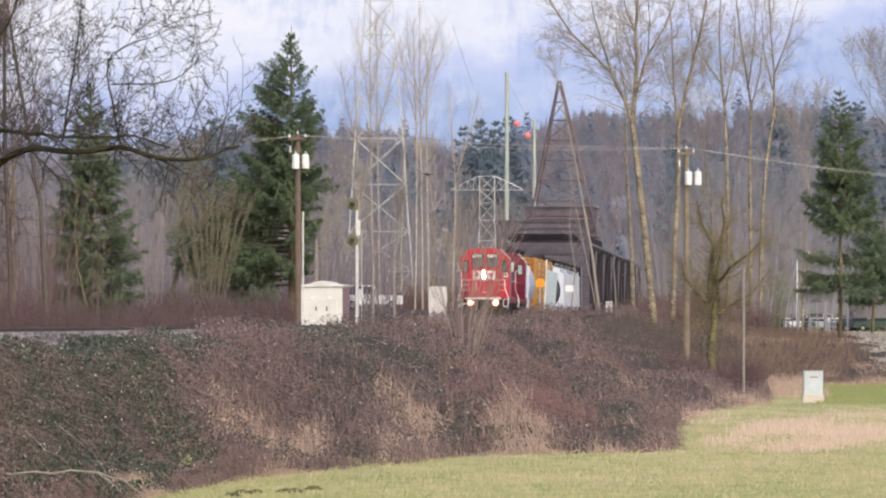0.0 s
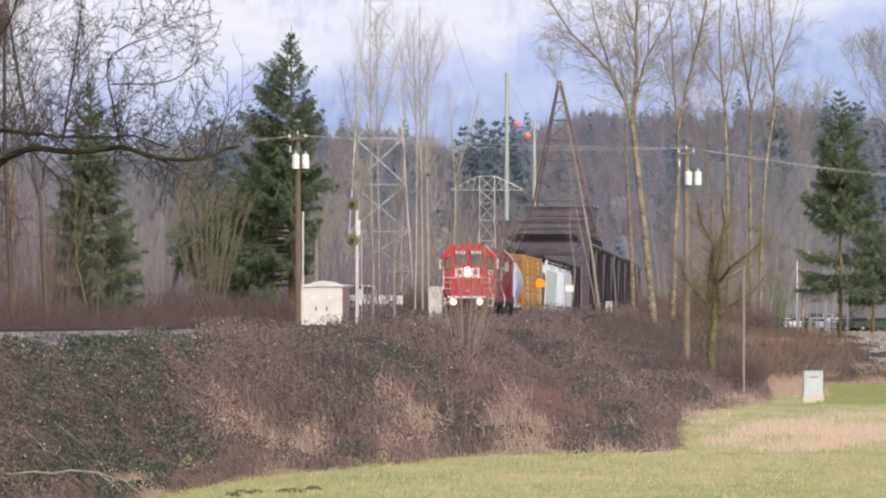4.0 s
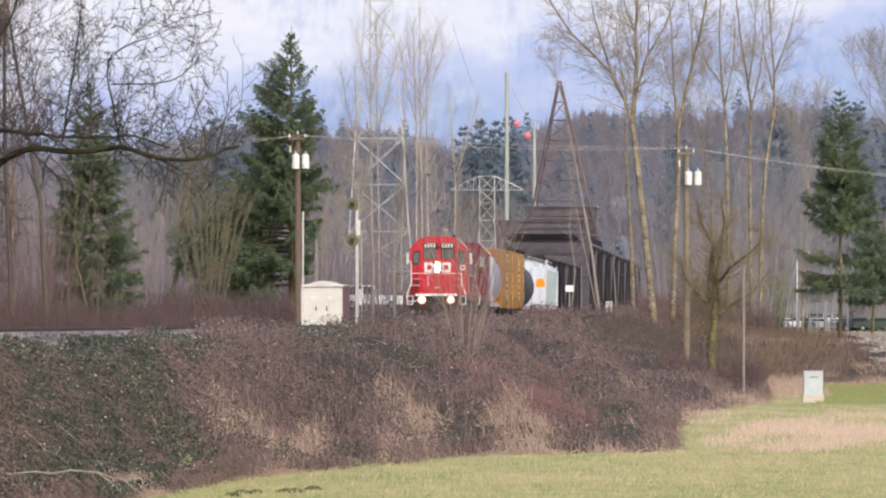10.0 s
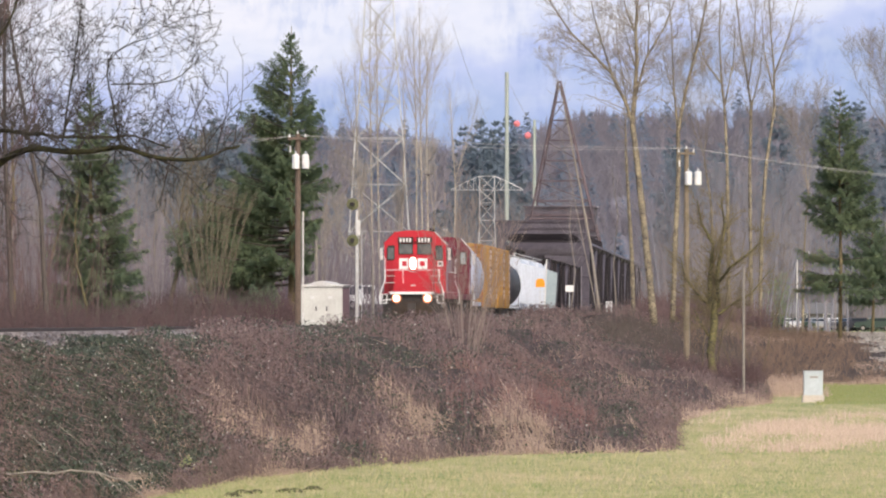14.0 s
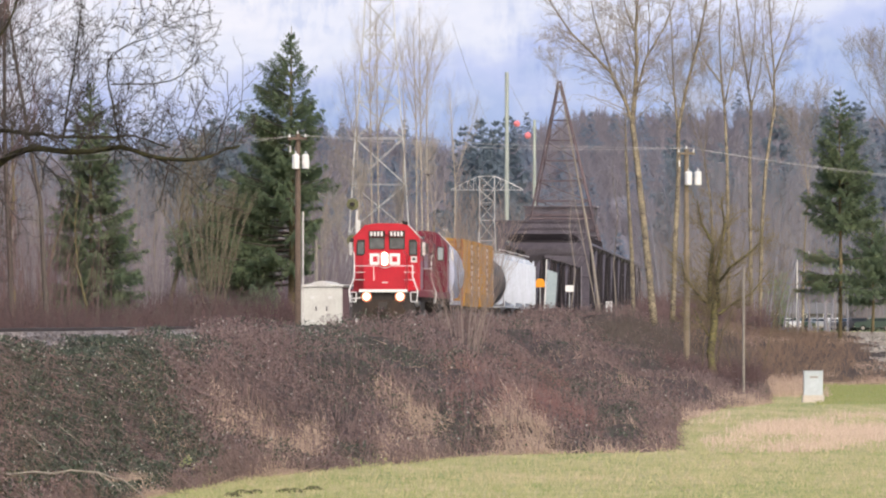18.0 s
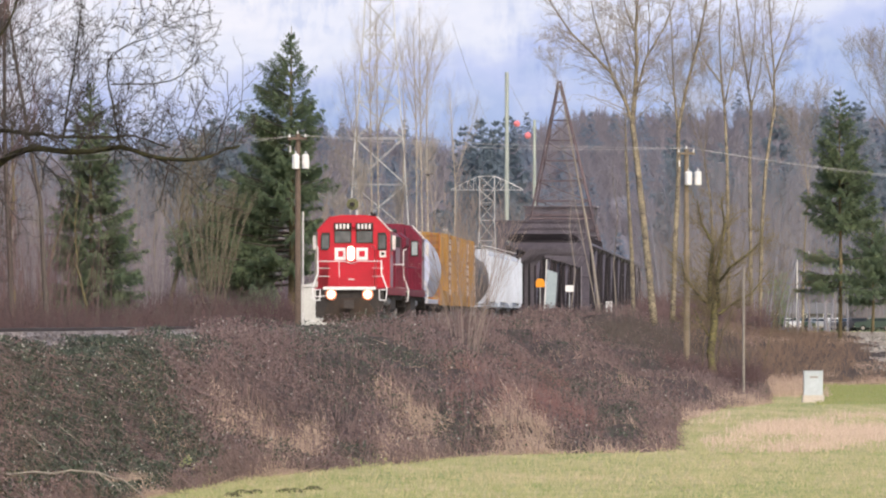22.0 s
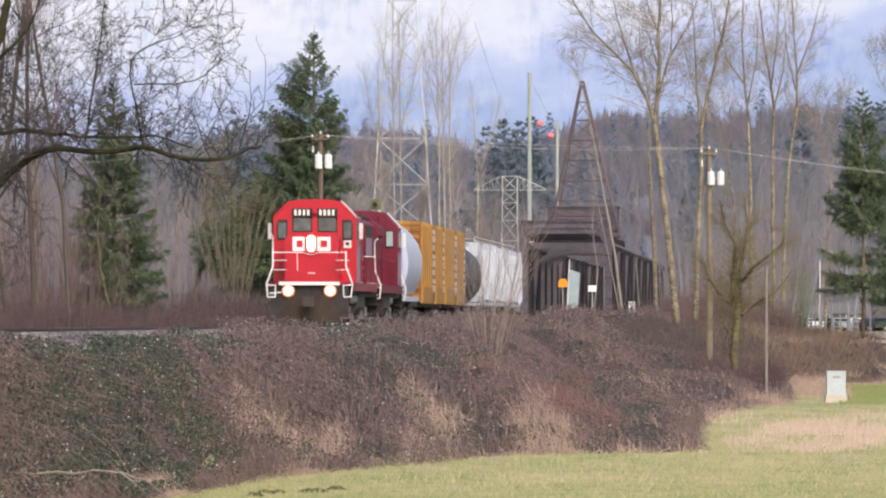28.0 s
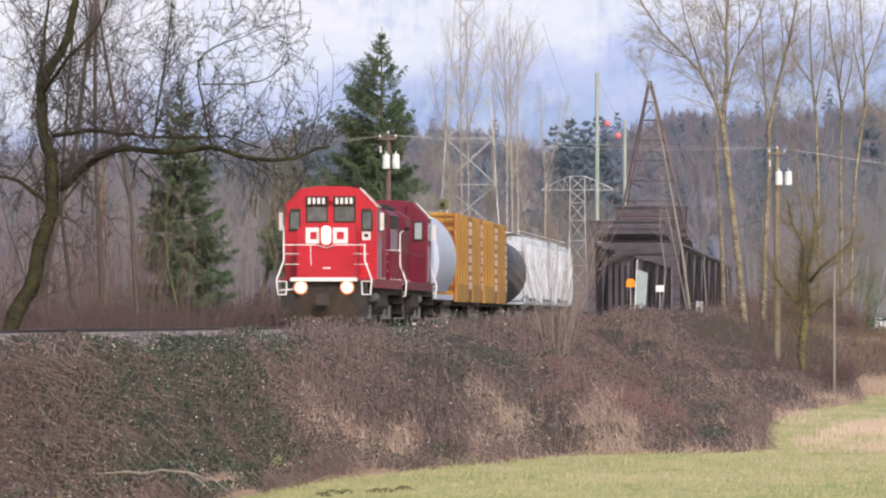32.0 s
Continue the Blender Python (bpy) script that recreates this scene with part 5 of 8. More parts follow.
path_tree("poplar_tree", "leafless poplar with pale bark and steep fine limbs", ((23.16, 530.00, -1.20), (23.07, 530.00, 6.43), (23.03, 530.00, 11.52), (23.12, 530.00, 16.32), (22.73, 530.00, 18.94), (22.31, 530.00, 21.62), (21.93, 530.00, 25.09)), 0.16, 0.035, 85, BARK_PALE, POPLAR_TWIG, 2, 2.6, 0.42, 3, 0.85, 0.04,
          ((((22.95, 530.00, 17.88), (23.33, 530.00, 20.85), (23.54, 530.00, 24.88)), 0.068, 0.016), (((23.03, 530.00, 15.76), (23.79, 530.00, 18.73), (24.09, 530.00, 21.70)), 0.068, 0.016)), heft=1.08)
path_tree("poplar_tree", "leafless poplar with pale bark and steep fine limbs", ((23.53, 525.00, -1.19), (23.70, 525.00, 7.21), (24.03, 525.00, 11.84), (24.62, 525.00, 15.79), (24.62, 525.00, 18.77), (24.37, 525.00, 21.75), (24.24, 525.00, 24.86)), 0.16, 0.035, 86, BARK_PALE, POPLAR_TWIG, 2, 2.6, 0.42, 3, 0.85, 0.04,
          ((((24.66, 525.00, 18.56), (25.75, 525.00, 21.41), (26.38, 525.00, 24.02)), 0.068, 0.016), (((24.54, 525.00, 17.30), (23.86, 525.00, 20.24), (23.70, 525.00, 23.18)), 0.068, 0.016)), heft=1.08)
# birches and poplars behind the crossing
for i, (x, y, h, r, lean) in enumerate(((-9.6, 570, 5.5, 0.08, 0.01),
                                       (-8.42, 560, 6.5, 0.09, 0.01), (0.49, 560, 4.5, 0.08, 0.0), (-6.11, 530, 8, 0.09, -0.02), (-0.83, 545, 9, 0.1, 0.02), (-3.48, 550, 7, 0.09, 0.0), (1.63, 565, 4, 0.07, 0.0))):
    vase_tree("birch_tree", "slender leafless birch with pale trunk and steep fine twigs", ((x, y, -0.6), (x + lean * 4, y, h * 0.28), (x + lean * 6, y, h * 0.5), (x + lean * 8, y, h * 0.68)), r, r * 0.65, 110 + i, h * 0.28, 3, 0.22, 4, None, BIRCH_TWIG)
path_tree("birch_tree", "slender leafless birch with pale trunk and steep fine twigs", ((-1.50, 520.00, -0.34), (-1.54, 520.00, 7.15), (-1.62, 520.00, 11.73), (-1.71, 520.00, 17.55), (-1.75, 520.00, 23.17)), 0.085, 0.02, 110, BIRCH_BARK, BIRCH_TWIG, 5, 2.0, 0.35, 2, 0.55, 0.08,
          ((((-1.62, 520.00, 16.30), (-2.37, 520.00, 19.22), (-2.75, 520.00, 21.71)), 0.036, 0.012), (((-1.62, 520.00, 16.72), (-0.83, 520.00, 19.84), (-0.33, 520.00, 21.92)), 0.036, 0.012), (((-1.62, 520.00, 14.64), (-0.58, 520.00, 18.38), (0.25, 520.00, 20.26)), 0.036, 0.012), ))
path_tree("birch_tree", "slender leafless birch with pale trunk and steep fine twigs", ((-2.12, 530.00, -0.35), (-1.99, 530.00, 7.28), (-1.99, 530.00, 13.64), (-2.16, 530.00, 19.58), (-2.25, 530.00, 22.55)), 0.085, 0.02, 111, BIRCH_BARK, BIRCH_TWIG, 5, 2.0, 0.35, 2, 0.55, 0.08,
          ((((-1.99, 530.00, 14.92), (-2.93, 530.00, 18.73), (-3.22, 530.00, 20.43)), 0.036, 0.012), ))
path_tree("birch_tree", "slender leafless birch with pale trunk and steep fine twigs", ((-1.01, 525.00, -0.35), (-1.13, 525.00, 7.21), (-1.22, 525.00, 13.10), (-1.18, 525.00, 18.98), (-1.34, 525.00, 21.50)), 0.085, 0.02, 112, BIRCH_BARK, BIRCH_TWIG, 5, 2.0, 0.35, 2, 0.55, 0.08,
          ())
path_tree("birch_tree", "slender leafless birch with pale trunk and steep fine twigs", ((-5.27, 540.00, -0.36), (-5.44, 540.00, 7.41), (-5.53, 540.00, 13.90), (-5.62, 540.00, 19.51), (-5.53, 540.00, 25.13)), 0.085, 0.02, 113, BIRCH_BARK, BIRCH_TWIG, 5, 2.0, 0.35, 2, 0.55, 0.08,
          ((((-5.49, 540.00, 16.06), (-6.31, 540.00, 20.38), (-6.65, 540.00, 22.54)), 0.036, 0.012), (((-5.53, 540.00, 16.92), (-4.84, 540.00, 20.81), (-4.58, 540.00, 23.40)), 0.036, 0.012), ))
path_tree("birch_tree", "slender leafless birch with pale trunk and steep fine twigs", ((-4.80, 535.00, -0.36), (-4.88, 535.00, 7.35), (-4.97, 535.00, 13.77), (-5.01, 535.00, 20.19), (-5.14, 535.00, 22.76)), 0.085, 0.02, 114, BIRCH_BARK, BIRCH_TWIG, 5, 2.0, 0.35, 2, 0.55, 0.08,
          ((((-4.92, 535.00, 14.63), (-4.02, 535.00, 18.05), (-3.60, 535.00, 20.19)), 0.036, 0.012), ))
path_tree("birch_tree", "slender leafless birch with pale trunk and steep fine twigs", ((-6.28, 545.00, -0.37), (-6.45, 545.00, 6.61), (-6.59, 545.00, 11.84), (-6.72, 545.00, 16.64), (-6.85, 545.00, 20.13)), 0.085, 0.02, 115, BIRCH_BARK, BIRCH_TWIG, 5, 2.0, 0.35, 2, 0.55, 0.08,
          ((((-6.59, 545.00, 13.59), (-7.50, 545.00, 17.08), (-7.81, 545.00, 19.26)), 0.036, 0.012), ))
path_tree("birch_tree", "slender leafless birch with pale trunk and steep fine twigs", ((-3.17, 550.00, -0.37), (-3.26, 550.00, 5.79), (-3.08, 550.00, 11.07), (-2.99, 550.00, 15.47), (-3.17, 550.00, 18.55)), 0.085, 0.02, 116, BIRCH_BARK, BIRCH_TWIG, 5, 2.0, 0.35, 2, 0.55, 0.08,
          ())
path_tree("birch_tree", "slender leafless birch with pale trunk and steep fine twigs", ((0.70, 548.00, 0.51), (0.88, 548.00, 5.77), (0.96, 548.00, 10.59), (0.70, 548.00, 14.98), (0.48, 548.00, 18.05)), 0.085, 0.02, 117, BIRCH_BARK, BIRCH_TWIG, 5, 2.0, 0.35, 2, 0.55, 0.08,
          ((((0.92, 548.00, 11.03), (2.02, 548.00, 14.54), (2.54, 548.00, 16.73)), 0.036, 0.012), ))
single("perch_twig", Shape().path([(-1.96, 521.00, 9.45), (-1.62, 520.00, 10.39), (-1.12, 519.00, 10.75), (-0.75, 518.60, 11.03)], 0.02), TWIG_GREY, "bare birch twig on which a crow sits", "twig")
# a wood of thin trees behind the firs
for i, (px, d, h) in enumerate(((-25.67, 420, 13), (-30.07, 430, 14), (-25.13, 440, 11), (-23.90, 450, 10), (-20.02, 460, 10), (-19.14, 470, 9), (-17.43, 480, 9.5), (-15.94, 470, 8.5), (-14.36, 480, 10), (-13.16, 500, 11), (-8.39, 490, 9), (-29.00, 440, 15))):
    path_tree("bare_tree", "thin leafless tree in the brush behind the track", ((px, d, -0.6), (px + 0.1, d, h * 0.3), (px - 0.1, d, h * 0.6), (px + 0.2, d, h)), 0.09, 0.02, 170 + i, TWIG_GREY, TWIG_GREY, 3, 2.2, 0.12, 2, 0.45, 0.12)
# pale tangled saplings beyond the crossing
for i, (x, lean, h) in enumerate(((-7.3, 0.12, 7.5), (-5.6, -0.1, 8.5), (-4.4, 0.08, 7.0), (-3.3, -0.14, 8.0))):
    bare_tree((x, 530 + i * 3, -0.6), "pale leafless sapling with crossing crooked branches", (lean, 0, 1), h, 0.07, BIRCH_BARK, 190 + i, 3, 2, 0.85, 6, 0.5, 0.12, 0.02, BIRCH_TWIG)
# mossy old shrub on the bank
path_tree("mossy_tree", "old mossy leafless tree with yellow lichen on crooked limbs", ((12.81, 335.00, -2.35), (12.68, 335.00, -1.35), (12.86, 335.00, -0.01), (12.86, 335.00, 1.19)), 0.2, 0.17, 131, THICK_MOSS, BARK_MOSS, 2, 1.4, 0.6, 3, 0.95, 0.02,
          ((tuple(((12.70, 335.00, 0.79), (12.65, 335.00, 2.24), (12.81, 335.00, 3.82), (12.27, 335.00, 4.78), (12.06, 335.00, 5.88))), 0.14, 0.03), (tuple(((13.02, 335.00, 0.79), (13.02, 335.00, 2.53), (13.21, 335.00, 3.60), (13.37, 335.00, 4.68), (13.19, 335.00, 6.02))), 0.13, 0.03),
           (tuple(((13.08, 335.00, 2.00), (13.63, 334.00, 2.74), (14.35, 334.00, 3.27), (14.99, 334.00, 3.86), (15.18, 334.00, 4.80))), 0.08, 0.02), (tuple(((12.65, 335.00, 0.92), (12.01, 335.00, 1.49), (11.47, 335.00, 2.26), (11.26, 335.00, 3.20))), 0.08, 0.02),
           (tuple(((12.97, 335.00, 0.39), (13.83, 335.00, 1.06), (14.63, 335.00, 1.46), (15.49, 335.00, 2.53))), 0.07, 0.02), (tuple(((12.70, 335.00, -0.68), (12.17, 335.00, 0.12), (11.90, 335.00, 0.79))), 0.06, 0.02)), 1.15)
for i in range(5):
    bare_tree((12.4 + i * 0.8, 339 + (i * 5) % 7, -2.6), "thin olive-brown leafless shrub tangled round an old mossy tree", (0.16 * math.sin(i * 2.1), 0, 1), 4.2 + 1.6 * math.sin(i * 1.3) ** 2, 0.032, OLIVE_TWIG, 170 + i, 3, 2, 0.75, 5, 0.55, 0.16, 0.02, OLIVE_TWIG, "shrub")
# saplings in front of the track
for i in range(20):
    lean = -0.28 + i * 0.034
    bare_tree((0.72 + lean * 0.6, 222 + (i * 7) % 5, -1.5), "thin leafless tan sapling growing on the bank", (lean, 0, 1), 5.2 - 3.6 * abs(lean), 0.013, SHOOT, 140 + i, 2, 2, 0.45, 6, 0.4, 0.05, 0.05, SHOOT, "sapling")
# trees on the far left
bare_tree((-18.29, 300.00, -0.59), "slender leafless tree with grey-brown bark", (0.01, 0, 1), 15, 0.14, BARK, 151, 4, 2, 0.5, 5, 0.42, 0.07, 0.05, TWIG)
bare_tree((-15.10, 270.00, -0.51), "leafless tree with many fine grey-brown twigs", (-0.02, 0, 1), 13, 0.11, BARK, 157, 4, 2, 0.6, 5, 0.45, 0.09, 0.04, TWIG)
bare_tree((-16.50, 255.00, -0.47), "slim leafless tree with dark tangled twigs", (0.03, 0, 1), 12, 0.1, BARK, 158, 4, 2, 0.65, 5, 0.45, 0.1, 0.03, TWIG)
bare_tree((-20.28, 290.00, -0.57), "leafless tree with a fine twiggy crown", (0.03, 0, 1), 14, 0.16, BARK, 152, 4, 2, 0.55, 5, 0.45, 0.07, 0.05, TWIG)
bare_tree((-17.04, 440.00, -0.43), "round leafless willow with fine upright shoots", (0.0, 0, 1), 9, 0.18, WILLOW, 153, 4, 2, 0.5, 5, 0.6, 0.1, 0.12, WILLOW)

path_tree("mossy_tree", "thin leaning tree with yellow-green mossy bark", ((-14.86, 300.00, -0.59), (-15.22, 300.00, 1.09), (-15.55, 300.00, 2.53), (-15.65, 300.00, 4.21), (-15.46, 300.00, 6.13)), 0.07, 0.02, 154, THICK_MOSS, BARK_MOSS, 1, 1.2, 0.2, 2, 0.6, 0.06)
path_tree("mossy_tree", "thin tree with mossy bark at the edge of the brush", ((-18.90, 310.00, -0.62), (-18.85, 310.00, 1.37), (-19.10, 310.00, 3.35), (-18.85, 310.00, 5.58), (-18.95, 310.00, 8.81)), 0.1, 0.04, 155, BARK_MOSS, TWIG, 2, 1.6, 0.2, 2, 0.6, 0.06)
path_tree("mossy_tree", "thin leaning mossy sapling in the brush", ((-18.50, 315.00, -0.38), (-17.87, 315.00, 1.38), (-17.36, 315.00, 3.40), (-16.73, 315.00, 5.42)), 0.05, 0.02, 156, BARK_MOSS, TWIG, 2, 1.3, 0.2, 2, 0.6, 0.06)
for i, lean in enumerate((-0.36, -0.3, -0.22, -0.17, -0.11, -0.05, 0.02, 0.07, 0.13, 0.18, 0.24, 0.3)):
    x = -14.01 + lean * 1.2
    path_tree("willow_shrub", "fan of upright leafless willow stems behind the track", ((x, 425 + i % 3, -0.6), (x + lean * 2, 425 + i % 3, 2.2), (x + lean * 5, 425 + i % 3, 6.0 - abs(lean)), (x + lean * 7, 425 + i % 3, 8.5 - 4 * abs(lean))), 0.04, 0.012, 190 + i, WILLOW, WILLOW, 3, 1.4, 0.2, 2, 0.3, 0.1)


def near_tree():
    """The old tree whose limb reaches over the bank."""
    tree = thing("old_tree", "dark leafless old tree with a long level limb and hanging twigs", "tree", Matrix.Translation((-11.69, 150.00, -0.68)))
    o = Vector((-11.69, 150.00, -0.68))
    rng = random.Random(161)

    def line(points):
        q = [Vector(p) - o for p in points]
        out = [q[0]]
        for i in range(len(q) - 1):
            before, after = q[max(i - 1, 0)], q[min(i + 2, len(q) - 1)]
            for k in (1, 2, 3):
                t = k / 3
                bend = (2 * q[i] + (q[i + 1] - before) * t + (2 * before - 5 * q[i] + 4 * q[i + 1] - after) * t * t + (3 * q[i] - before - 3 * q[i + 1] + after) * t ** 3) / 2
                out.append(bend + Vector((rng.gauss(0, 0.015), rng.gauss(0, 0.02), rng.gauss(0, 0.02))))
        return out

    trunk = line(((-11.45, 150.00, -0.68), (-11.03, 150.00, 0.28), (-10.71, 150.00, 0.86), (-10.46, 150.00, 1.89), (-10.25, 150.00, 2.50), (-10.25, 150.00, 3.26), (-10.26, 150.00, 3.73), (-10.41, 150.00, 4.18), (-10.46, 150.00, 4.99), (-10.36, 150.00, 5.40), (-10.11, 150.00, 5.81), (-9.92, 150.00, 6.14), (-9.80, 150.00, 6.71), (-9.72, 150.00, 7.37)))
    limb = line(((-10.07, 150.00, 2.98), (-9.41, 150.00, 3.52), (-8.63, 149.00, 3.84), (-7.77, 148.50, 3.75), (-6.74, 148.00, 3.81), (-5.95, 147.50, 3.61), (-5.16, 147.00, 3.53), (-4.69, 147.00, 3.69), (-4.22, 147.00, 3.83)))
    upper = line(((-10.25, 150.00, 4.12), (-9.41, 150.00, 4.22), (-8.48, 149.50, 4.13), (-7.56, 149.00, 4.04), (-6.60, 149.00, 4.10), (-5.77, 149.00, 3.84)))
    rise = line(((-6.74, 148.00, 3.81), (-6.91, 148.00, 4.66), (-7.03, 148.00, 5.61), (-6.44, 148.00, 6.03), (-5.38, 148.00, 6.44)))
    rise2 = line(((-8.03, 149.00, 3.98), (-7.86, 149.00, 5.17), (-7.68, 149.00, 6.24), (-7.56, 149.00, 7.32)))
    cross = line(((-6.97, 148.00, 5.14), (-5.73, 148.00, 5.20), (-5.26, 148.00, 5.55), (-4.72, 148.00, 5.99)))
    fork = line(((-10.44, 150.00, 4.90), (-10.47, 150.00, 5.75), (-10.36, 150.00, 6.50), (-10.28, 150.00, 7.37)))
    arm = line(((-10.46, 150.00, 5.02), (-9.82, 149.00, 5.77), (-9.23, 149.00, 6.36), (-8.81, 149.00, 7.44)))
    low = line(((-10.13, 150.00, 2.44), (-10.73, 150.00, 3.04), (-11.45, 150.00, 3.28), (-12.29, 150.00, 3.04)))
    fine = []
    for name, pts, r0, r1, every in (("limb", fork, 0.06, 0.02, 6), ("limb", arm, 0.05, 0.015, 8), ("limb", low, 0.06, 0.02, 9), ("trunk", trunk, 0.19, 0.075, 4), ("limb", limb, 0.085, 0.022, 6), ("limb", upper, 0.052, 0.016, 6), ("limb", rise, 0.024, 0.006, 5), ("limb", rise2, 0.026, 0.008, 8), ("limb", cross, 0.016, 0.005, 5)):
        m = len(pts) - 1
        for i in range(m):
            ra, rb = r0 + (r1 - r0) * i / m, r0 + (r1 - r0) * (i + 1) / m
            a, b = pts[i], pts[i + 1]
            for _ in range(every // 3 + (rng.random() < every % 3 / 3)):
                p = a.lerp(b, rng.random())
                up = rng.random() < (0.72 if name == "limb" else 0.6)
                d = Vector((rng.gauss(0.15, 0.7), rng.gauss(0, 0.5), rng.uniform(0.3, 1.0) if up else rng.uniform(-1, -0.2))).normalized()
                grow(fine, p, d, rng.uniform(0.5, 1.9) * (1.2 if name == "trunk" else 1), min(rb * 0.5, 0.018), 1, 3, rng, 0.11, 0.02 if up else -0.05, rng.choice((1, 1, 2)), 0.95, 6, 0.42)
        part(name, Shape().bough(pts, r0, r1, 9), BARK_DARK, tree, smooth=True)
    fine = [(a, b, max(r, 0.006), max(q, 0.0045) if q > r * 0.4 else 0.002) for a, b, r, q in fine]
    part("crown", seg_mesh("crown", fine, TWIG_DARK, 3), None, tree)


near_tree()
fallen = Shape()
fallen.bough([(-8.27, 122.50, -2.50), (-7.88, 122.50, -2.44), (-7.49, 122.50, -2.47), (-7.10, 122.50, -2.43), (-6.75, 122.50, -2.46), (-6.46, 122.50, -2.40), (-6.22, 122.50, -2.42)], 0.022, 0.017, 7)
fallen.bough([(-6.25, 122.50, -2.42), (-5.97, 122.50, -2.44), (-5.72, 122.50, -2.54), (-5.55, 122.50, -2.57), (-5.35, 122.50, -2.73), (-5.12, 122.50, -2.91)], 0.019, 0.009, 7)
fallen.bough([(-6.00, 122.50, -2.44), (-5.82, 122.50, -2.57), (-5.66, 122.50, -2.69), (-5.58, 122.50, -2.81)], 0.016, 0.007, 6)
fallen.bough([(-7.24, 122.50, -1.71), (-6.90, 122.50, -2.04), (-6.59, 122.50, -2.20), (-6.43, 122.50, -2.41)], 0.008, 0.003, 6)
fallen.bough([(-6.75, 122.50, -1.55), (-6.41, 122.50, -1.84), (-6.06, 122.50, -2.10), (-5.84, 122.50, -2.46)], 0.006, 0.003, 6)
single("fallen_branch", fallen, POLE_GREY, "mossy fallen branch lying at the foot of the bank", "branch")


for i, (x, y, w) in enumerate(((-4.19, 140.1, 0.22), (-3.92, 142.5, 0.3), (-3.1, 143.5, 0.32), (-2.67, 145.6, 0.24))):
    mound = Shape()
    for k in range(6):
        a = k * 1.05 + i
        mound.turned([(0.02, 0.05), (w * 0.3, 0.035), (w * 0.5, 0.0), (w * 0.52, -0.06)], (w * 0.5 * math.cos(a), w * 0.4 * math.sin(a), 0.02 * (k % 3)), n=7)
    single("turf_clod", mound, TURF, "dark low clod of turned earth in the meadow", "clod", "clods of earth in the meadow", m=Matrix.Translation((x, y, float(land(x, y)))))


# ---- bridge ----
def beam(sh, a, b, w):
    """A square steel member."""
    return sh.tube(a, b, w * 0.7, w * 0.7, 4)


def bridge():
    turn = pose(0, 0, 0, 0, 0, -math.degrees(math.atan(SLOPE)))
    m = Matrix.Translation((START, 0, 0)) @ turn
    br = thing("railway_bridge", "rusty brown steel truss railway bridge with a peaked centre tower", "bridge", m)
    y0, half, top = 560.0, 3.35, 8.0
    for side in (-1, 1):
        post = Shape().box(side * half - 0.3, side * half + 0.3, y0 - 0.4, y0 + 0.4, -3.4, top - 0.1)
        for i in range(9):
            z = 0.3 + i * 0.85
            post.tube((side * half - 0.3, y0 - 0.43, z), (side * half + 0.3, y0 - 0.43, z + (0.8 if i % 2 else -0.1)), 0.05, n=4)
        part("portal_post", post, RUST, br)
    head = Shape().box(-half - 0.45, half + 0.45, y0 - 0.4, y0 + 0.4, top - 0.55, top).box(-half - 0.5, half + 0.5, y0 - 0.55, y0 + 0.5, top, top + 0.1)
    head.box(-half + 0.3, half - 0.3, y0 - 0.3, y0 + 0.3, top - 0.9, top - 0.55).box(-half + 0.3, half - 0.3, y0 - 0.42, y0 - 0.3, top - 0.95, top - 0.85)
    for i in range(6):
        head.box(-half + 0.9 + i * 1.05, -half + 0.98 + i * 1.05, y0 - 0.46, y0 - 0.4, top - 0.55, top)
    part("portal_header", head, RUST, br)
    for side in (-1, 1):
        part("knee_brace", Shape().prism([(side * 3.05, 6.2), (side * 3.05, top - 0.9), (side * 2.1, top - 0.9), (side * 2.75, top - 1.25)][::side], y0 - 0.25, y0 + 0.25), RUST, br)
    # inner sway frames with clipped corners
    for d in (28, 43, 58):
        yf = y0 + d
        inner = Shape().box(-3.0, -2.7, yf, yf + 0.4, -0.5, 5.2).box(2.7, 3.0, yf, yf + 0.4, -0.5, 5.2).box(-1.7, 1.7, yf, yf + 0.4, 5.85, 6.5)
        inner.prism([(-3.0, 5.2), (-2.7, 4.9), (-1.7, 5.85), (-1.7, 6.5)], yf, yf + 0.4)
        inner.prism([(2.7, 4.9), (3.0, 5.2), (1.7, 6.5), (1.7, 5.85)], yf, yf + 0.4)
        part("sway_frame", inner, FRAME, br, "steel sway frame with clipped corners")
    # two side trusses
    n, bay = 15, 15.0
    for side in (-1, 1):
        low = Shape()
        low.box(side * half - 0.3, side * half + 0.3, y0 + 0.5, y0 + n * bay, -1.6, -0.2)
        hs = [6.2 for i in range(n + 1)]
        for i in range(n):
            a, b = y0 + i * bay, y0 + (i + 1) * bay
            part("top_chord", beam(Shape(), (side * half, a, hs[i]), (side * half, b, hs[i + 1]), 0.45), RUST, br)
            part("truss_post", beam(Shape(), (side * half, b, -0.4), (side * half, b, hs[i + 1]), 0.42), TRUSS, br)
            part("truss_post", beam(Shape(), (side * half, a + bay / 2, -0.4), (side * half, a + bay / 2, (hs[i] + hs[i + 1]) / 2), 0.16), RUST_PALE, br)
            part("truss_diagonal", beam(Shape(), (side * half, a if i % 2 else b, -0.3), (side * half, b if i % 2 else a, hs[i + (i % 2)]), 0.3), RUST, br)
        part("bottom_chord", low, RUST, br)
    for i in range(1, n):
        b = y0 + i * bay
        part("cross_strut", Shape().box(-half, half, b - 0.2, b + 0.2, 6.0, 6.5), RUST, br)
        part("floor_beam", Shape().box(-half, half, b - 0.25, b + 0.25, -1.5, -0.4), RUST, br)
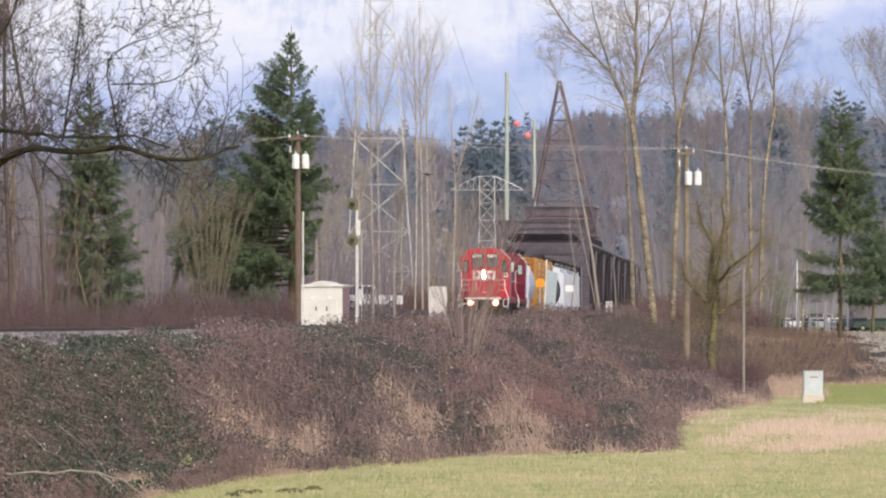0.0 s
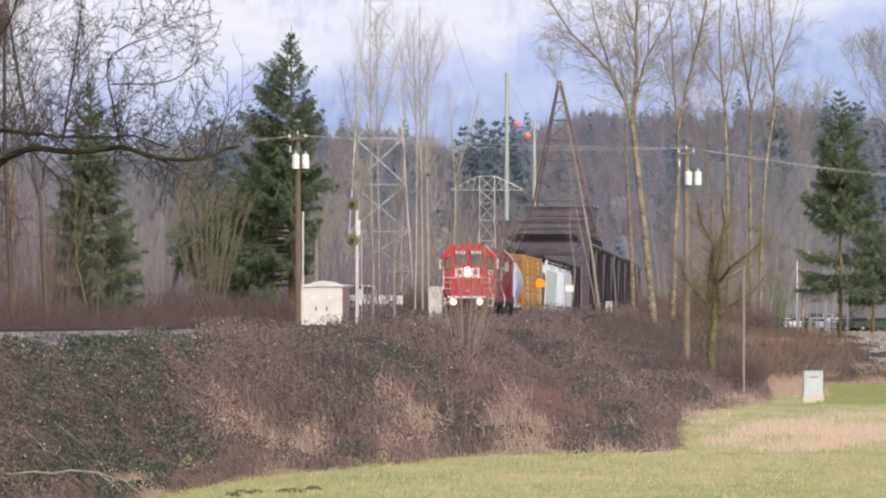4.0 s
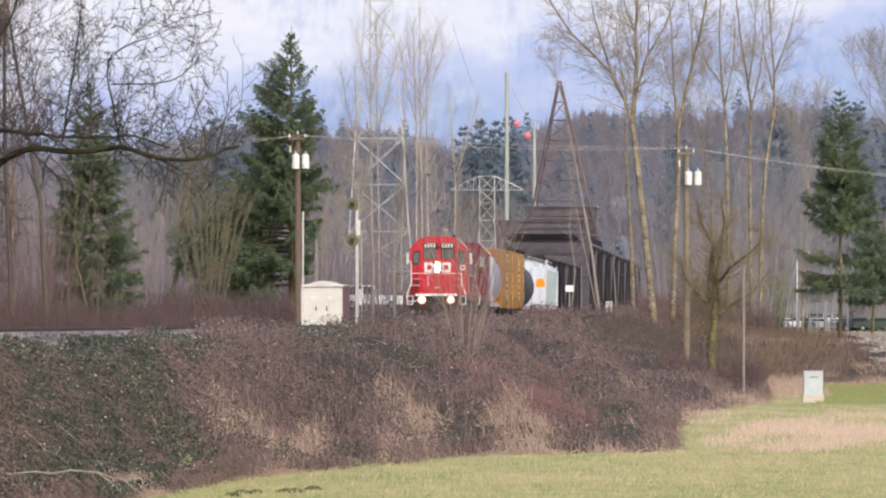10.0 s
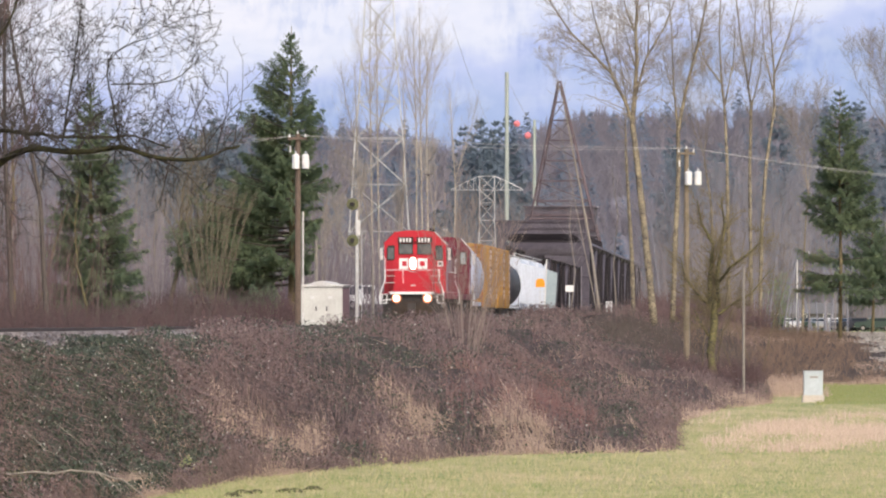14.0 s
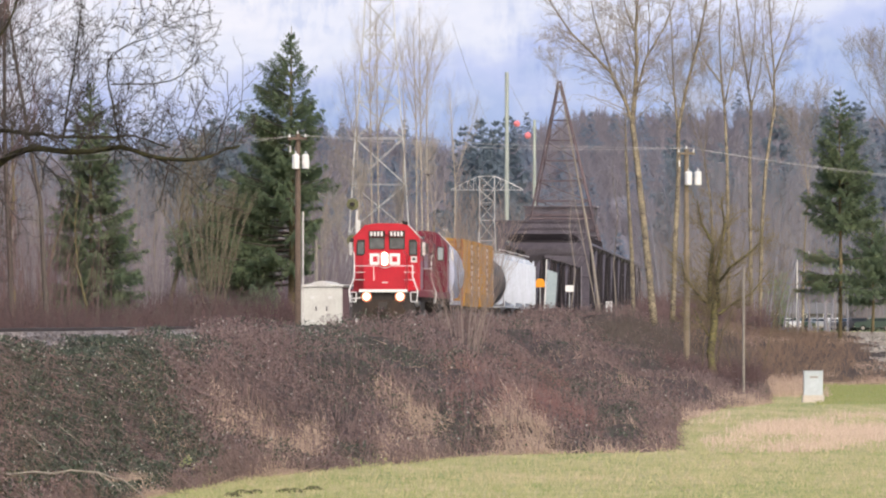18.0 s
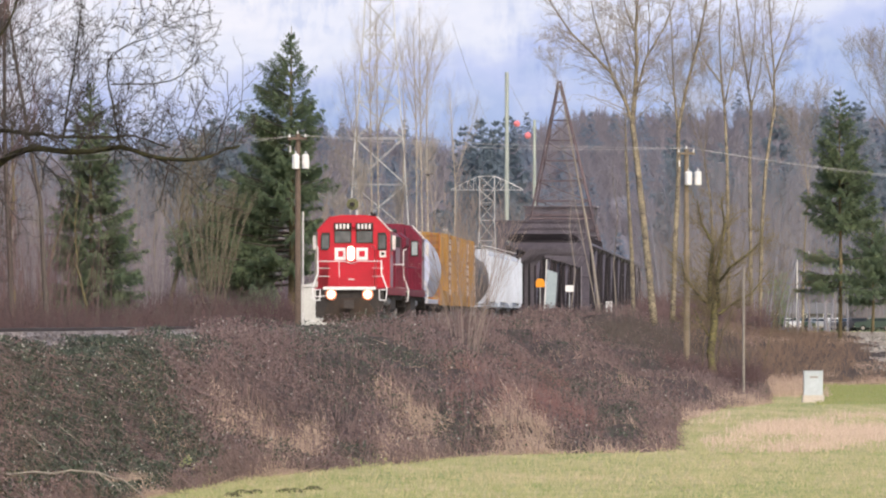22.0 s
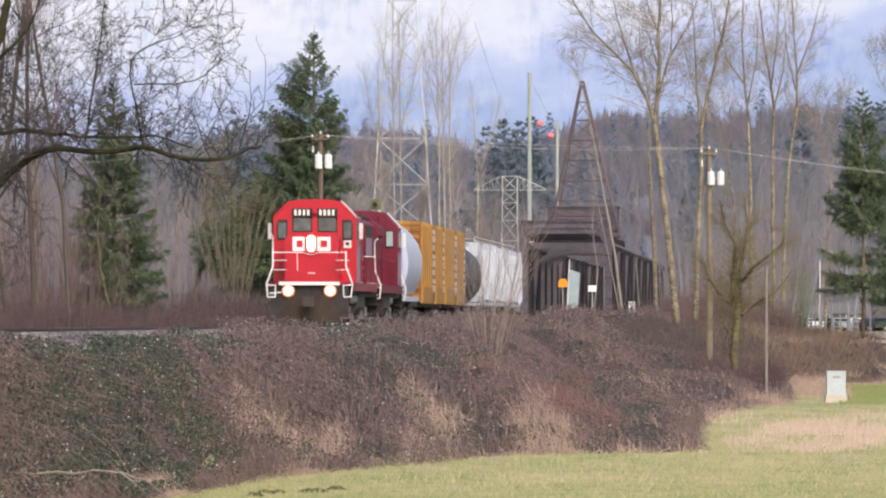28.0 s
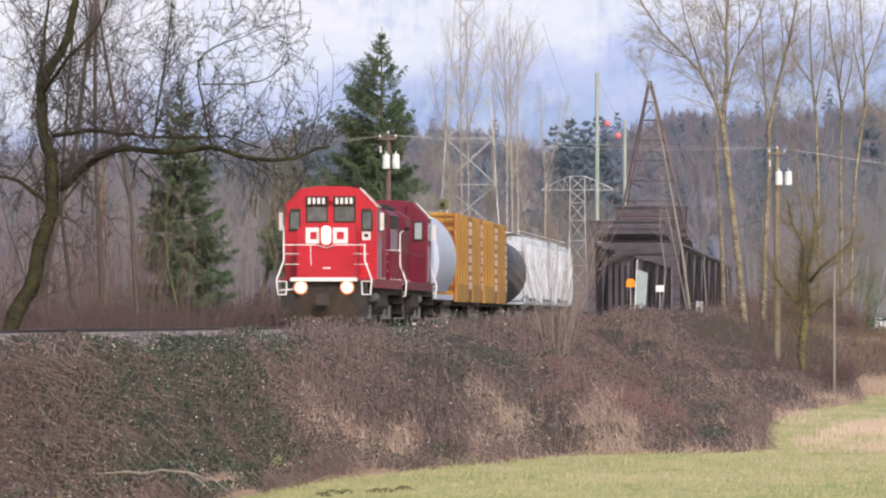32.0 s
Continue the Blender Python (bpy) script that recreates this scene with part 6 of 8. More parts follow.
    # close dark bars added so the space under the header stays dark
    for i in range(26):
        part("top_lateral", Shape().box(-half + 0.3, half - 0.3, y0 + 2 + i * 2.6, y0 + 2.2 + i * 2.6, 6.55, 7.15), TRUSS, br)
    # peaked tower over the swing span
    yt = 700.0
    legs = [((-8.0, yt - 2, 0), -2.98), ((3.15, yt + 2, 0), -2.8)]
    for (bx, by, bz), ax in legs:
        leg = Shape()
        beam(leg, (bx, by, -1), (ax, yt, 23.9), 0.165)
        part("tower_leg", leg, RUST_PALE, br)
    for dy in (-5, 5):
        for (bx, by, bz), ax in legs:
            part("tower_leg", beam(Shape(), (bx + 0.2, yt + dy * 1.6, -1), (ax, yt + dy * 0.08, 23.4), 0.1), RUST_PALE, br)
    for i, z in enumerate((8.0, 9.0, 10.2, 12.0, 14.0, 16.0, 18.0, 20.0, 21.8)):
        f = (z + 1) / 24.9
        xa, xb = -8.0 + 5.02 * f, 3.15 - 5.95 * f
        for dy in (-1, 1):
            yy = yt + dy * 8 * (1 - f)
            part("tower_strut", beam(Shape(), (xa, yy, z), (xb, yy, z), 0.06 if z > 11 else 0.11), RUST_PALE, br)
            g = min(1, (z + 2.9) / 24.9)
            part("tower_lacing", beam(Shape(), (xa, yy, z), (3.15 - 5.95 * g, yt + dy * 8 * (1 - g), z + 1.9), 0.04), RUST_PALE, br)
            part("tower_lacing", beam(Shape(), (xb, yy, z), (-8.0 + 5.02 * g, yt + dy * 8 * (1 - g), z + 1.9), 0.04), RUST_PALE, br)
    part("machine_deck", Shape().box(-6.4, 0.9, yt - 5, yt + 5, 8.4, 8.75).box(-6.4, 0.9, yt - 5.2, yt - 5, 9.2, 9.28).box(-6.4, 0.9, yt - 5.2, yt - 5, 9.7, 9.78), RUST, br, "brown steel platform with rails")
    part("machine_house", Shape().box(-6.2, 0.7, yt - 4, yt + 4, 8.8, 11.3).box(-6.35, 0.85, yt - 4.2, yt + 4.2, 11.3, 11.45), RUST, br, "brown steel machinery house under the tower")
    for z in (9.3, 9.9, 10.5):
        part("house_rail", Shape().box(-6.2, 0.7, yt - 4.12, yt - 4.005, z, z + 0.12), RUST_PALE, br)
    part("pier", Shape().turned([(5.5, -4), (5, 0), (5, 1)], (-2.7, yt, -3), n=20), GRAVEL, br, "round concrete pier")
    part("abutment", Shape().box(-5, 5, y0 - 2.5, y0 + 1.2, -4.5, -1.65), GRAVEL, br, "grey concrete abutment")


bridge()

# ---- beside the portal ----
p = thing("leaning_panel", "tall grey-green metal panel leaning beside the bridge portal", "panel", Matrix.Translation((6.91, 485.00, 0.94)))
part("plate", Shape().prism([(0.1, 0.0), (0.8, 0.12), (0.95, 2.5), (0.25, 2.75)], 0, 0.08), PANEL, p)
part("post", Shape().tube((0, 0, -1.2), (0.22, 0, 3.45), 0.045), WHITE_OLD, p, "white post")
s = thing("orange_sign", "small orange board with clipped corners on a thin post", "sign", Matrix.Translation((6.47, 470.00, 2.68)))
part("board", Shape().prism([(-0.3, -0.28), (0.3, -0.28), (0.3, 0.08), (0.17, 0.28), (-0.17, 0.28), (-0.3, 0.08)], -0.02, 0.02), ORANGE, s)
part("post", Shape().tube((0, 0.05, -2.2), (0, 0.05, 0), 0.03), GALV, s)
s = thing("white_sign", "small blank white board on a post by the bridge", "sign", Matrix.Translation((8.60, 480.00, 2.35)))
part("board", Shape().box(-0.28, 0.28, -0.02, 0.02, -0.22, 0.22), WHITE, s)
part("post", Shape().tube((0, 0.05, -2.4), (0, 0.05, 0), 0.03), GALV, s)
c = thing("junction_box", "small pale grey metal box on a stand in the brush", "box", Matrix.Translation((11.05, 470.00, 0.61)))
part("housing", Shape().box(-0.22, 0.22, -0.2, 0.2, 0.1, 0.85), GALV, c)
part("stand", Shape().box(-0.08, 0.08, -0.08, 0.08, -1.6, 0.1), GALV, c)


# ---- crossing equipment ----
def relay_house():
    h = thing("relay_house", "off-white metal signal relay house with double doors beside the track", "cabinet", pose(-6.62, 385, -0.4, 0, 0, -10))
    w, top = 1.140, 2.55
    part("body", Shape().box(-w, w, 0, 2.0, 0.12, top - 0.12), CREAM, h)
    part("roof", Shape().prism([(-w - 0.1, top - 0.12), (w + 0.1, top - 0.12), (w + 0.1, top - 0.02), (w * 0.55, top + 0.03), (w * 0.3, top + 0.14), (0, top + 0.19), (-w * 0.3, top + 0.14), (-w * 0.55, top + 0.03), (-w - 0.1, top - 0.02)], -0.1, 2.08), WHITE_OLD, h)
    part("plinth", Shape().box(-w + 0.05, w - 0.05, 0.05, 1.95, -0.3, 0.12), GRAVEL, h)
    part("side_panel", Shape().box(w + 0.003, w + 0.03, 0.1, 1.9, 0.2, top - 0.2), mat("mauve_panel", (0.3, 0.19, 0.215), 0.6, (0.22, 0.15, 0.17), 2, 14, 0.05), h, "mauve-red side panel")
    for x0, x1 in ((-0.86, -0.02), (0.02, 0.86)):
        d = part("door", Shape().box(x0, x1, -0.03, -0.003, 0.2, 2.36), CREAM, h)
        out = -1 if x0 < 0 else 1
        part("handle", Shape().box(out * 0.3 - 0.03, out * 0.3 + 0.03, -0.06, -0.03, 1.1, 1.36), BLACK, d, "dark door handle")
        for z in (0.5, 1.78):
            part("hinge_plate", Shape().box(out * 0.5 - 0.11, out * 0.5 + 0.11, -0.045, -0.03, z, z + 0.12), WHITE, d, "bright white plate")


relay_house()
b = thing("equipment_case", "weathered cream metal equipment case beside the track", "cabinet", Matrix.Translation((-0.35, 480, -0.5)))
part("body", Shape().box(-0.62, 0.62, 0, 0.8, 0.2, 2.85), WHITE_OLD, b)
part("lid", Shape().prism([(-0.68, 2.85), (0.68, 2.85), (0.5, 3.0), (-0.5, 3.0)], -0.05, 0.85), WHITE_OLD, b)
part("door", Shape().box(-0.5, 0.5, -0.03, -0.003, 0.35, 2.7), WHITE_OLD, b)


def signal():
    g = thing("signal_mast", "pale railway signal mast with two dark round targets", "signal", Matrix.Translation((-4.77, 390, -0.5)))
    part("mast", Shape().tube((0, 0, 0), (0, 0, 6.28 + 0.5), 0.066, 0.066, 10), WHITE_OLD, g)
    part("base", Shape().box(-0.25, 0.25, -0.25, 0.25, -0.2, 0.25), GRAVEL, g)
    for z in (6.60 + 0.5, 4.60 + 0.5):
        t = part("target", Shape().turned([(0.33, -0.02), (0.33, 0.02)], (-0.22, -0.12, z), "y", 18), SIGNAL, g, "round olive-black signal target")
        part("hood", Shape().tube((-0.22, -0.14, z), (-0.26, -0.5, z), 0.13, 0.13, 10), BLACK, t)
        part("lamp_case", Shape().box(-0.36, -0.08, -0.1, 0.2, z - 0.2, z + 0.2), BLACK, t)
    ladder = Shape().tube((0.28, 0.1, 0.2), (0.28, 0.1, 5.57), 0.02, n=5).tube((0.1, 0.14, 0.2), (0.1, 0.14, 5.57), 0.02, n=5)
    for i in range(15):
        ladder.tube((0.1, 0.12, 0.4 + i * 0.38), (0.28, 0.12, 0.4 + i * 0.38), 0.014, n=4)
    part("ladder", ladder, GALV, g)
    part("relay_box", Shape().box(-0.02, 0.2, -0.16, 0.1, 5.10 + 0.3, 5.72 + 0.5), WHITE_OLD, g)


signal()


def plain_post(name, label, x, y, z0, z1, r, material):
    ob = single(name, Shape().tube((0, 0, 0), (0, 0, z1 - z0), r, r * 0.85, 8), material, label, "post", m=Matrix.Translation((x, y, z0)))
    return ob


plain_post("thin_post", "thin white steel post beside a utility pole", -6.94, 350, -0.6, 5.58, 0.045, WHITE_OLD)
plain_post("thin_post", "thin grey wooden post in the brush", -2.78, 400, -0.6, 3.56, 0.085, POLE_GREY)
plain_post("thin_post", "thin pale post at the foot of the bank", 12.77, 300, -3.4, 2.4, 0.06, POLE_GREY)
plain_post("thin_post", "thin mossy wooden post beyond the track", -4.02, 405, -0.6, 3.34, 0.09, POLE_GREY)
plain_post("steel_pole", "tall slender pale steel pole behind the bridge portal", 5.42, 600, -3, 21.27, 0.19, TINPOLE)
plain_post("steel_pole", "slender white steel pole beside the bridge tower", 9.33, 720, -3, 20.65, 0.17, TINPOLE)
plain_post("wooden_stub", "short weathered post near the relay house", -7.71, 430, -0.6, 5.08, 0.1, POLE_GREY)


# ---- utility poles and wires ----
def utility_pole(x, y, z0, z1, material, label, cans):
    p = thing("utility_pole", label, "pole", Matrix.Translation((x, y, z0)))
    h = z1 - z0
    part("pole", Shape().tube((0, 0, 0), (0, 0, h), 0.17, 0.13, 10), material, p)
    part("crossarm", Shape().box(-0.5, 0.45, -0.22, -0.1, h - 0.3, h - 0.18), material, p)
    for dx in (-0.42, 0.0, 0.38):
        part("insulator", Shape().turned([(0.035, 0), (0.05, 0.06), (0.03, 0.16)], (dx, -0.16, h - 0.18 if dx else h), n=8), WHITE, p, "white porcelain insulator")
    part("cutout", Shape().box(-0.42, -0.34, -0.2, -0.1, h - 0.95, h - 0.62), WHITE_OLD, p)
    for dx, dz in cans:
        can = part("transformer", Shape().turned([(0.1, -0.02), (0.19, 0.02), (0.19, 0.66), (0.12, 0.74)], (dx, -0.3, dz), n=12), WHITE, p, "white transformer can")
        part("bushing", Shape().turned([(0.04, 0), (0.05, 0.08), (0.02, 0.16)], (dx, -0.3, dz + 0.74), n=8), GALV, can)
        part("bracket", Shape().box(min(dx, 0), max(dx, 0), -0.2, -0.1, dz + 0.3, dz + 0.38), STEEL, can)
    part("guard", Shape().tube((0.16, -0.12, 0.3), (0.16, -0.12, h * 0.55), 0.022, n=6), POLE_GREY, p)


utility_pole(-7.40, 360, -0.6, 9.70, POLE, "dark weathered wooden utility pole with white transformers", ((-0.1, 7.92 + 0.6), (0.4, 7.92 + 0.6)))
utility_pole(13.10, 380, -2.6, 9.41, POLE_TAN, "tan wooden utility pole with two white transformers on the bank", ((0.1, 7.47 + 2.6), (0.62, 7.47 + 2.6)))


def wire(name, a, b, sag, r=0.012, label="overhead wire between utility poles", n=18):
    a, b = Vector(a), Vector(b)
    pts = [a.lerp(b, i / n) - Vector((0, 0, sag * 4 * (i / n) * (1 - i / n))) for i in range(n + 1)]
    single(name, Shape().path([q[:] for q in pts], r, 4), WIRE, label, "wire", "overhead wires")


for dz in (0.0, -0.16):
    wire("wire", (-7.46, 360.00, 9.65), (13.32, 380.00, 9.47), 0.15 - dz * 1.2, 0.010)
    wire("wire", (13.32, 380.00, 9.47), (39.50, 390.00, 7.13), 0.4 - dz * 0.5, 0.010)
    wire("wire", (-7.55, 360.00, 9.62), (-33.71, 350.00, 7.68), 0.3 - dz * 2, 0.008)


# ---- power towers ----
def lattice(name, label, x, y, rows, arms, r, material=GALV):
    """A lattice tower: rows of (height, half width) from foot to top; arms of (height, reach)."""
    t = thing(name, label, "tower", Matrix.Translation((x, y, rows[0][0])))
    z0 = rows[0][0]
    for sx, sy in ((-1, -1), (1, -1), (1, 1), (-1, 1)):
        leg = Shape().path([(sx * wa, sy * wa, za - z0) for za, wa in rows], r * 1.7, 4)
        part("leg", leg, material, t)
    for (za, wa), (zb, wb) in zip(rows, rows[1:]):
        for k in range(4):
            (ax, ay), (bx, by) = [((-1, -1), (1, -1)), ((1, -1), (1, 1)), ((1, 1), (-1, 1)), ((-1, 1), (-1, -1))][k]
            part("brace", Shape().tube((ax * wa, ay * wa, za - z0), (bx * wb, by * wb, zb - z0), r, n=4), material, t)
            part("brace", Shape().tube((bx * wa, by * wa, za - z0), (ax * wb, ay * wb, zb - z0), r, n=4), material, t)
            part("strut", Shape().tube((ax * wb, ay * wb, zb - z0), (bx * wb, by * wb, zb - z0), r, n=4), material, t)
    for z, reach, w in arms:
        for sx in (-1, 1):
            a = Shape()
            a.tube((sx * w, -w, z - z0), (sx * reach, 0, z - z0 + 0.1), r, n=4).tube((sx * w, w, z - z0), (sx * reach, 0, z - z0 + 0.1), r, n=4).tube((sx * w, 0, z - z0 + 1.4), (sx * reach, 0, z - z0 + 0.1), r, n=4)
            for f in (0.35, 0.7):
                a.tube((sx * (w + (reach - w) * f), 0, z - z0), (sx * (w + (reach - w) * f), 0, z - z0 + 1.4 * (1 - f)), r * 0.8, n=4)
            part("crossarm", a, material, t)
    return t


lattice("power_tower", "tall pale galvanised lattice power tower behind bare birches", -5.88, 650,
        [(-2.0, 3.45), (4.72, 3.05), (8.36, 2.75), (12.68, 2.45), (16.94, 2.2), (20.32, 1.9), (23.44, 1.7), (26.46, 1.45), (29.68, 1.3), (32.80, 1.2), (36.44, 0.9)],
        [(30.72, 4.6, 1.2), (34.88, 4.0, 1.0)], 0.028)
small = lattice("power_tower", "smaller galvanised lattice tower with a wide arched crossarm", 3.57, 572,
                [(-2.0, 0.95), (2.4, 0.82), (4.64, 0.72), (6.63, 0.66), (8.3, 0.62), (9.7, 0.6), (10.75, 0.6), (11.87, 0.6)], [], 0.024)
for side in (-1, 1):
    arm = Shape().path([(side * 0.6, 0, 13.87), (side * 1.6, 0, 13.45), (side * 2.9, 0, 12.8)], 0.03, 4).path([(side * 0.6, 0, 12.75), (side * 2.9, 0, 12.75)], 0.03, 4)
    for x, z in ((1.1, 13.66), (1.6, 13.45), (2.2, 13.15)):
        arm.tube((side * x, 0, 12.75), (side * x, 0, z), 0.02, n=4).tube((side * (x - 0.5), 0, 12.75), (side * x, 0, z), 0.018, n=4)
    part("crossarm", arm, GALV, small)
for i, (bx, by) in enumerate(((915, 221), (934, 240))):
    single("marker_ball", Shape().turned([(0.02, -0.38), (0.22, -0.32), (0.36, -0.14), (0.38, 0), (0.36, 0.14), (0.22, 0.32), (0.02, 0.38)], (0, 0, 0), n=14), MARKER,
           "red aviation marker ball on a power line", "marker ball", "marker balls", m=Matrix.Translation([(8.38, 800.00, 22.47), (9.72, 810.00, 21.39)][i]), smooth=True)
wire("wire", (7.14, 790.00, 27.19), (12.53, 820.00, 18.37), 0.0, 0.025, "power line carrying marker balls")
wire("wire", (0.90, 700.00, 29.71), (7.68, 1000.00, 25.56), 1.0, 0.02, "power line high over the river")


# ---- vehicles, far structures and the cabinet in the meadow ----
def pad_cabinet():
    c = thing("pad_cabinet", "pale grey metal utility cabinet on a concrete pad in the meadow", "cabinet", Matrix.Translation((15.74, 300.00, -3.26)))
    part("pad", Shape().box(-0.46, 0.46, -0.05, 0.85, -0.1, 0.27), mat("concrete_pad", (0.6, 0.53, 0.46), 0.9, (0.45, 0.4, 0.35), 3, 20, 0.3), c)
    body = part("housing", Shape().box(-0.4, 0.4, 0, 0.75, 0.27, 1.27), CABINET, c)
    part("lid", Shape().box(-0.42, 0.42, -0.03, 0.78, 1.27, 1.31), CABINET, c)
    part("door", Shape().box(-0.36, 0.36, -0.025, -0.003, 0.33, 1.22), CABINET, c)
    part("label_plate", Shape().box(-0.15, 0.2, -0.032, -0.026, 1.0, 1.08), STEEL, c, "small grey plate with unreadable marking")


pad_cabinet()


def vehicle(m, paint, label, pickup=True, group=""):
    """A parked pickup or car, nose towards -y."""
    v = thing("pickup_truck" if pickup else "parked_car", label, "truck" if pickup else "car", m, group)
    ln, w, h = (5.4, 0.95, 1.85) if pickup else (4.4, 0.88, 1.45)
    body = Shape().prism_x([(0, 0.4), (0.0, 0.85), (0.15, 1.0), (1.5, 1.08), (ln, 1.08), (ln, 0.45)], -w, w)
    part("body", body, paint, v)
    c0, c1 = (1.35, 3.3) if pickup else (1.15, 3.9)
    part("cab", Shape().prism_x([(c0, 1.08), (c0 + 0.65, h), (c1 - 0.25, h), (c1, 1.08)], -w + 0.12, w - 0.12), paint, v)
    part("windscreen", Shape().prism_x([(c0 + 0.06, 1.12), (c0 + 0.56, h - 0.1), (c0 + 0.53, h - 0.08), (c0 + 0.0, 1.13)], -w + 0.22, w - 0.22), CARGLASS, v)
    for sx in (-1, 1):
        part("side_window", Shape().box(sx * (w - 0.11) - 0.02, sx * (w - 0.11) + 0.02, c0 + 0.6, c1 - 0.4, 1.15, h - 0.12), CARGLASS, v)
        part("headlight", Shape().box(sx * 0.7 - 0.14, sx * 0.7 + 0.14, -0.03, 0.05, 0.72, 0.88), STEEL, v)
        for y in (0.9, ln - 1.0):
            wl = part("wheel", Shape().turned([(0.34, -0.11), (0.36, 0), (0.34, 0.11)], (sx * (w - 0.1), y, 0.36), "x", 14), RUBBER, v)
            part("rim", Shape().turned([(0.2, -0.125), (0.2, 0.125)], (sx * (w - 0.1), y, 0.36), "x", 10), STEEL, wl)
    part("bumper", Shape().box(-w, w, -0.08, 0.05, 0.42, 0.6), STEEL, v)
    return v


CARGLASS = mat("dark_car_glass", (0.02, 0.028, 0.035), 0.2, (0.03, 0.04, 0.05), 1, 9, 0.0, spec=0.15)
vehicle(pose(-7.95, 520, 0.95, 0, 0, -55), CARPAINT, "white pickup truck parked beyond the crossing")
paints = [CARPAINT, mat("dark_car_paint", (0.03, 0.035, 0.05), 0.3, (0.05, 0.05, 0.06), 1, 9, 0.0), mat("silver_car_paint", (0.4, 0.41, 0.42), 0.35, (0.35, 0.36, 0.37), 1, 9, 0.0, 0.4)]
paints.append(mat("yellow_car_paint", (0.75, 0.55, 0.03), 0.35, (0.65, 0.47, 0.03), 1, 9, 0.0))
paints.append(mat("green_car_paint", (0.035, 0.06, 0.05), 0.35, (0.05, 0.07, 0.06), 1, 9, 0.0))
words = ("white", "dark blue", "silver grey", "yellow", "dark green")
for i in range(26):
    k = 3 if i in (9, 18) else (0, 1, 4, 2, 1, 0, 4, 1, 2, 4, 1)[i % 11]
    vehicle(pose(36.9 + i * 1.06, 742 + (i % 2) * 7 + (i % 3) * 0.8, -1.0, 0, 0, (4, -12, 70, 8, -60, 20, -95)[i % 7]), paints[k], f"{words[k]} car parked in a row beyond the levee", False, "parked cars beyond the levee")


def house(x, y, z, w, d, h, label, wall=SIDING):
    b = thing("house", label, "house", Matrix.Translation((x, y, z)))
    part("wall", Shape().box(-w / 2, w / 2, 0, d, -1, h), wall, b)
    part("roof", Shape().prism_x([(-0.4, h), (d + 0.4, h), (d / 2, h + d * 0.32)], -w / 2 - 0.4, w / 2 + 0.4), SHINGLE, b)
    for i in range(3):
        wx = -w / 2 + w * (i + 0.5) / 3
        win = part("window", Shape().box(wx - 0.6, wx + 0.6, -0.06, -0.003, h * 0.4, h * 0.4 + 1.2), WHITE, b)
        part("pane", Shape().box(wx - 0.5, wx + 0.5, -0.08, -0.063, h * 0.4 + 0.1, h * 0.4 + 1.1), GLASS, win)


house(3.54, 1130, -1, 9, 8, 15.30 + 1, "pale grey house among bare trees across the river")
house(43.76, 860, -1, 9.4, 4, 2.0, "long low grey shed beyond the parked cars", SHINGLE)
house(-8.12, 1130, -1, 12, 8, 6.5, "white house among bare trees across the river")
house(-26.27, 1130, -1, 12, 8, 10.5, "white house on the rise behind the firs")
lamp = thing("street_lamp", "slender white street lamp post beyond the levee", "street lamp", Matrix.Translation((35.11, 700, -1.0)))
part("post", Shape().tube((0, 0, 0), (0, 0, 6.75 + 1), 0.09, 0.06, 8), WHITE_OLD, lamp)
part("arm", Shape().tube((0, 0, 6.75 + 1), (0.9, 0, 6.98 + 1), 0.05, n=6), WHITE_OLD, lamp)
part("head", Shape().box(0.7, 1.3, -0.12, 0.12, 6.86 + 0.95, 6.98 + 1.05), GALV, lamp)


# ---- train ----
# every vehicle: x across, y backwards from its leading end, z up from the rail
ROLLING = []


def wheelset(parent, y, r=0.5):
    ax = Shape().turned([(0.07, -1.0), (0.07, 1.0)], (0, 0, 0), "x", 8)
    for sx in (-1, 1):
        ax.turned([(r - 0.03, sx * 0.78 - 0.06), (r, sx * 0.78 - 0.05), (r - 0.01, sx * 0.78 + 0.05), (r - 0.1, sx * 0.78 + 0.07)], (0, 0, 0), "x", 20)
    ob = part("wheelset", ax, WHEEL, parent, "steel wheels on their axle")
    ob.location = (0, y, r)
    return ob


def truck(parent, y, base, r, material=GRIME):
    """A two-axle truck centred at y."""
    for sx in (-1, 1):
        f = Shape().prism_x([(y - base / 2 - 0.45, 0.42), (y - base / 2 - 0.45, 0.78), (y - base / 2 + 0.35, 0.95), (y + base / 2 - 0.35, 0.95), (y + base / 2 + 0.45, 0.78),
                             (y + base / 2 + 0.45, 0.42), (y + base / 2 - 0.4, 0.42), (y + 0.5, 0.3), (y - 0.5, 0.3), (y - base / 2 + 0.4, 0.42)], sx * 1.0 - 0.09, sx * 1.0 + 0.09)
        fr = part("truck_frame", f, material, parent)
        for dy in (-base / 2, base / 2):
            part("journal_box", Shape().box(sx * 1.05 - 0.1, sx * 1.05 + 0.12, y + dy - 0.16, y + dy + 0.16, r - 0.26, r + 0.22), STEEL_DULL, fr)
        for k in range(3):
            part("spring", Shape().tube((sx * 1.03, y - 0.25 + 0.25 * k, 0.4), (sx * 1.03, y - 0.25 + 0.25 * k, 0.8), 0.09, n=8), material, fr)
    part("bolster", Shape().box(-1.0, 1.0, y - 0.3, y + 0.3, 0.6, 0.95), material, parent)
    return [wheelset(parent, y - base / 2, r), wheelset(parent, y + base / 2, r)]


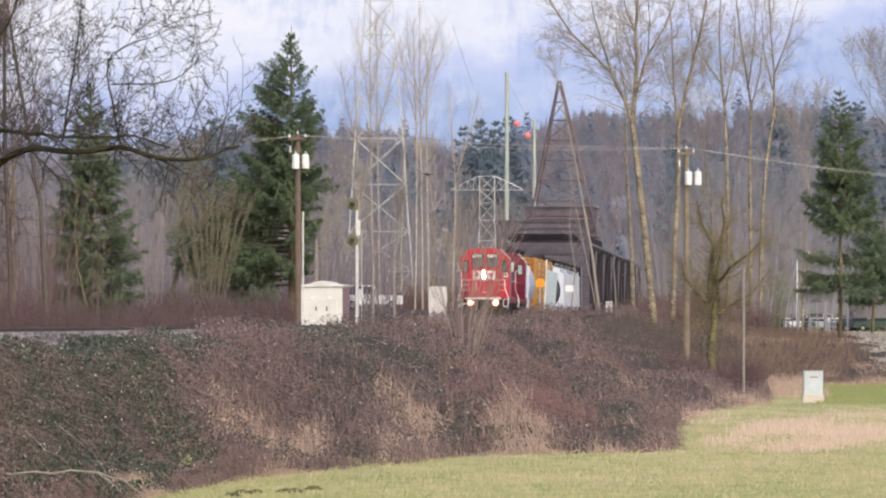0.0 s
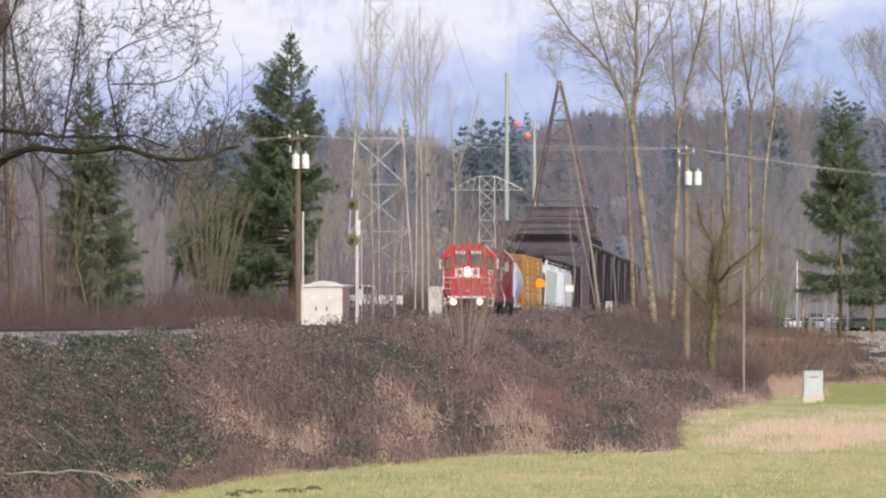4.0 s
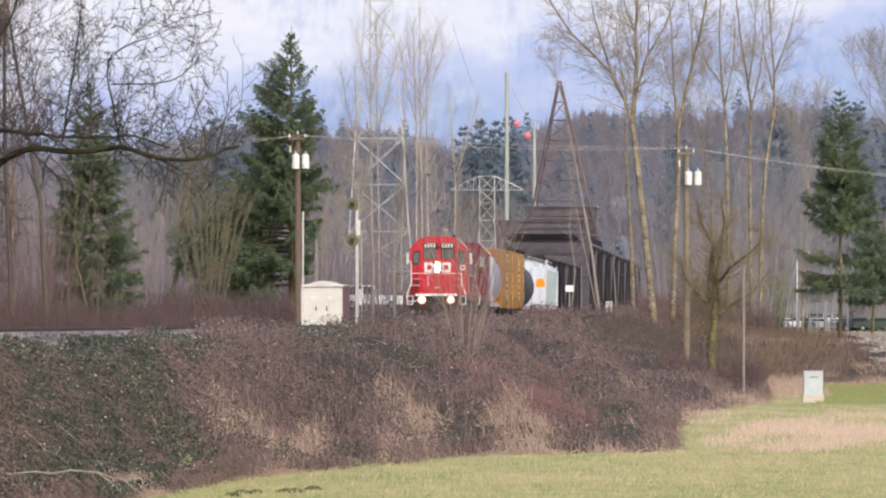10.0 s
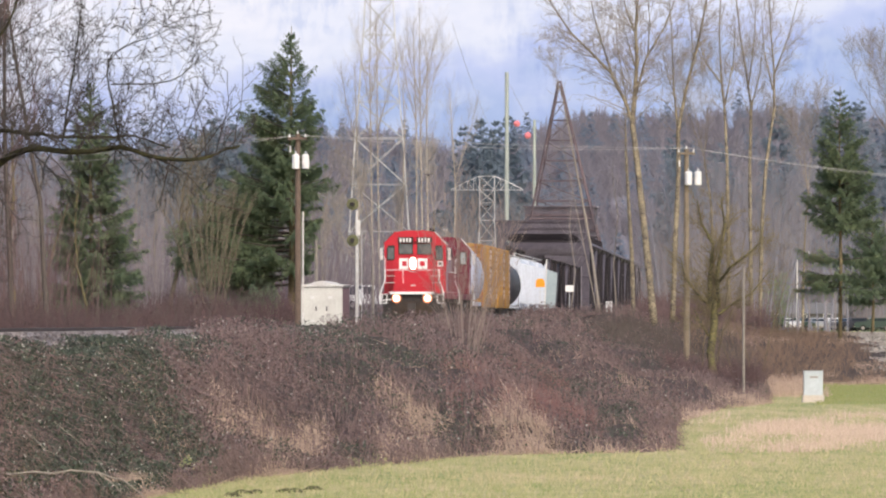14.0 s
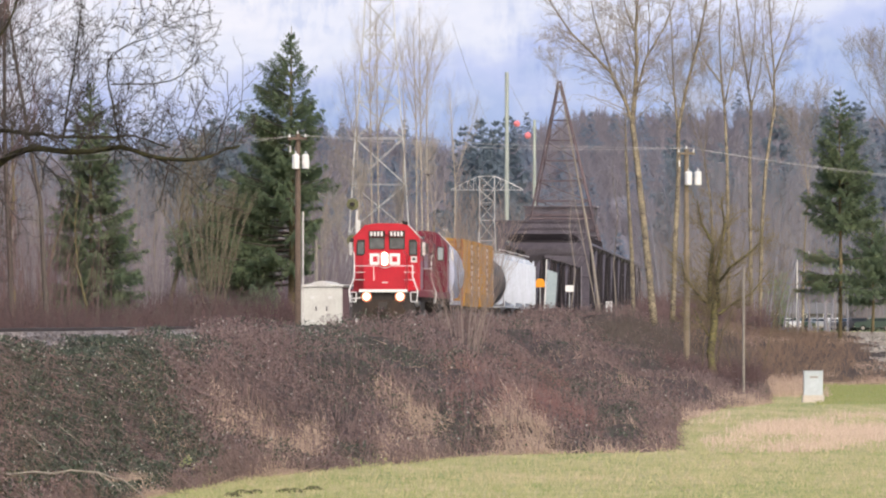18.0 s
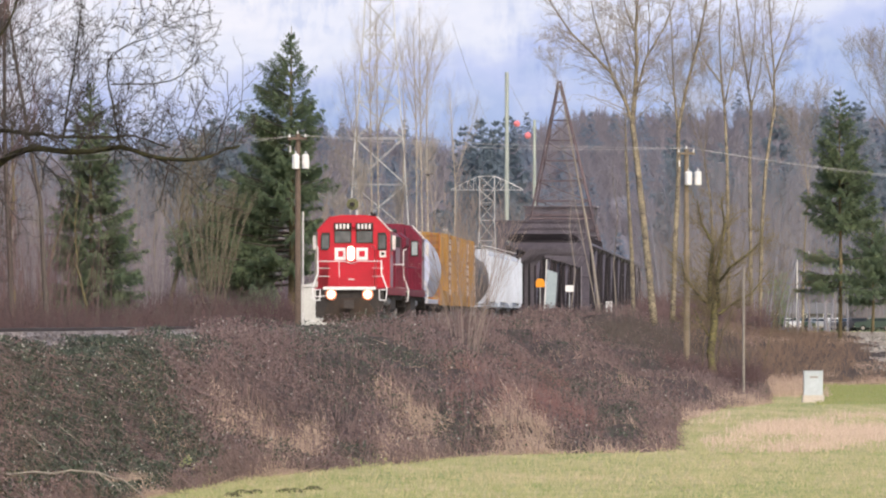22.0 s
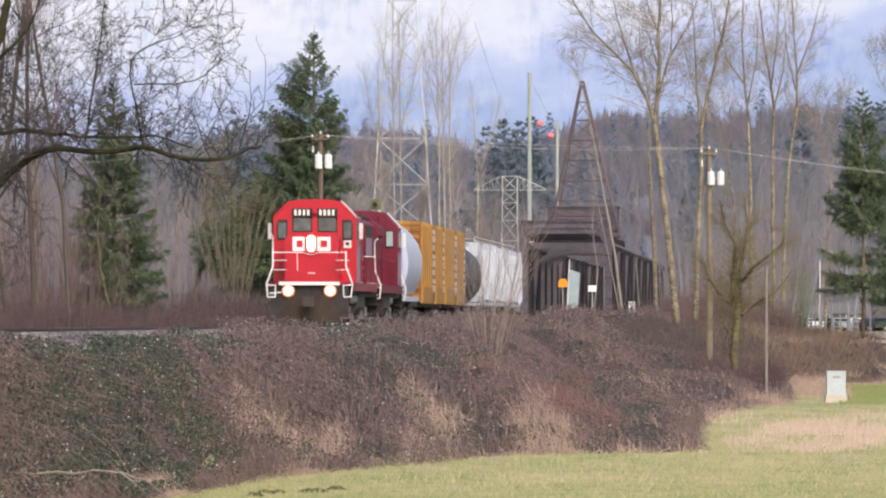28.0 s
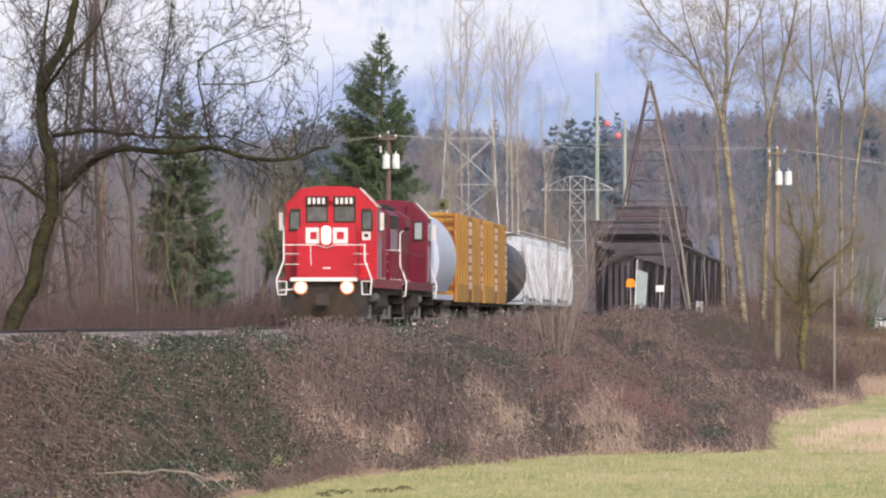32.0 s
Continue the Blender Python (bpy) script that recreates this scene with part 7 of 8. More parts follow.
def coupler(parent, y, way):
    c = Shape().box(-0.12, 0.12, min(y, y + way * 0.6), max(y, y + way * 0.6), 0.78, 1.0).box(-0.2, 0.2, min(y + way * 0.6, y + way * 0.9), max(y + way * 0.6, y + way * 0.9), 0.7, 1.06)
    part("coupler", c, GRIME, parent)


def locomotive(label, front, flank, lit):
    """A four-axle road switcher with a low nose; y = 0 is the face of the nose."""
    t = thing("locomotive", label, "locomotive")
    part("underframe", Shape().box(-1.3, 1.3, -0.9, 17.0, 1.1, 1.52), GRIME, t)
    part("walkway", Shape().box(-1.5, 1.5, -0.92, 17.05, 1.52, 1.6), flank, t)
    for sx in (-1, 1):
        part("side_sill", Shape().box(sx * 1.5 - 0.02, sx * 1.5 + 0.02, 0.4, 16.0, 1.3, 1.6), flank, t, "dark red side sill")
    for y0, way in ((-0.9, -1), (17.0, 1)):
        pl = part("pilot", Shape().box(-1.45, 1.45, min(y0, y0 + way * 0.08), max(y0, y0 + way * 0.08), 0.3, 1.52), BLACK, t)
        part("plow", Shape().prism([(-1.15, 0.1), (1.15, 0.1), (1.05, 0.62), (0.72, 1.15), (-0.72, 1.15), (-1.05, 0.62)], min(y0, y0 + way * 0.2), max(y0, y0 + way * 0.2)), PLOW if way < 0 else GRIME, pl, "brown snow plow")
        part("anticlimber", Shape().box(-1.12, 1.12, min(y0 + way * 0.05, y0 + way * 0.3), max(y0 + way * 0.05, y0 + way * 0.3), 1.5, 1.63), WHITE, pl, "white anticlimber edge")
        coupler(t, y0, way)
        for sx in (-1, 1):
            for z in (0.45, 0.8, 1.15):
                part("step", Shape().box(sx * 1.3 - 0.2, sx * 1.3 + 0.2, min(y0, y0 - way * 0.5), max(y0, y0 - way * 0.5), z, z + 0.04), GRIME, pl)
            # bent white grab rail beside the steps
            yy = y0 + way * 0.12
            rail = Shape().path([(sx * 1.28, yy, 1.06), (sx * 1.55, yy, 1.06), (sx * 1.60, yy, 1.55), (sx * 1.36, yy, 2.2), (sx * 1.36, yy, 2.76)], 0.034)
            rail.path([(sx * 1.36, yy, 2.74), (sx * 1.36, yy, 3.32), (sx * 1.5, yy, 3.44)], 0.024) if sx * way > 0 and lit else None
            rail.path([(sx * 1.28, yy, 1.06), (sx * 1.26, yy, 1.5), (sx * 1.55, yy, 1.5)], 0.03)
            part("grab_rail", rail, WHITE, t, "bent white grab rail")
        part("cut_lever", Shape().path([(way * 1.5, y0 + way * 0.1, 1.2), (way * 1.02, y0 + way * 0.1, 1.24)], 0.026), WHITE, pl, "white uncoupling lever")
        ye = y0 + way * 0.12
        rail = Shape().path([(-1.34, ye, 2.72), (-0.25, ye, 2.72)], 0.02).path([(-0.46, ye, 2.72), (-0.44, ye, 2.05)], 0.018)
        rail.path([(0.36, ye, 2.72), (1.34, ye, 2.72)], 0.02).path([(-0.25, ye, 2.72), (0.05, ye, 2.62), (0.36, ye, 2.72)], 0.012)
        part("end_rail", rail, WHITE, t, "white end handrail")
        if not lit or way > 0:
            continue
        part("marker_box", Shape().box(-way * 1.42 - 0.14, -way * 1.42 + 0.14, min(ye, ye + way * 0.1), max(ye, ye + way * 0.1), 2.88, 3.16), WHITE_OLD, t, "small white metal box on the handrail")
        part("box_mark", Shape().box(-way * 1.42 - 0.07, -way * 1.42 + 0.07, min(ye + way * 0.103, ye + way * 0.108), max(ye + way * 0.103, ye + way * 0.108), 2.98, 3.09), BLACK, t)
    for sx in (-1, 1):
        rail = Shape().path([(sx * 1.47, 4.6, 2.62), (sx * 1.47, 16.6, 2.62)], 0.02)
        for k in range(8):
            rail.path([(sx * 1.47, 4.7 + k * 1.7, 1.6), (sx * 1.47, 4.7 + k * 1.7, 2.62)], 0.018)
        part("side_rail", rail, flank, t, "dark red side handrail")
    # nose
    nose = part("nose", Shape().prism([(-1.0, 1.6), (1.0, 1.6), (1.0, 3.2), (0.86, 3.42), (-0.86, 3.42), (-1.0, 3.2)], 0.0, 2.0), front, t, "bright red low nose" if lit else "")
    part("nose_door", Shape().box(-0.95, -0.55, -0.02, 0.0, 1.75, 2.6), front, nose)
    for z in (2.08, 2.43):
        for sx in (-1, 1):
            part("grab_iron", Shape().path([(sx * 0.92, -0.06, z), (sx * 1.42, -0.06, z)], 0.018), WHITE_OLD, nose)
    # white emblem of plain bars on the nose
    for x0, x1, z0, z1 in ((-0.7, -0.2, 2.78, 3.31), (0.2, 0.72, 2.78, 3.31)):
        em = Shape().box(x0, x1, -0.02, -0.002, z1 - 0.14, z1).box(x0, x1, -0.02, -0.002, z0, z0 + 0.14).box(x0, x0 + 0.15, -0.02, -0.002, z0 + 0.14, z1 - 0.14).box(x1 - 0.13, x1, -0.02, -0.002, z0 + 0.14, z1 - 0.14)
        part("emblem", em, WHITE, nose, "plain white painted square ring")
    part("nose_mark", Shape().box(-0.12, 0.14, -0.015, -0.002, 1.93, 1.98), WHITE_OLD, nose, "small white marking, unreadable")
    # cab
    cabp = [(-1.56, 1.6), (1.56, 1.6), (1.56, 4.05), (0.98, 4.66), (0.5, 4.74), (-0.5, 4.74), (-0.98, 4.66), (-1.56, 4.05)]
    cab = part("cab", Shape().prism(cabp, 2.0, 4.3), front, t)
    for sx in (-1, 1):
        # white here is a painted sky highlight; the leading cab's left edge stays red
        part("roof_edge", Shape().path([(sx * 1.58, 1.98, 4.06), (sx * 0.99, 1.98, 4.68)], 0.03).path([(sx * 1.58, 1.98, 4.06), (sx * 1.58, 4.3, 4.06)], 0.02), RED if lit and sx < 0 else WHITE_OLD, cab, "roof edge, white where a sky highlight is painted on")
        wx = sx * 0.47
        win = part("windscreen", Shape().box(wx - 0.37, wx + 0.37, 1.96, 1.995, 3.52, 4.08), BLACK, cab)
        part("pane", Shape().box(wx - 0.32, wx + 0.32, 1.945, 1.958, 3.56, 4.04), GLASS, win)
        side = part("cab_door_window", Shape().prism([(sx * 1.23 - 0.2, 3.22), (sx * 1.23 + 0.2, 3.22), (sx * 1.23 + 0.2, 3.8), (sx * 1.23 + (0.14 if sx > 0 else 0.2), 3.98), (sx * 1.23 - (0.2 if sx > 0 else 0.14), 3.98), (sx * 1.23 - 0.2, 3.8)], 1.96, 1.995), BLACK, cab)
        part("pane", Shape().box(sx * 1.23 - 0.14, sx * 1.23 + 0.14, 1.945, 1.958, 3.3, 3.86), PANEL if not lit else GLASS, side)
        part("side_window", Shape().box(sx * 1.57 - 0.012, sx * 1.57 + 0.012, 2.5, 3.9, 3.2, 3.9), GLASS, cab)
        part("wind_deflector", Shape().box(sx * 1.72 - 0.07, sx * 1.72 + 0.07, 2.3, 2.36, 3.25, 3.85), WHITE_OLD, cab, "white wind deflector")
        # rear cab wall windows
        rear = part("rear_window", Shape().box(sx * 1.22 - 0.18, sx * 1.22 + 0.18, 4.305, 4.34, 3.2, 3.95), BLACK, cab)
        part("pane", Shape().box(sx * 1.22 - 0.13, sx * 1.22 + 0.13, 4.343, 4.355, 3.27, 3.88), PANEL, rear)
        nb = part("number_board", Shape().box(wx - 0.38, wx + 0.38, 1.88, 1.995, 4.1, 4.4), BLACK, cab, "black number board with plain white bars")
        bars = Shape()
        for k in range(4):
            bx = wx - 0.31 + k * 0.16
            bars.box(bx + 0.01, bx + 0.1, 1.868, 1.878, 4.14, 4.35)
        tagged(part("white_bars", bars, WHITE, nb), kind="stuff")
    for sx in (-1, 1):
        part("cab_side_panel", Shape().box(sx * 1.568 - 0.006, sx * 1.568 + 0.006, 2.5, 4.25, 1.65, 3.0), LILAC, cab, "lilac-grey cab side panel")
        if not lit:
            # this lilac panel paints a sheen onto the flank of the hood
            part("sheen_panel", Shape().box(sx * 0.96 - 0.008, sx * 0.96 + 0.008, 12.6, 16.1, 2.75, 3.5), LILAC, t, "lilac-grey hood panel, a painted sheen")
    part("beacon", Shape().turned([(0.09, 0), (0.1, 0.06), (0.03, 0.16)], (0.0, 1.9, 4.2), n=10), RED, cab)
    part("horn", Shape().tube((0.75, 2.2, 4.82), (0.75, 3.0, 4.82), 0.05, 0.03, 8).tube((0.9, 2.3, 4.78), (0.9, 3.0, 4.78), 0.05, 0.03, 8).box(0.7, 0.95, 2.6, 2.7, 4.66, 4.82), BLACK, cab, "black air horn")
    # lamps; the glowing plates and rims imitate the bloom round each lens
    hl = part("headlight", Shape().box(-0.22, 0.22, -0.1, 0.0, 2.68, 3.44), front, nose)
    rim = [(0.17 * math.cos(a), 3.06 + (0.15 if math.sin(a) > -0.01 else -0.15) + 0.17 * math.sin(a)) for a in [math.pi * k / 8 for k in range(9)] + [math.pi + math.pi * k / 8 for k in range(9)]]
    part("reflector", Shape().prism(rim, -0.13, -0.105), BLOOM_PLATE if lit else GLASS, hl)
    # the lit lamp gets an added middle lens so its glare merges
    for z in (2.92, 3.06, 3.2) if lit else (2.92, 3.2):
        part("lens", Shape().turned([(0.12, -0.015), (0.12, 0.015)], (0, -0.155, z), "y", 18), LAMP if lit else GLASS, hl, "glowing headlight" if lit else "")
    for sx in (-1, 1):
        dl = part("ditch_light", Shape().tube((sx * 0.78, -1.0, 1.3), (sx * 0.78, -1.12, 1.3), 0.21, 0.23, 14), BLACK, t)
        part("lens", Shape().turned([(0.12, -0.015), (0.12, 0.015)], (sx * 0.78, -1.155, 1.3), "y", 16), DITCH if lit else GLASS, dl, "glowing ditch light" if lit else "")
        part("reflector", Shape().turned([(0.19, -0.01), (0.19, 0.01)], (sx * 0.78, -1.135, 1.3), "y", 18), BLOOM_PLATE if lit else GLASS, dl)
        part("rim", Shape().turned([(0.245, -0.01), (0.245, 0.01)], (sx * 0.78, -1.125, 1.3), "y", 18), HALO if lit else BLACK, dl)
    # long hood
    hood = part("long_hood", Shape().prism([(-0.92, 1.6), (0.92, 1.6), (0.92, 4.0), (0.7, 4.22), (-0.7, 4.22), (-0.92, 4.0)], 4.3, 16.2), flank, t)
    for sx in (-1, 1):
        for k in range(11):
            part("hood_door", Shape().box(sx * 0.935 - 0.013, sx * 0.935 + 0.013, 4.7 + k * 1.02, 5.62 + k * 1.02, 1.75, 3.5), flank, hood)
        part("radiator_grille", Shape().box(sx * 0.95 - 0.03, sx * 0.95 + 0.03, 12.6, 15.9, 3.55, 4.0), BLACK, hood)
        part("brake_blister", Shape().prism([(sx * 0.92, 3.5), (sx * 1.12, 3.65), (sx * 1.12, 4.0), (sx * 0.75, 4.25), (sx * 0.6, 4.22)][::sx], 7.2, 10.2), flank, hood)
    for y in (8.0, 9.3, 13.0, 14.6):
        part("roof_fan", Shape().turned([(0.55, 0), (0.6, 0.12), (0.55, 0.22), (0.3, 0.25)], (0, y, 4.2), n=16), BLACK, hood)
    part("exhaust_stack", Shape().box(-0.2, 0.2, 6.0, 6.9, 4.2, 4.55), BLACK, hood)
    part("air_intake", Shape().box(-0.8, 0.8, 4.4, 5.6, 4.2, 4.5), flank, hood)
    part("sand_cap", Shape().box(-0.3, 0.3, 16.2, 16.24, 2.0, 3.6), flank, hood)
    for sx in (-1, 1):
        part("air_reservoir", Shape().turned([(0.05, -1.0), (0.17, -0.92), (0.17, 0.92), (0.05, 1.0)], (sx * 1.2, 5.3, 1.0), "y", 12), STEEL_DULL, t, "dull grey air reservoir")
        part("hood_line", Shape().box(sx * 0.952 - 0.004, sx * 0.952 + 0.004, 4.6, 16.1, 1.66, 1.71), WHITE_OLD, hood, "thin pale line along the hood")
        for z in (2.0, 2.3, 2.6):
            part("hood_grab", Shape().path([(sx * 0.35, 16.28, z), (sx * 0.88, 16.28, z)], 0.018), WHITE_OLD, hood)
    part("fuel_tank", Shape().prism([(-1.05, 0.4), (1.05, 0.4), (1.35, 0.7), (1.35, 1.2), (-1.35, 1.2), (-1.35, 0.7)], 6.4, 10.6), GRIME, t)
    sets = truck(t, 3.4, 2.74, 0.508) + truck(t, 13.4, 2.74, 0.508)
    ROLLING.append((sets, 0.508))
    return t


def freight_ends(t, ln, material):
    for y, way in ((0.5, -1), (ln - 0.5, 1)):
        coupler(t, y, way)
    return truck(t, 1.9, 1.75, 0.42) + truck(t, ln - 1.9, 1.75, 0.42)


def ladder(parent, x, y, z0, z1, material, w=0.4):
    s = Shape().tube((x - w / 2, y, z0), (x - w / 2, y, z1), 0.02, n=5).tube((x + w / 2, y, z0), (x + w / 2, y, z1), 0.02, n=5)
    for i in range(int((z1 - z0) / 0.38)):
        s.tube((x - w / 2, y, z0 + 0.2 + i * 0.38), (x + w / 2, y, z0 + 0.2 + i * 0.38), 0.016, n=5)
    part("ladder", s, material, parent)


def round_hopper(ln):
    t = thing("round_hopper", "pale grey cylindrical covered hopper car", "hopper car")
    prof = [(-1.5 + 0.3, 1.2), (1.2, 1.2)]
    for i in range(23):
        a = radians(-42 + i * 126 / 22)
        prof.append((1.62 * math.cos(a), 2.62 + 1.9 * math.sin(a)))
    right = [(x, z) for x, z in prof[2:]]
    outline = right + [(-x, z) for x, z in right[::-1]]
    shell = Shape()
    nn = len(outline)
    shell.add([(x, 1.3, z) for x, z in outline] + [(x, ln - 1.0, z) for x, z in outline], [((i + 1) % nn, i, i + nn, (i + 1) % nn + nn) for i in range(nn - 1)])
    part("body", shell, HOPPER, t, smooth=True)
    part("end_sheet", Shape().prism([(x * 0.995, 2.6 + (z - 2.6) * 0.995) for x, z in outline], 1.28, 1.34), HOPPER, t)
    part("end_sheet", Shape().prism([(x * 0.995, 2.6 + (z - 2.6) * 0.995) for x, z in outline], ln - 1.04, ln - 0.98), HOPPER, t)
    part("end_slope", Shape().prism([(x * 0.86, 2.6 + (z - 2.6) * 0.86) for x, z in outline], 0.75, 1.3), HOPPER, t)
    part("end_frame", Shape().path([(1.35, 0.55, 1.2), (1.35, 0.55, 3.2), (0.7, 0.55, 4.1), (-0.7, 0.55, 4.1), (-1.35, 0.55, 3.2), (-1.35, 0.55, 1.2)], 0.05), HOPPER, t)
    part("centre_sill", Shape().box(-1.45, 1.45, 0.4, ln - 0.4, 1.02, 1.22), HOPPER, t)
    part("end_platform", Shape().box(-1.5, 1.5, 0.35, 1.3, 1.22, 1.28), HOPPER, t)
    part("roof_walk", Shape().box(-0.65, 0.65, 0.6, ln - 0.6, 4.52, 4.57), GALV, t)
    for i in range(4):
        part("hatch", Shape().box(-0.4, 0.4, 2.2 + i * 2.6, 3.6 + i * 2.6, 4.4, 4.52), HOPPER, t)
        part("discharge_chute", Shape().prism([(-0.35, 0.35), (0.35, 0.35), (1.1, 1.02), (-1.1, 1.02)], 2.6 + i * 2.5, 4.0 + i * 2.5), GRIME, t) if i < 4 and 2.6 + i * 2.5 < ln - 3 else None
    ladder(t, 1.2, 0.45, 1.2, 4.0, HOPPER)
    ladder(t, -1.2, 0.45, 1.2, 4.0, HOPPER)
    ROLLING.append((freight_ends(t, ln, GRIME), 0.42))
    return t


def ochre_car(ln, label):
    t = thing("boxcar", label, "boxcar")
    body = part("body", Shape().box(-1.42, 1.42, 0.45, ln - 0.45, 1.05, 4.45), OCHRE_SHADED, t)
    part("roof", Shape().prism([(-1.46, 4.45), (1.46, 4.45), (1.42, 4.55), (0, 4.68), (-1.42, 4.55)], 0.4, ln - 0.4), OCHRE, t)
    part("underframe", Shape().box(-1.3, 1.3, 0.5, ln - 0.5, 0.8, 1.05), GRIME, t)
    mid = ln / 2
    for sx in (-1, 1):
        for a, b in ((0.5, mid - 1.7), (mid + 1.7, ln - 2.6)):
            part("side_sill", Shape().box(sx * 1.5 - 0.07, sx * 1.5 + 0.07, a, b, 0.95, 1.68), OCHRE, t, "plain ochre lower side panel")
            for i in range(5):
                y = a + 0.3 + i * (b - a - 0.6) / 4
                part("rib", Shape().prism_x([(y - 0.42, 1.68), (y + 0.42, 1.68), (y + 0.42, 4.4), (y + 0.2, 4.56), (y - 0.2, 4.56), (y - 0.42, 4.4)], sx * 1.485 - 0.065, sx * 1.485 + 0.065), OCHRE, body)
        for y0, y1 in ((mid - 1.4, mid + 1.4), (ln - 2.3, ln - 0.6)):
            part("door_panel", Shape().box(sx * 1.475 - 0.05, sx * 1.475 + 0.05, y0, y1, 1.05, 4.5), OCHRE_SHADED, body, "darker ochre door panel")
            lab = Shape()
            for k in range(8):
                z = 1.5 + k * 0.375
                lab.box(sx * 1.533 - 0.006, sx * 1.533 + 0.006, y0 + 0.1 + 0.3 * (k % 2), y1 - 0.1 - 0.4 * ((k + 1) % 3 == 0), z, z + (0.3, 0.2, 0.26)[k % 3])
            tagged(part("stencil", lab, PLACARD, body, "pinkish-white stencilled data in plain bars"), kind="stuff")
    for i in range(9):
        part("end_corrugation", Shape().box(-1.4, 1.4, 0.38, 0.5, 1.2 + i * 0.37, 1.38 + i * 0.37), OCHRE, body)
    ladder(t, 1.25, 0.33, 1.0, 4.6, LADDER_RED)
    ladder(t, -1.25, 0.33, 1.0, 4.6, LADDER_RED)
    ROLLING.append((freight_ends(t, ln, GRIME), 0.42))
    return t


def tank_car(ln):
    t = thing("tank_car", "dark grey round tank car", "tank car")
    r, z = 1.6, 2.5
    part("tank", Shape().turned([(0.3, 0.75), (0.9, 0.85), (1.3, 1.1), (r, 1.5), (r, ln - 1.5), (1.3, ln - 1.1), (0.9, ln - 0.85), (0.3, ln - 0.75)], (0, 0, z), "y", 28), TANK, t, smooth=True)
    part("dome", Shape().turned([(0.55, 0), (0.55, 0.35), (0.2, 0.42)], (0, ln / 2, z + r - 0.05), n=16), TANK, t)
    part("platform", Shape().box(-1.2, 1.2, ln / 2 - 1.0, ln / 2 + 1.0, z + r - 0.05, z + r), GALV, t)
    part("sill", Shape().box(-0.4, 0.4, 0.4, ln - 0.4, 0.85, 1.2), GRIME, t)
    for y in (1.9, ln - 1.9):
        part("saddle", Shape().prism([(-0.6, 1.0), (0.6, 1.0), (1.25, 1.9), (-1.25, 1.9)], y - 0.4, y + 0.4), TANK, t)
    for y in (0.5, ln - 0.5):
        part("end_rail", Shape().path([(-1.4, y, 1.15), (-1.4, y, 2.1), (1.4, y, 2.1), (1.4, y, 1.15)], 0.025), GRIME, t)
        part("end_platform", Shape().box(-1.45, 1.45, y - 0.2, y + 0.2, 1.1, 1.16), GRIME, t)
    ROLLING.append((freight_ends(t, ln, GRIME), 0.42))
    return t


def grain_hopper(ln, label):
    t = thing("grain_hopper", label, "hopper car")
    outline = [(-1.1, 1.15), (1.1, 1.15), (1.5, 1.5), (1.52, 3.9), (1.15, 4.35), (-1.15, 4.35), (-1.52, 3.9), (-1.5, 1.5)]
    body = part("body", Shape().prism(outline, 1.3, ln - 1.3), GRAIN, t)
    for sx in (-1, 1):
        for i in range(11):
            y = 1.5 + i * (ln - 3.0) / 10
            part("rib", Shape().box(sx * 1.55 - 0.05, sx * 1.55 + 0.05, y - 0.06, y + 0.06, 1.3, 3.95), GRAIN, body)
    for y, way in ((1.3, -1), (ln - 1.3, 1)):
        part("end_slope", Shape().prism_x([(y, 4.2), (y, 2.2), (y + way * 0.9, 3.6), (y + way * 0.9, 4.2)][::way], -1.3, 1.3), GRAIN, t)
        for sx in (-1, 1):
            part("end_post", Shape().box(sx * 1.4 - 0.06, sx * 1.4 + 0.06, min(y + way * 0.8, y + way * 0.92), max(y + way * 0.8, y + way * 0.92), 1.1, 4.3), GRAIN, t)
    part("roof_walk", Shape().box(-0.8, 0.8, 0.45, ln - 0.45, 4.5, 4.54), GALV, t)
    part("roof_rail", Shape().path([(1.1, 0.5, 4.35), (1.1, 0.5, 4.62), (1.1, ln - 0.5, 4.62)], 0.025), WHITE, t)
    for i in range(4):
        part("hatch", Shape().box(-0.4, 0.4, 2.0 + i * 3.6, 4.8 + i * 3.6, 4.35, 4.5), CREAM, t, "cream roof hatch")
    part("sill", Shape().box(-1.4, 1.4, 0.4, ln - 0.4, 1.0, 1.16), GRAIN, t)
    for i in range(3):
        part("discharge_chute", Shape().prism([(-0.35, 0.35), (0.35, 0.35), (1.1, 1.02), (-1.1, 1.02)], 4.2 + i * 3.6, 6.0 + i * 3.6), GRAIN, t)
    ROLLING.append((freight_ends(t, ln, GRIME), 0.42))
    return t


# the nose red darkened for flanks that turn away from the sun
RED_SHADED = mat("red_enamel_shaded", (0.27, 0.012, 0.035), 0.45, (0.2, 0.014, 0.035), 1.2, 9, 0.05)
TRAIN = [
    (locomotive("bright red locomotive with white handrails and lit headlights", RED, RED_SHADED, True), 0.0, False),
    (locomotive("dull red locomotive running backwards behind the leading one", RED_DULL, RED_DULL, False), 34.2, True),
    (round_hopper(13.6), 35.6, False),
    (ochre_car(20.9, "ochre-yellow ribbed boxcar with white stencilled panels"), 49.4, False),
    (ochre_car(21.0, "ochre-yellow ribbed boxcar coupled behind its twin"), 70.4, False),
    (tank_car(18.4), 91.7, False),
    (grain_hopper(18.2, "white ribbed covered hopper car with cream roof hatches"), 110.4, False),
    (grain_hopper(18.2, "white ribbed covered hopper car"), 128.8, False),
    (grain_hopper(18.2, "white ribbed covered hopper car at the end of the train"), 147.2, False),
]


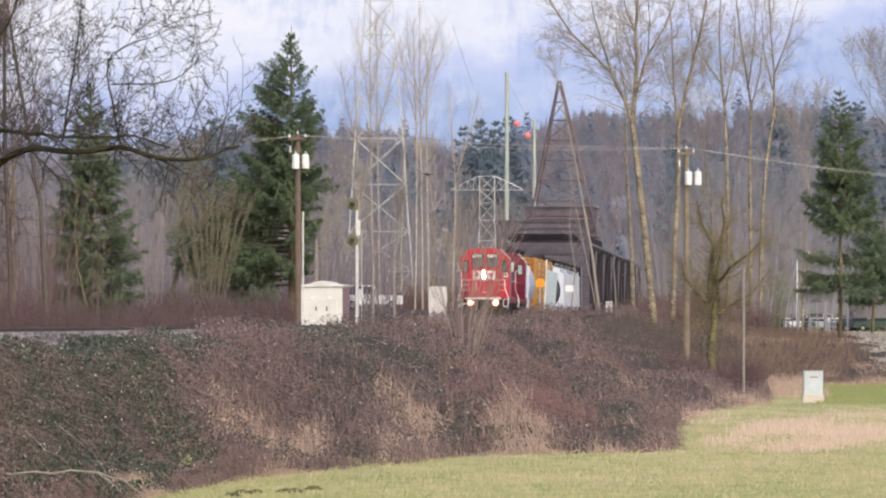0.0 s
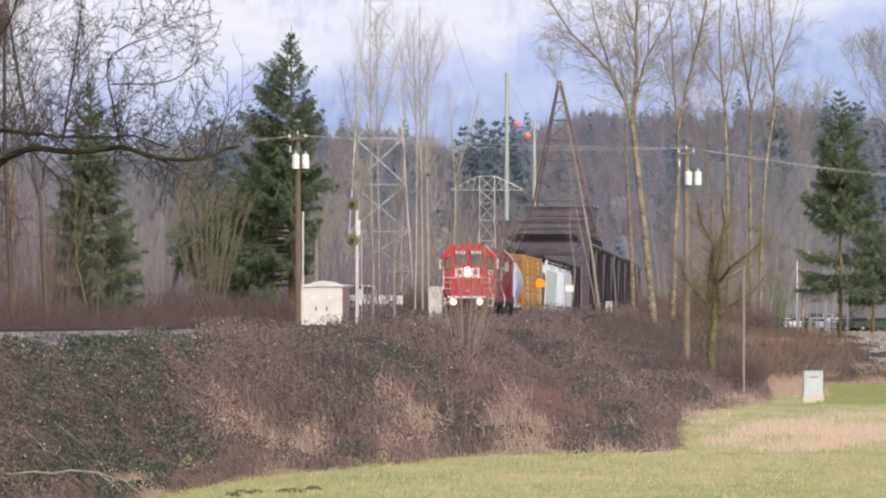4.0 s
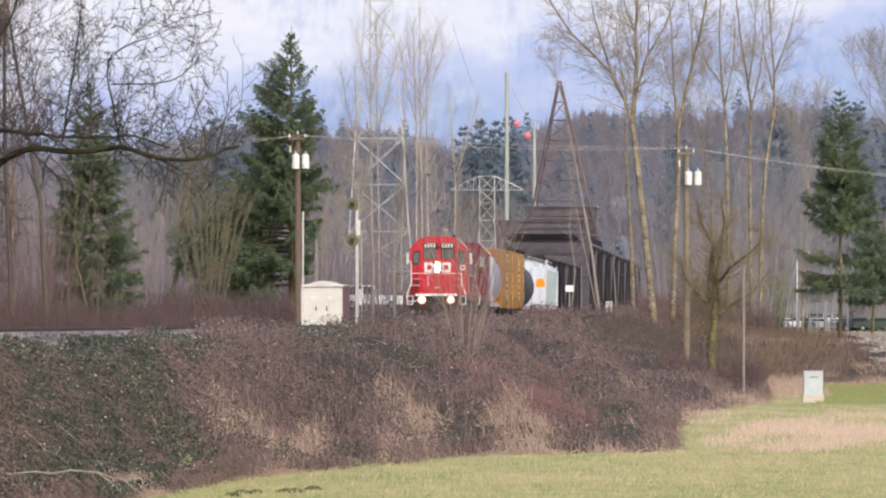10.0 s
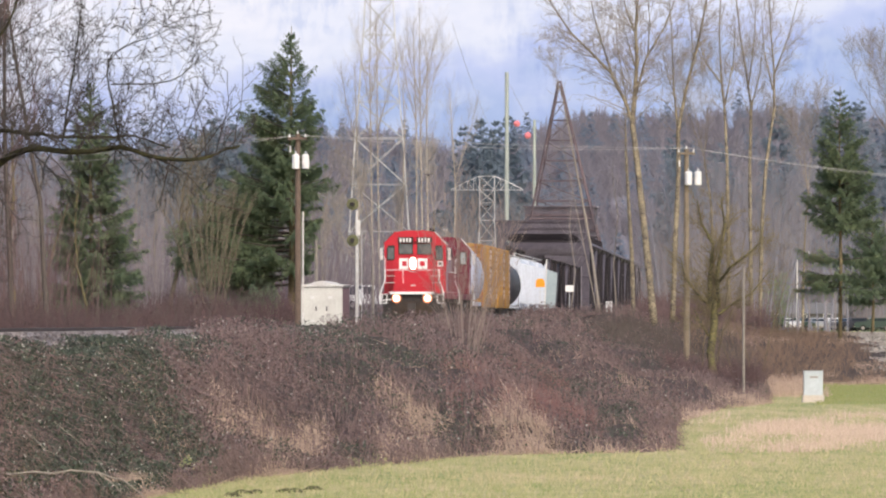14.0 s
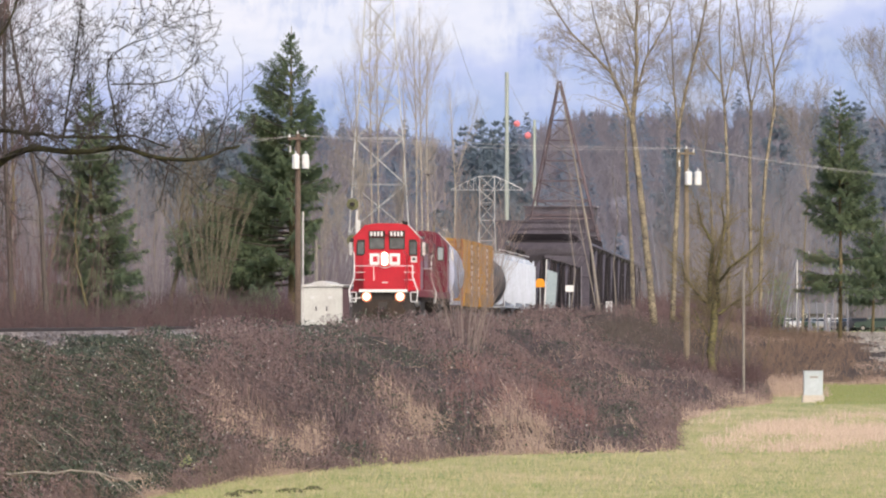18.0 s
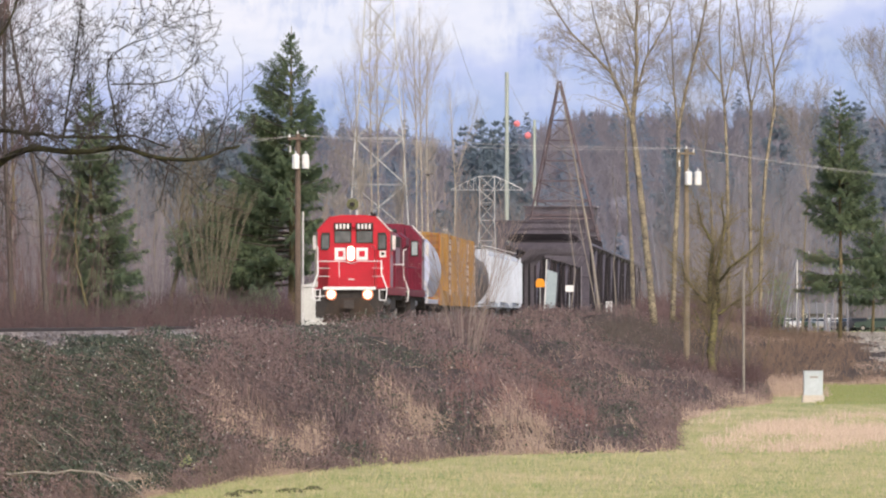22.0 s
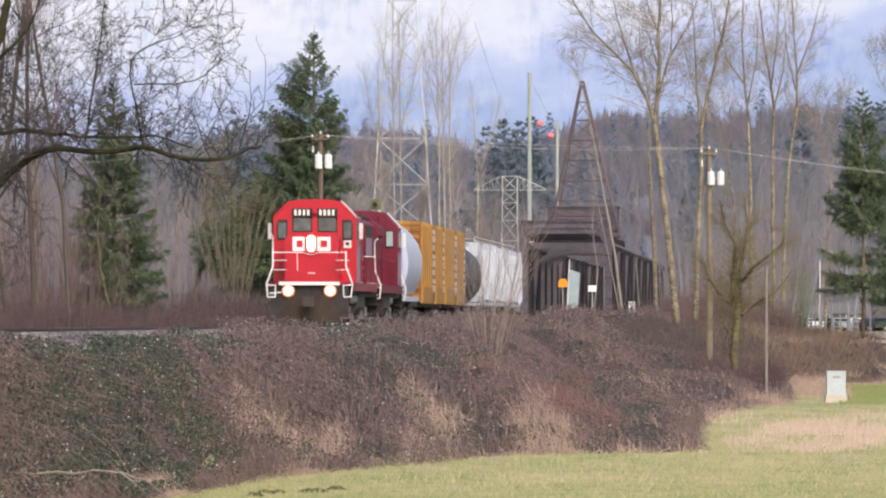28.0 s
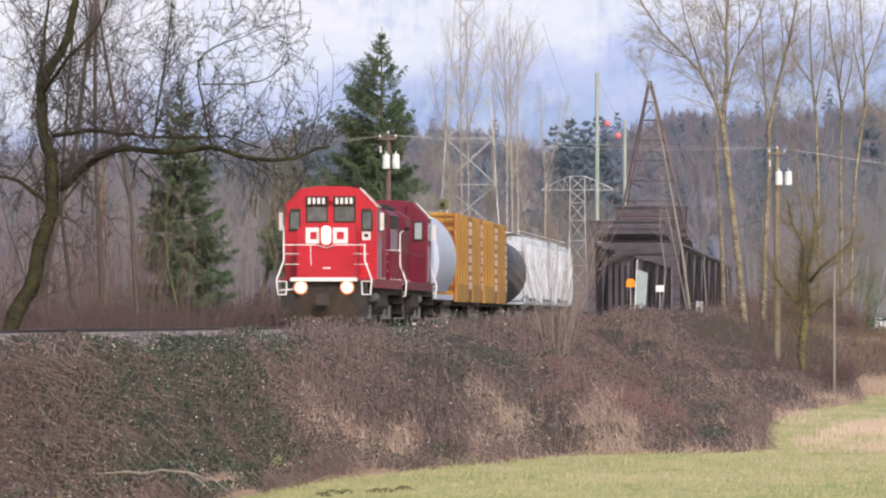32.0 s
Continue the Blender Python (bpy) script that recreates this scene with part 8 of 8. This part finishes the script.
# ---- crows ----
def crow(label):
    c = thing("crow", label, "bird")
    part("body", Shape().turned([(0.01, -0.22), (0.05, -0.16), (0.085, -0.02), (0.075, 0.1), (0.03, 0.2)], (0, 0, 0), "x", 10), CROWBLACK, c, smooth=True)
    part("head", Shape().turned([(0.01, 0.16), (0.05, 0.2), (0.05, 0.25), (0.016, 0.29), (0.004, 0.35)], (0, 0, 0.03), "x", 10), CROWBLACK, c, smooth=True)
    part("tail", Shape().prism([(-0.2, -0.02), (-0.2, 0.0), (-0.4, -0.03), (-0.4, -0.045)], -0.07, 0.07), CROWBLACK, c)
    wings = []
    for s in (-1, 1):
        w = part("wing", Shape().add([(0.1, 0, 0), (-0.1, 0, 0), (-0.13, s * 0.25, 0.02), (-0.08, s * 0.46, 0), (0.02, s * 0.42, 0), (0.1, s * 0.2, 0.02),
                                      (0.1, 0, 0.015), (-0.1, 0, 0.015), (-0.13, s * 0.25, 0.03), (-0.08, s * 0.46, 0.01), (0.02, s * 0.42, 0.01), (0.1, s * 0.2, 0.035)],
                                     [(0, 1, 2, 3, 4, 5), (6, 11, 10, 9, 8, 7)] + [(i, (i + 1) % 6, (i + 1) % 6 + 6, i + 6) for i in range(6)]), CROWBLACK, c)
        w.location = (0, s * 0.05, 0.04)
        wings.append((w, s))
    return c, wings


CROWS = [crow("black crow flapping on a birch twig, then flying off"), crow("black crow perched on a twig, then flying to another tree"), crow("black crow flying past the fir")]


def roll(t):
    """How far the nose of the train is from the camera's line, in metres along y."""
    return float(np.interp(t, ROLL_T, ROLL_Y))


ROLL_T = [0, 4, 8, 12, 16, 20, 24, 28, 32]
ROLL_Y = [443.0, 418.8, 393.8, 368.2, 342.1, 315.8, 289.4, 263.3, 237.4]


def motions():
    lean = -math.degrees(math.atan(SLOPE))
    along = Vector((SLOPE, 1, 0)).normalized()
    times = [0, 4, 8, 12, 16, 20, 24, 28, 32]
    for ob, back, turned in TRAIN:
        rows = []
        for t in times:
            p = Vector((track_x(roll(t)), roll(t), 0)) + along * back
            rows.append((t, pose(p.x, p.y, p.z, 0, 0, lean + (180 if turned else 0))))
        walk(ob, rows)
    # wheels roll at the train's pace
    for k, (sets, r) in enumerate(ROLLING[:3]):
        way = -1 if TRAIN[k][2] else 1
        for w in sets:
            x, y, z = w.location
            rows, t = [], 0.0
            while t < 32.01:
                rows.append((t, pose(x, y, z, way * math.degrees((roll(0) - roll(t)) * 1.001 / r), 0, 0)))
                t += 0.1
            walk(w, rows)

    def fly(bird, rows, flaps):
        ob, wings = bird
        walk(ob, [(t, pose(*p, 0, 0, h)) for t, p, h in rows])
        for w, s in wings:
            x, y, z = w.location
            keys = [(0, 68)]
            for a, b in flaps:
                t, up = a, True
                keys.append((max(a - 0.1, 0.05), 68))
                while t < b:
                    keys.append((t, -35 if up else 30))
                    t, up = t + 0.14, not up
                keys.append((b + 0.1, 68))
            keys = sorted({round(t, 2): v for t, v in keys}.items())
            if keys[-1][0] < 32:
                keys.append((32, keys[-1][1]))
            # folded wings lie back along the body
            walk(w, [(min(t, 32), pose(x, y, z, 0, 0, -s * 70) if v == 68 else pose(x, y, z, -s * v, 0, 0)) for t, v in keys])

    fly(CROWS[0], [(0, (-1.12, 519.00, 10.91), 150), (0.8, (-1.04, 519.00, 10.95), 150), (2.0, (-1.12, 519.00, 10.87), 120), (24.6, (-1.12, 519.00, 10.87), 60), (24.9, (-0.33, 518.00, 10.48), 10), (25.5, (3.96, 515.00, 9.72), 0), (26.2, (10.85, 510.00, 9.87), 0),
                   (27.0, (22.87, 505.00, 10.78), 5), (27.6, (33.44, 500.00, 11.68), 5), (32.0, (100.45, 480.00, 16.21), 5)], ((0.1, 1.9), (24.7, 31.9)))
    fly(CROWS[1], [(0, (3.52, 571.00, 9.38), 20), (29.9, (3.52, 571.00, 9.38), 20), (30.2, (4.09, 550.00, 9.44), 10), (30.5, (5.27, 540.00, 9.92), 5), (30.8, (6.83, 530.00, 10.08), 0), (31.1, (8.40, 520.00, 9.64), 0), (31.4, (9.97, 515.00, 9.22), 10),
                   (31.7, (10.46, 515.00, 9.68), 40), (32.0, (10.18, 515.00, 10.42), 80)], ((30.0, 32.0),))
    fly(CROWS[2], [(0, (37.50, 420.00, 5.14), 170), (27.5, (34.14, 420.00, 5.14), 170), (28.7, (25.57, 420.00, 11.52), 165), (29.2, (23.49, 420.00, 14.38), 160), (29.4, (22.92, 420.00, 15.39), 160), (29.6, (22.08, 420.00, 16.13), 160), (29.8, (21.24, 420.00, 16.80), 160),
                   (30.0, (20.23, 420.00, 17.47), 160), (30.2, (19.35, 420.00, 18.14), 160), (30.6, (17.67, 420.00, 19.42), 160), (32.0, (10.62, 420.00, 24.63), 160)], ((27.6, 32.0),))


motions()
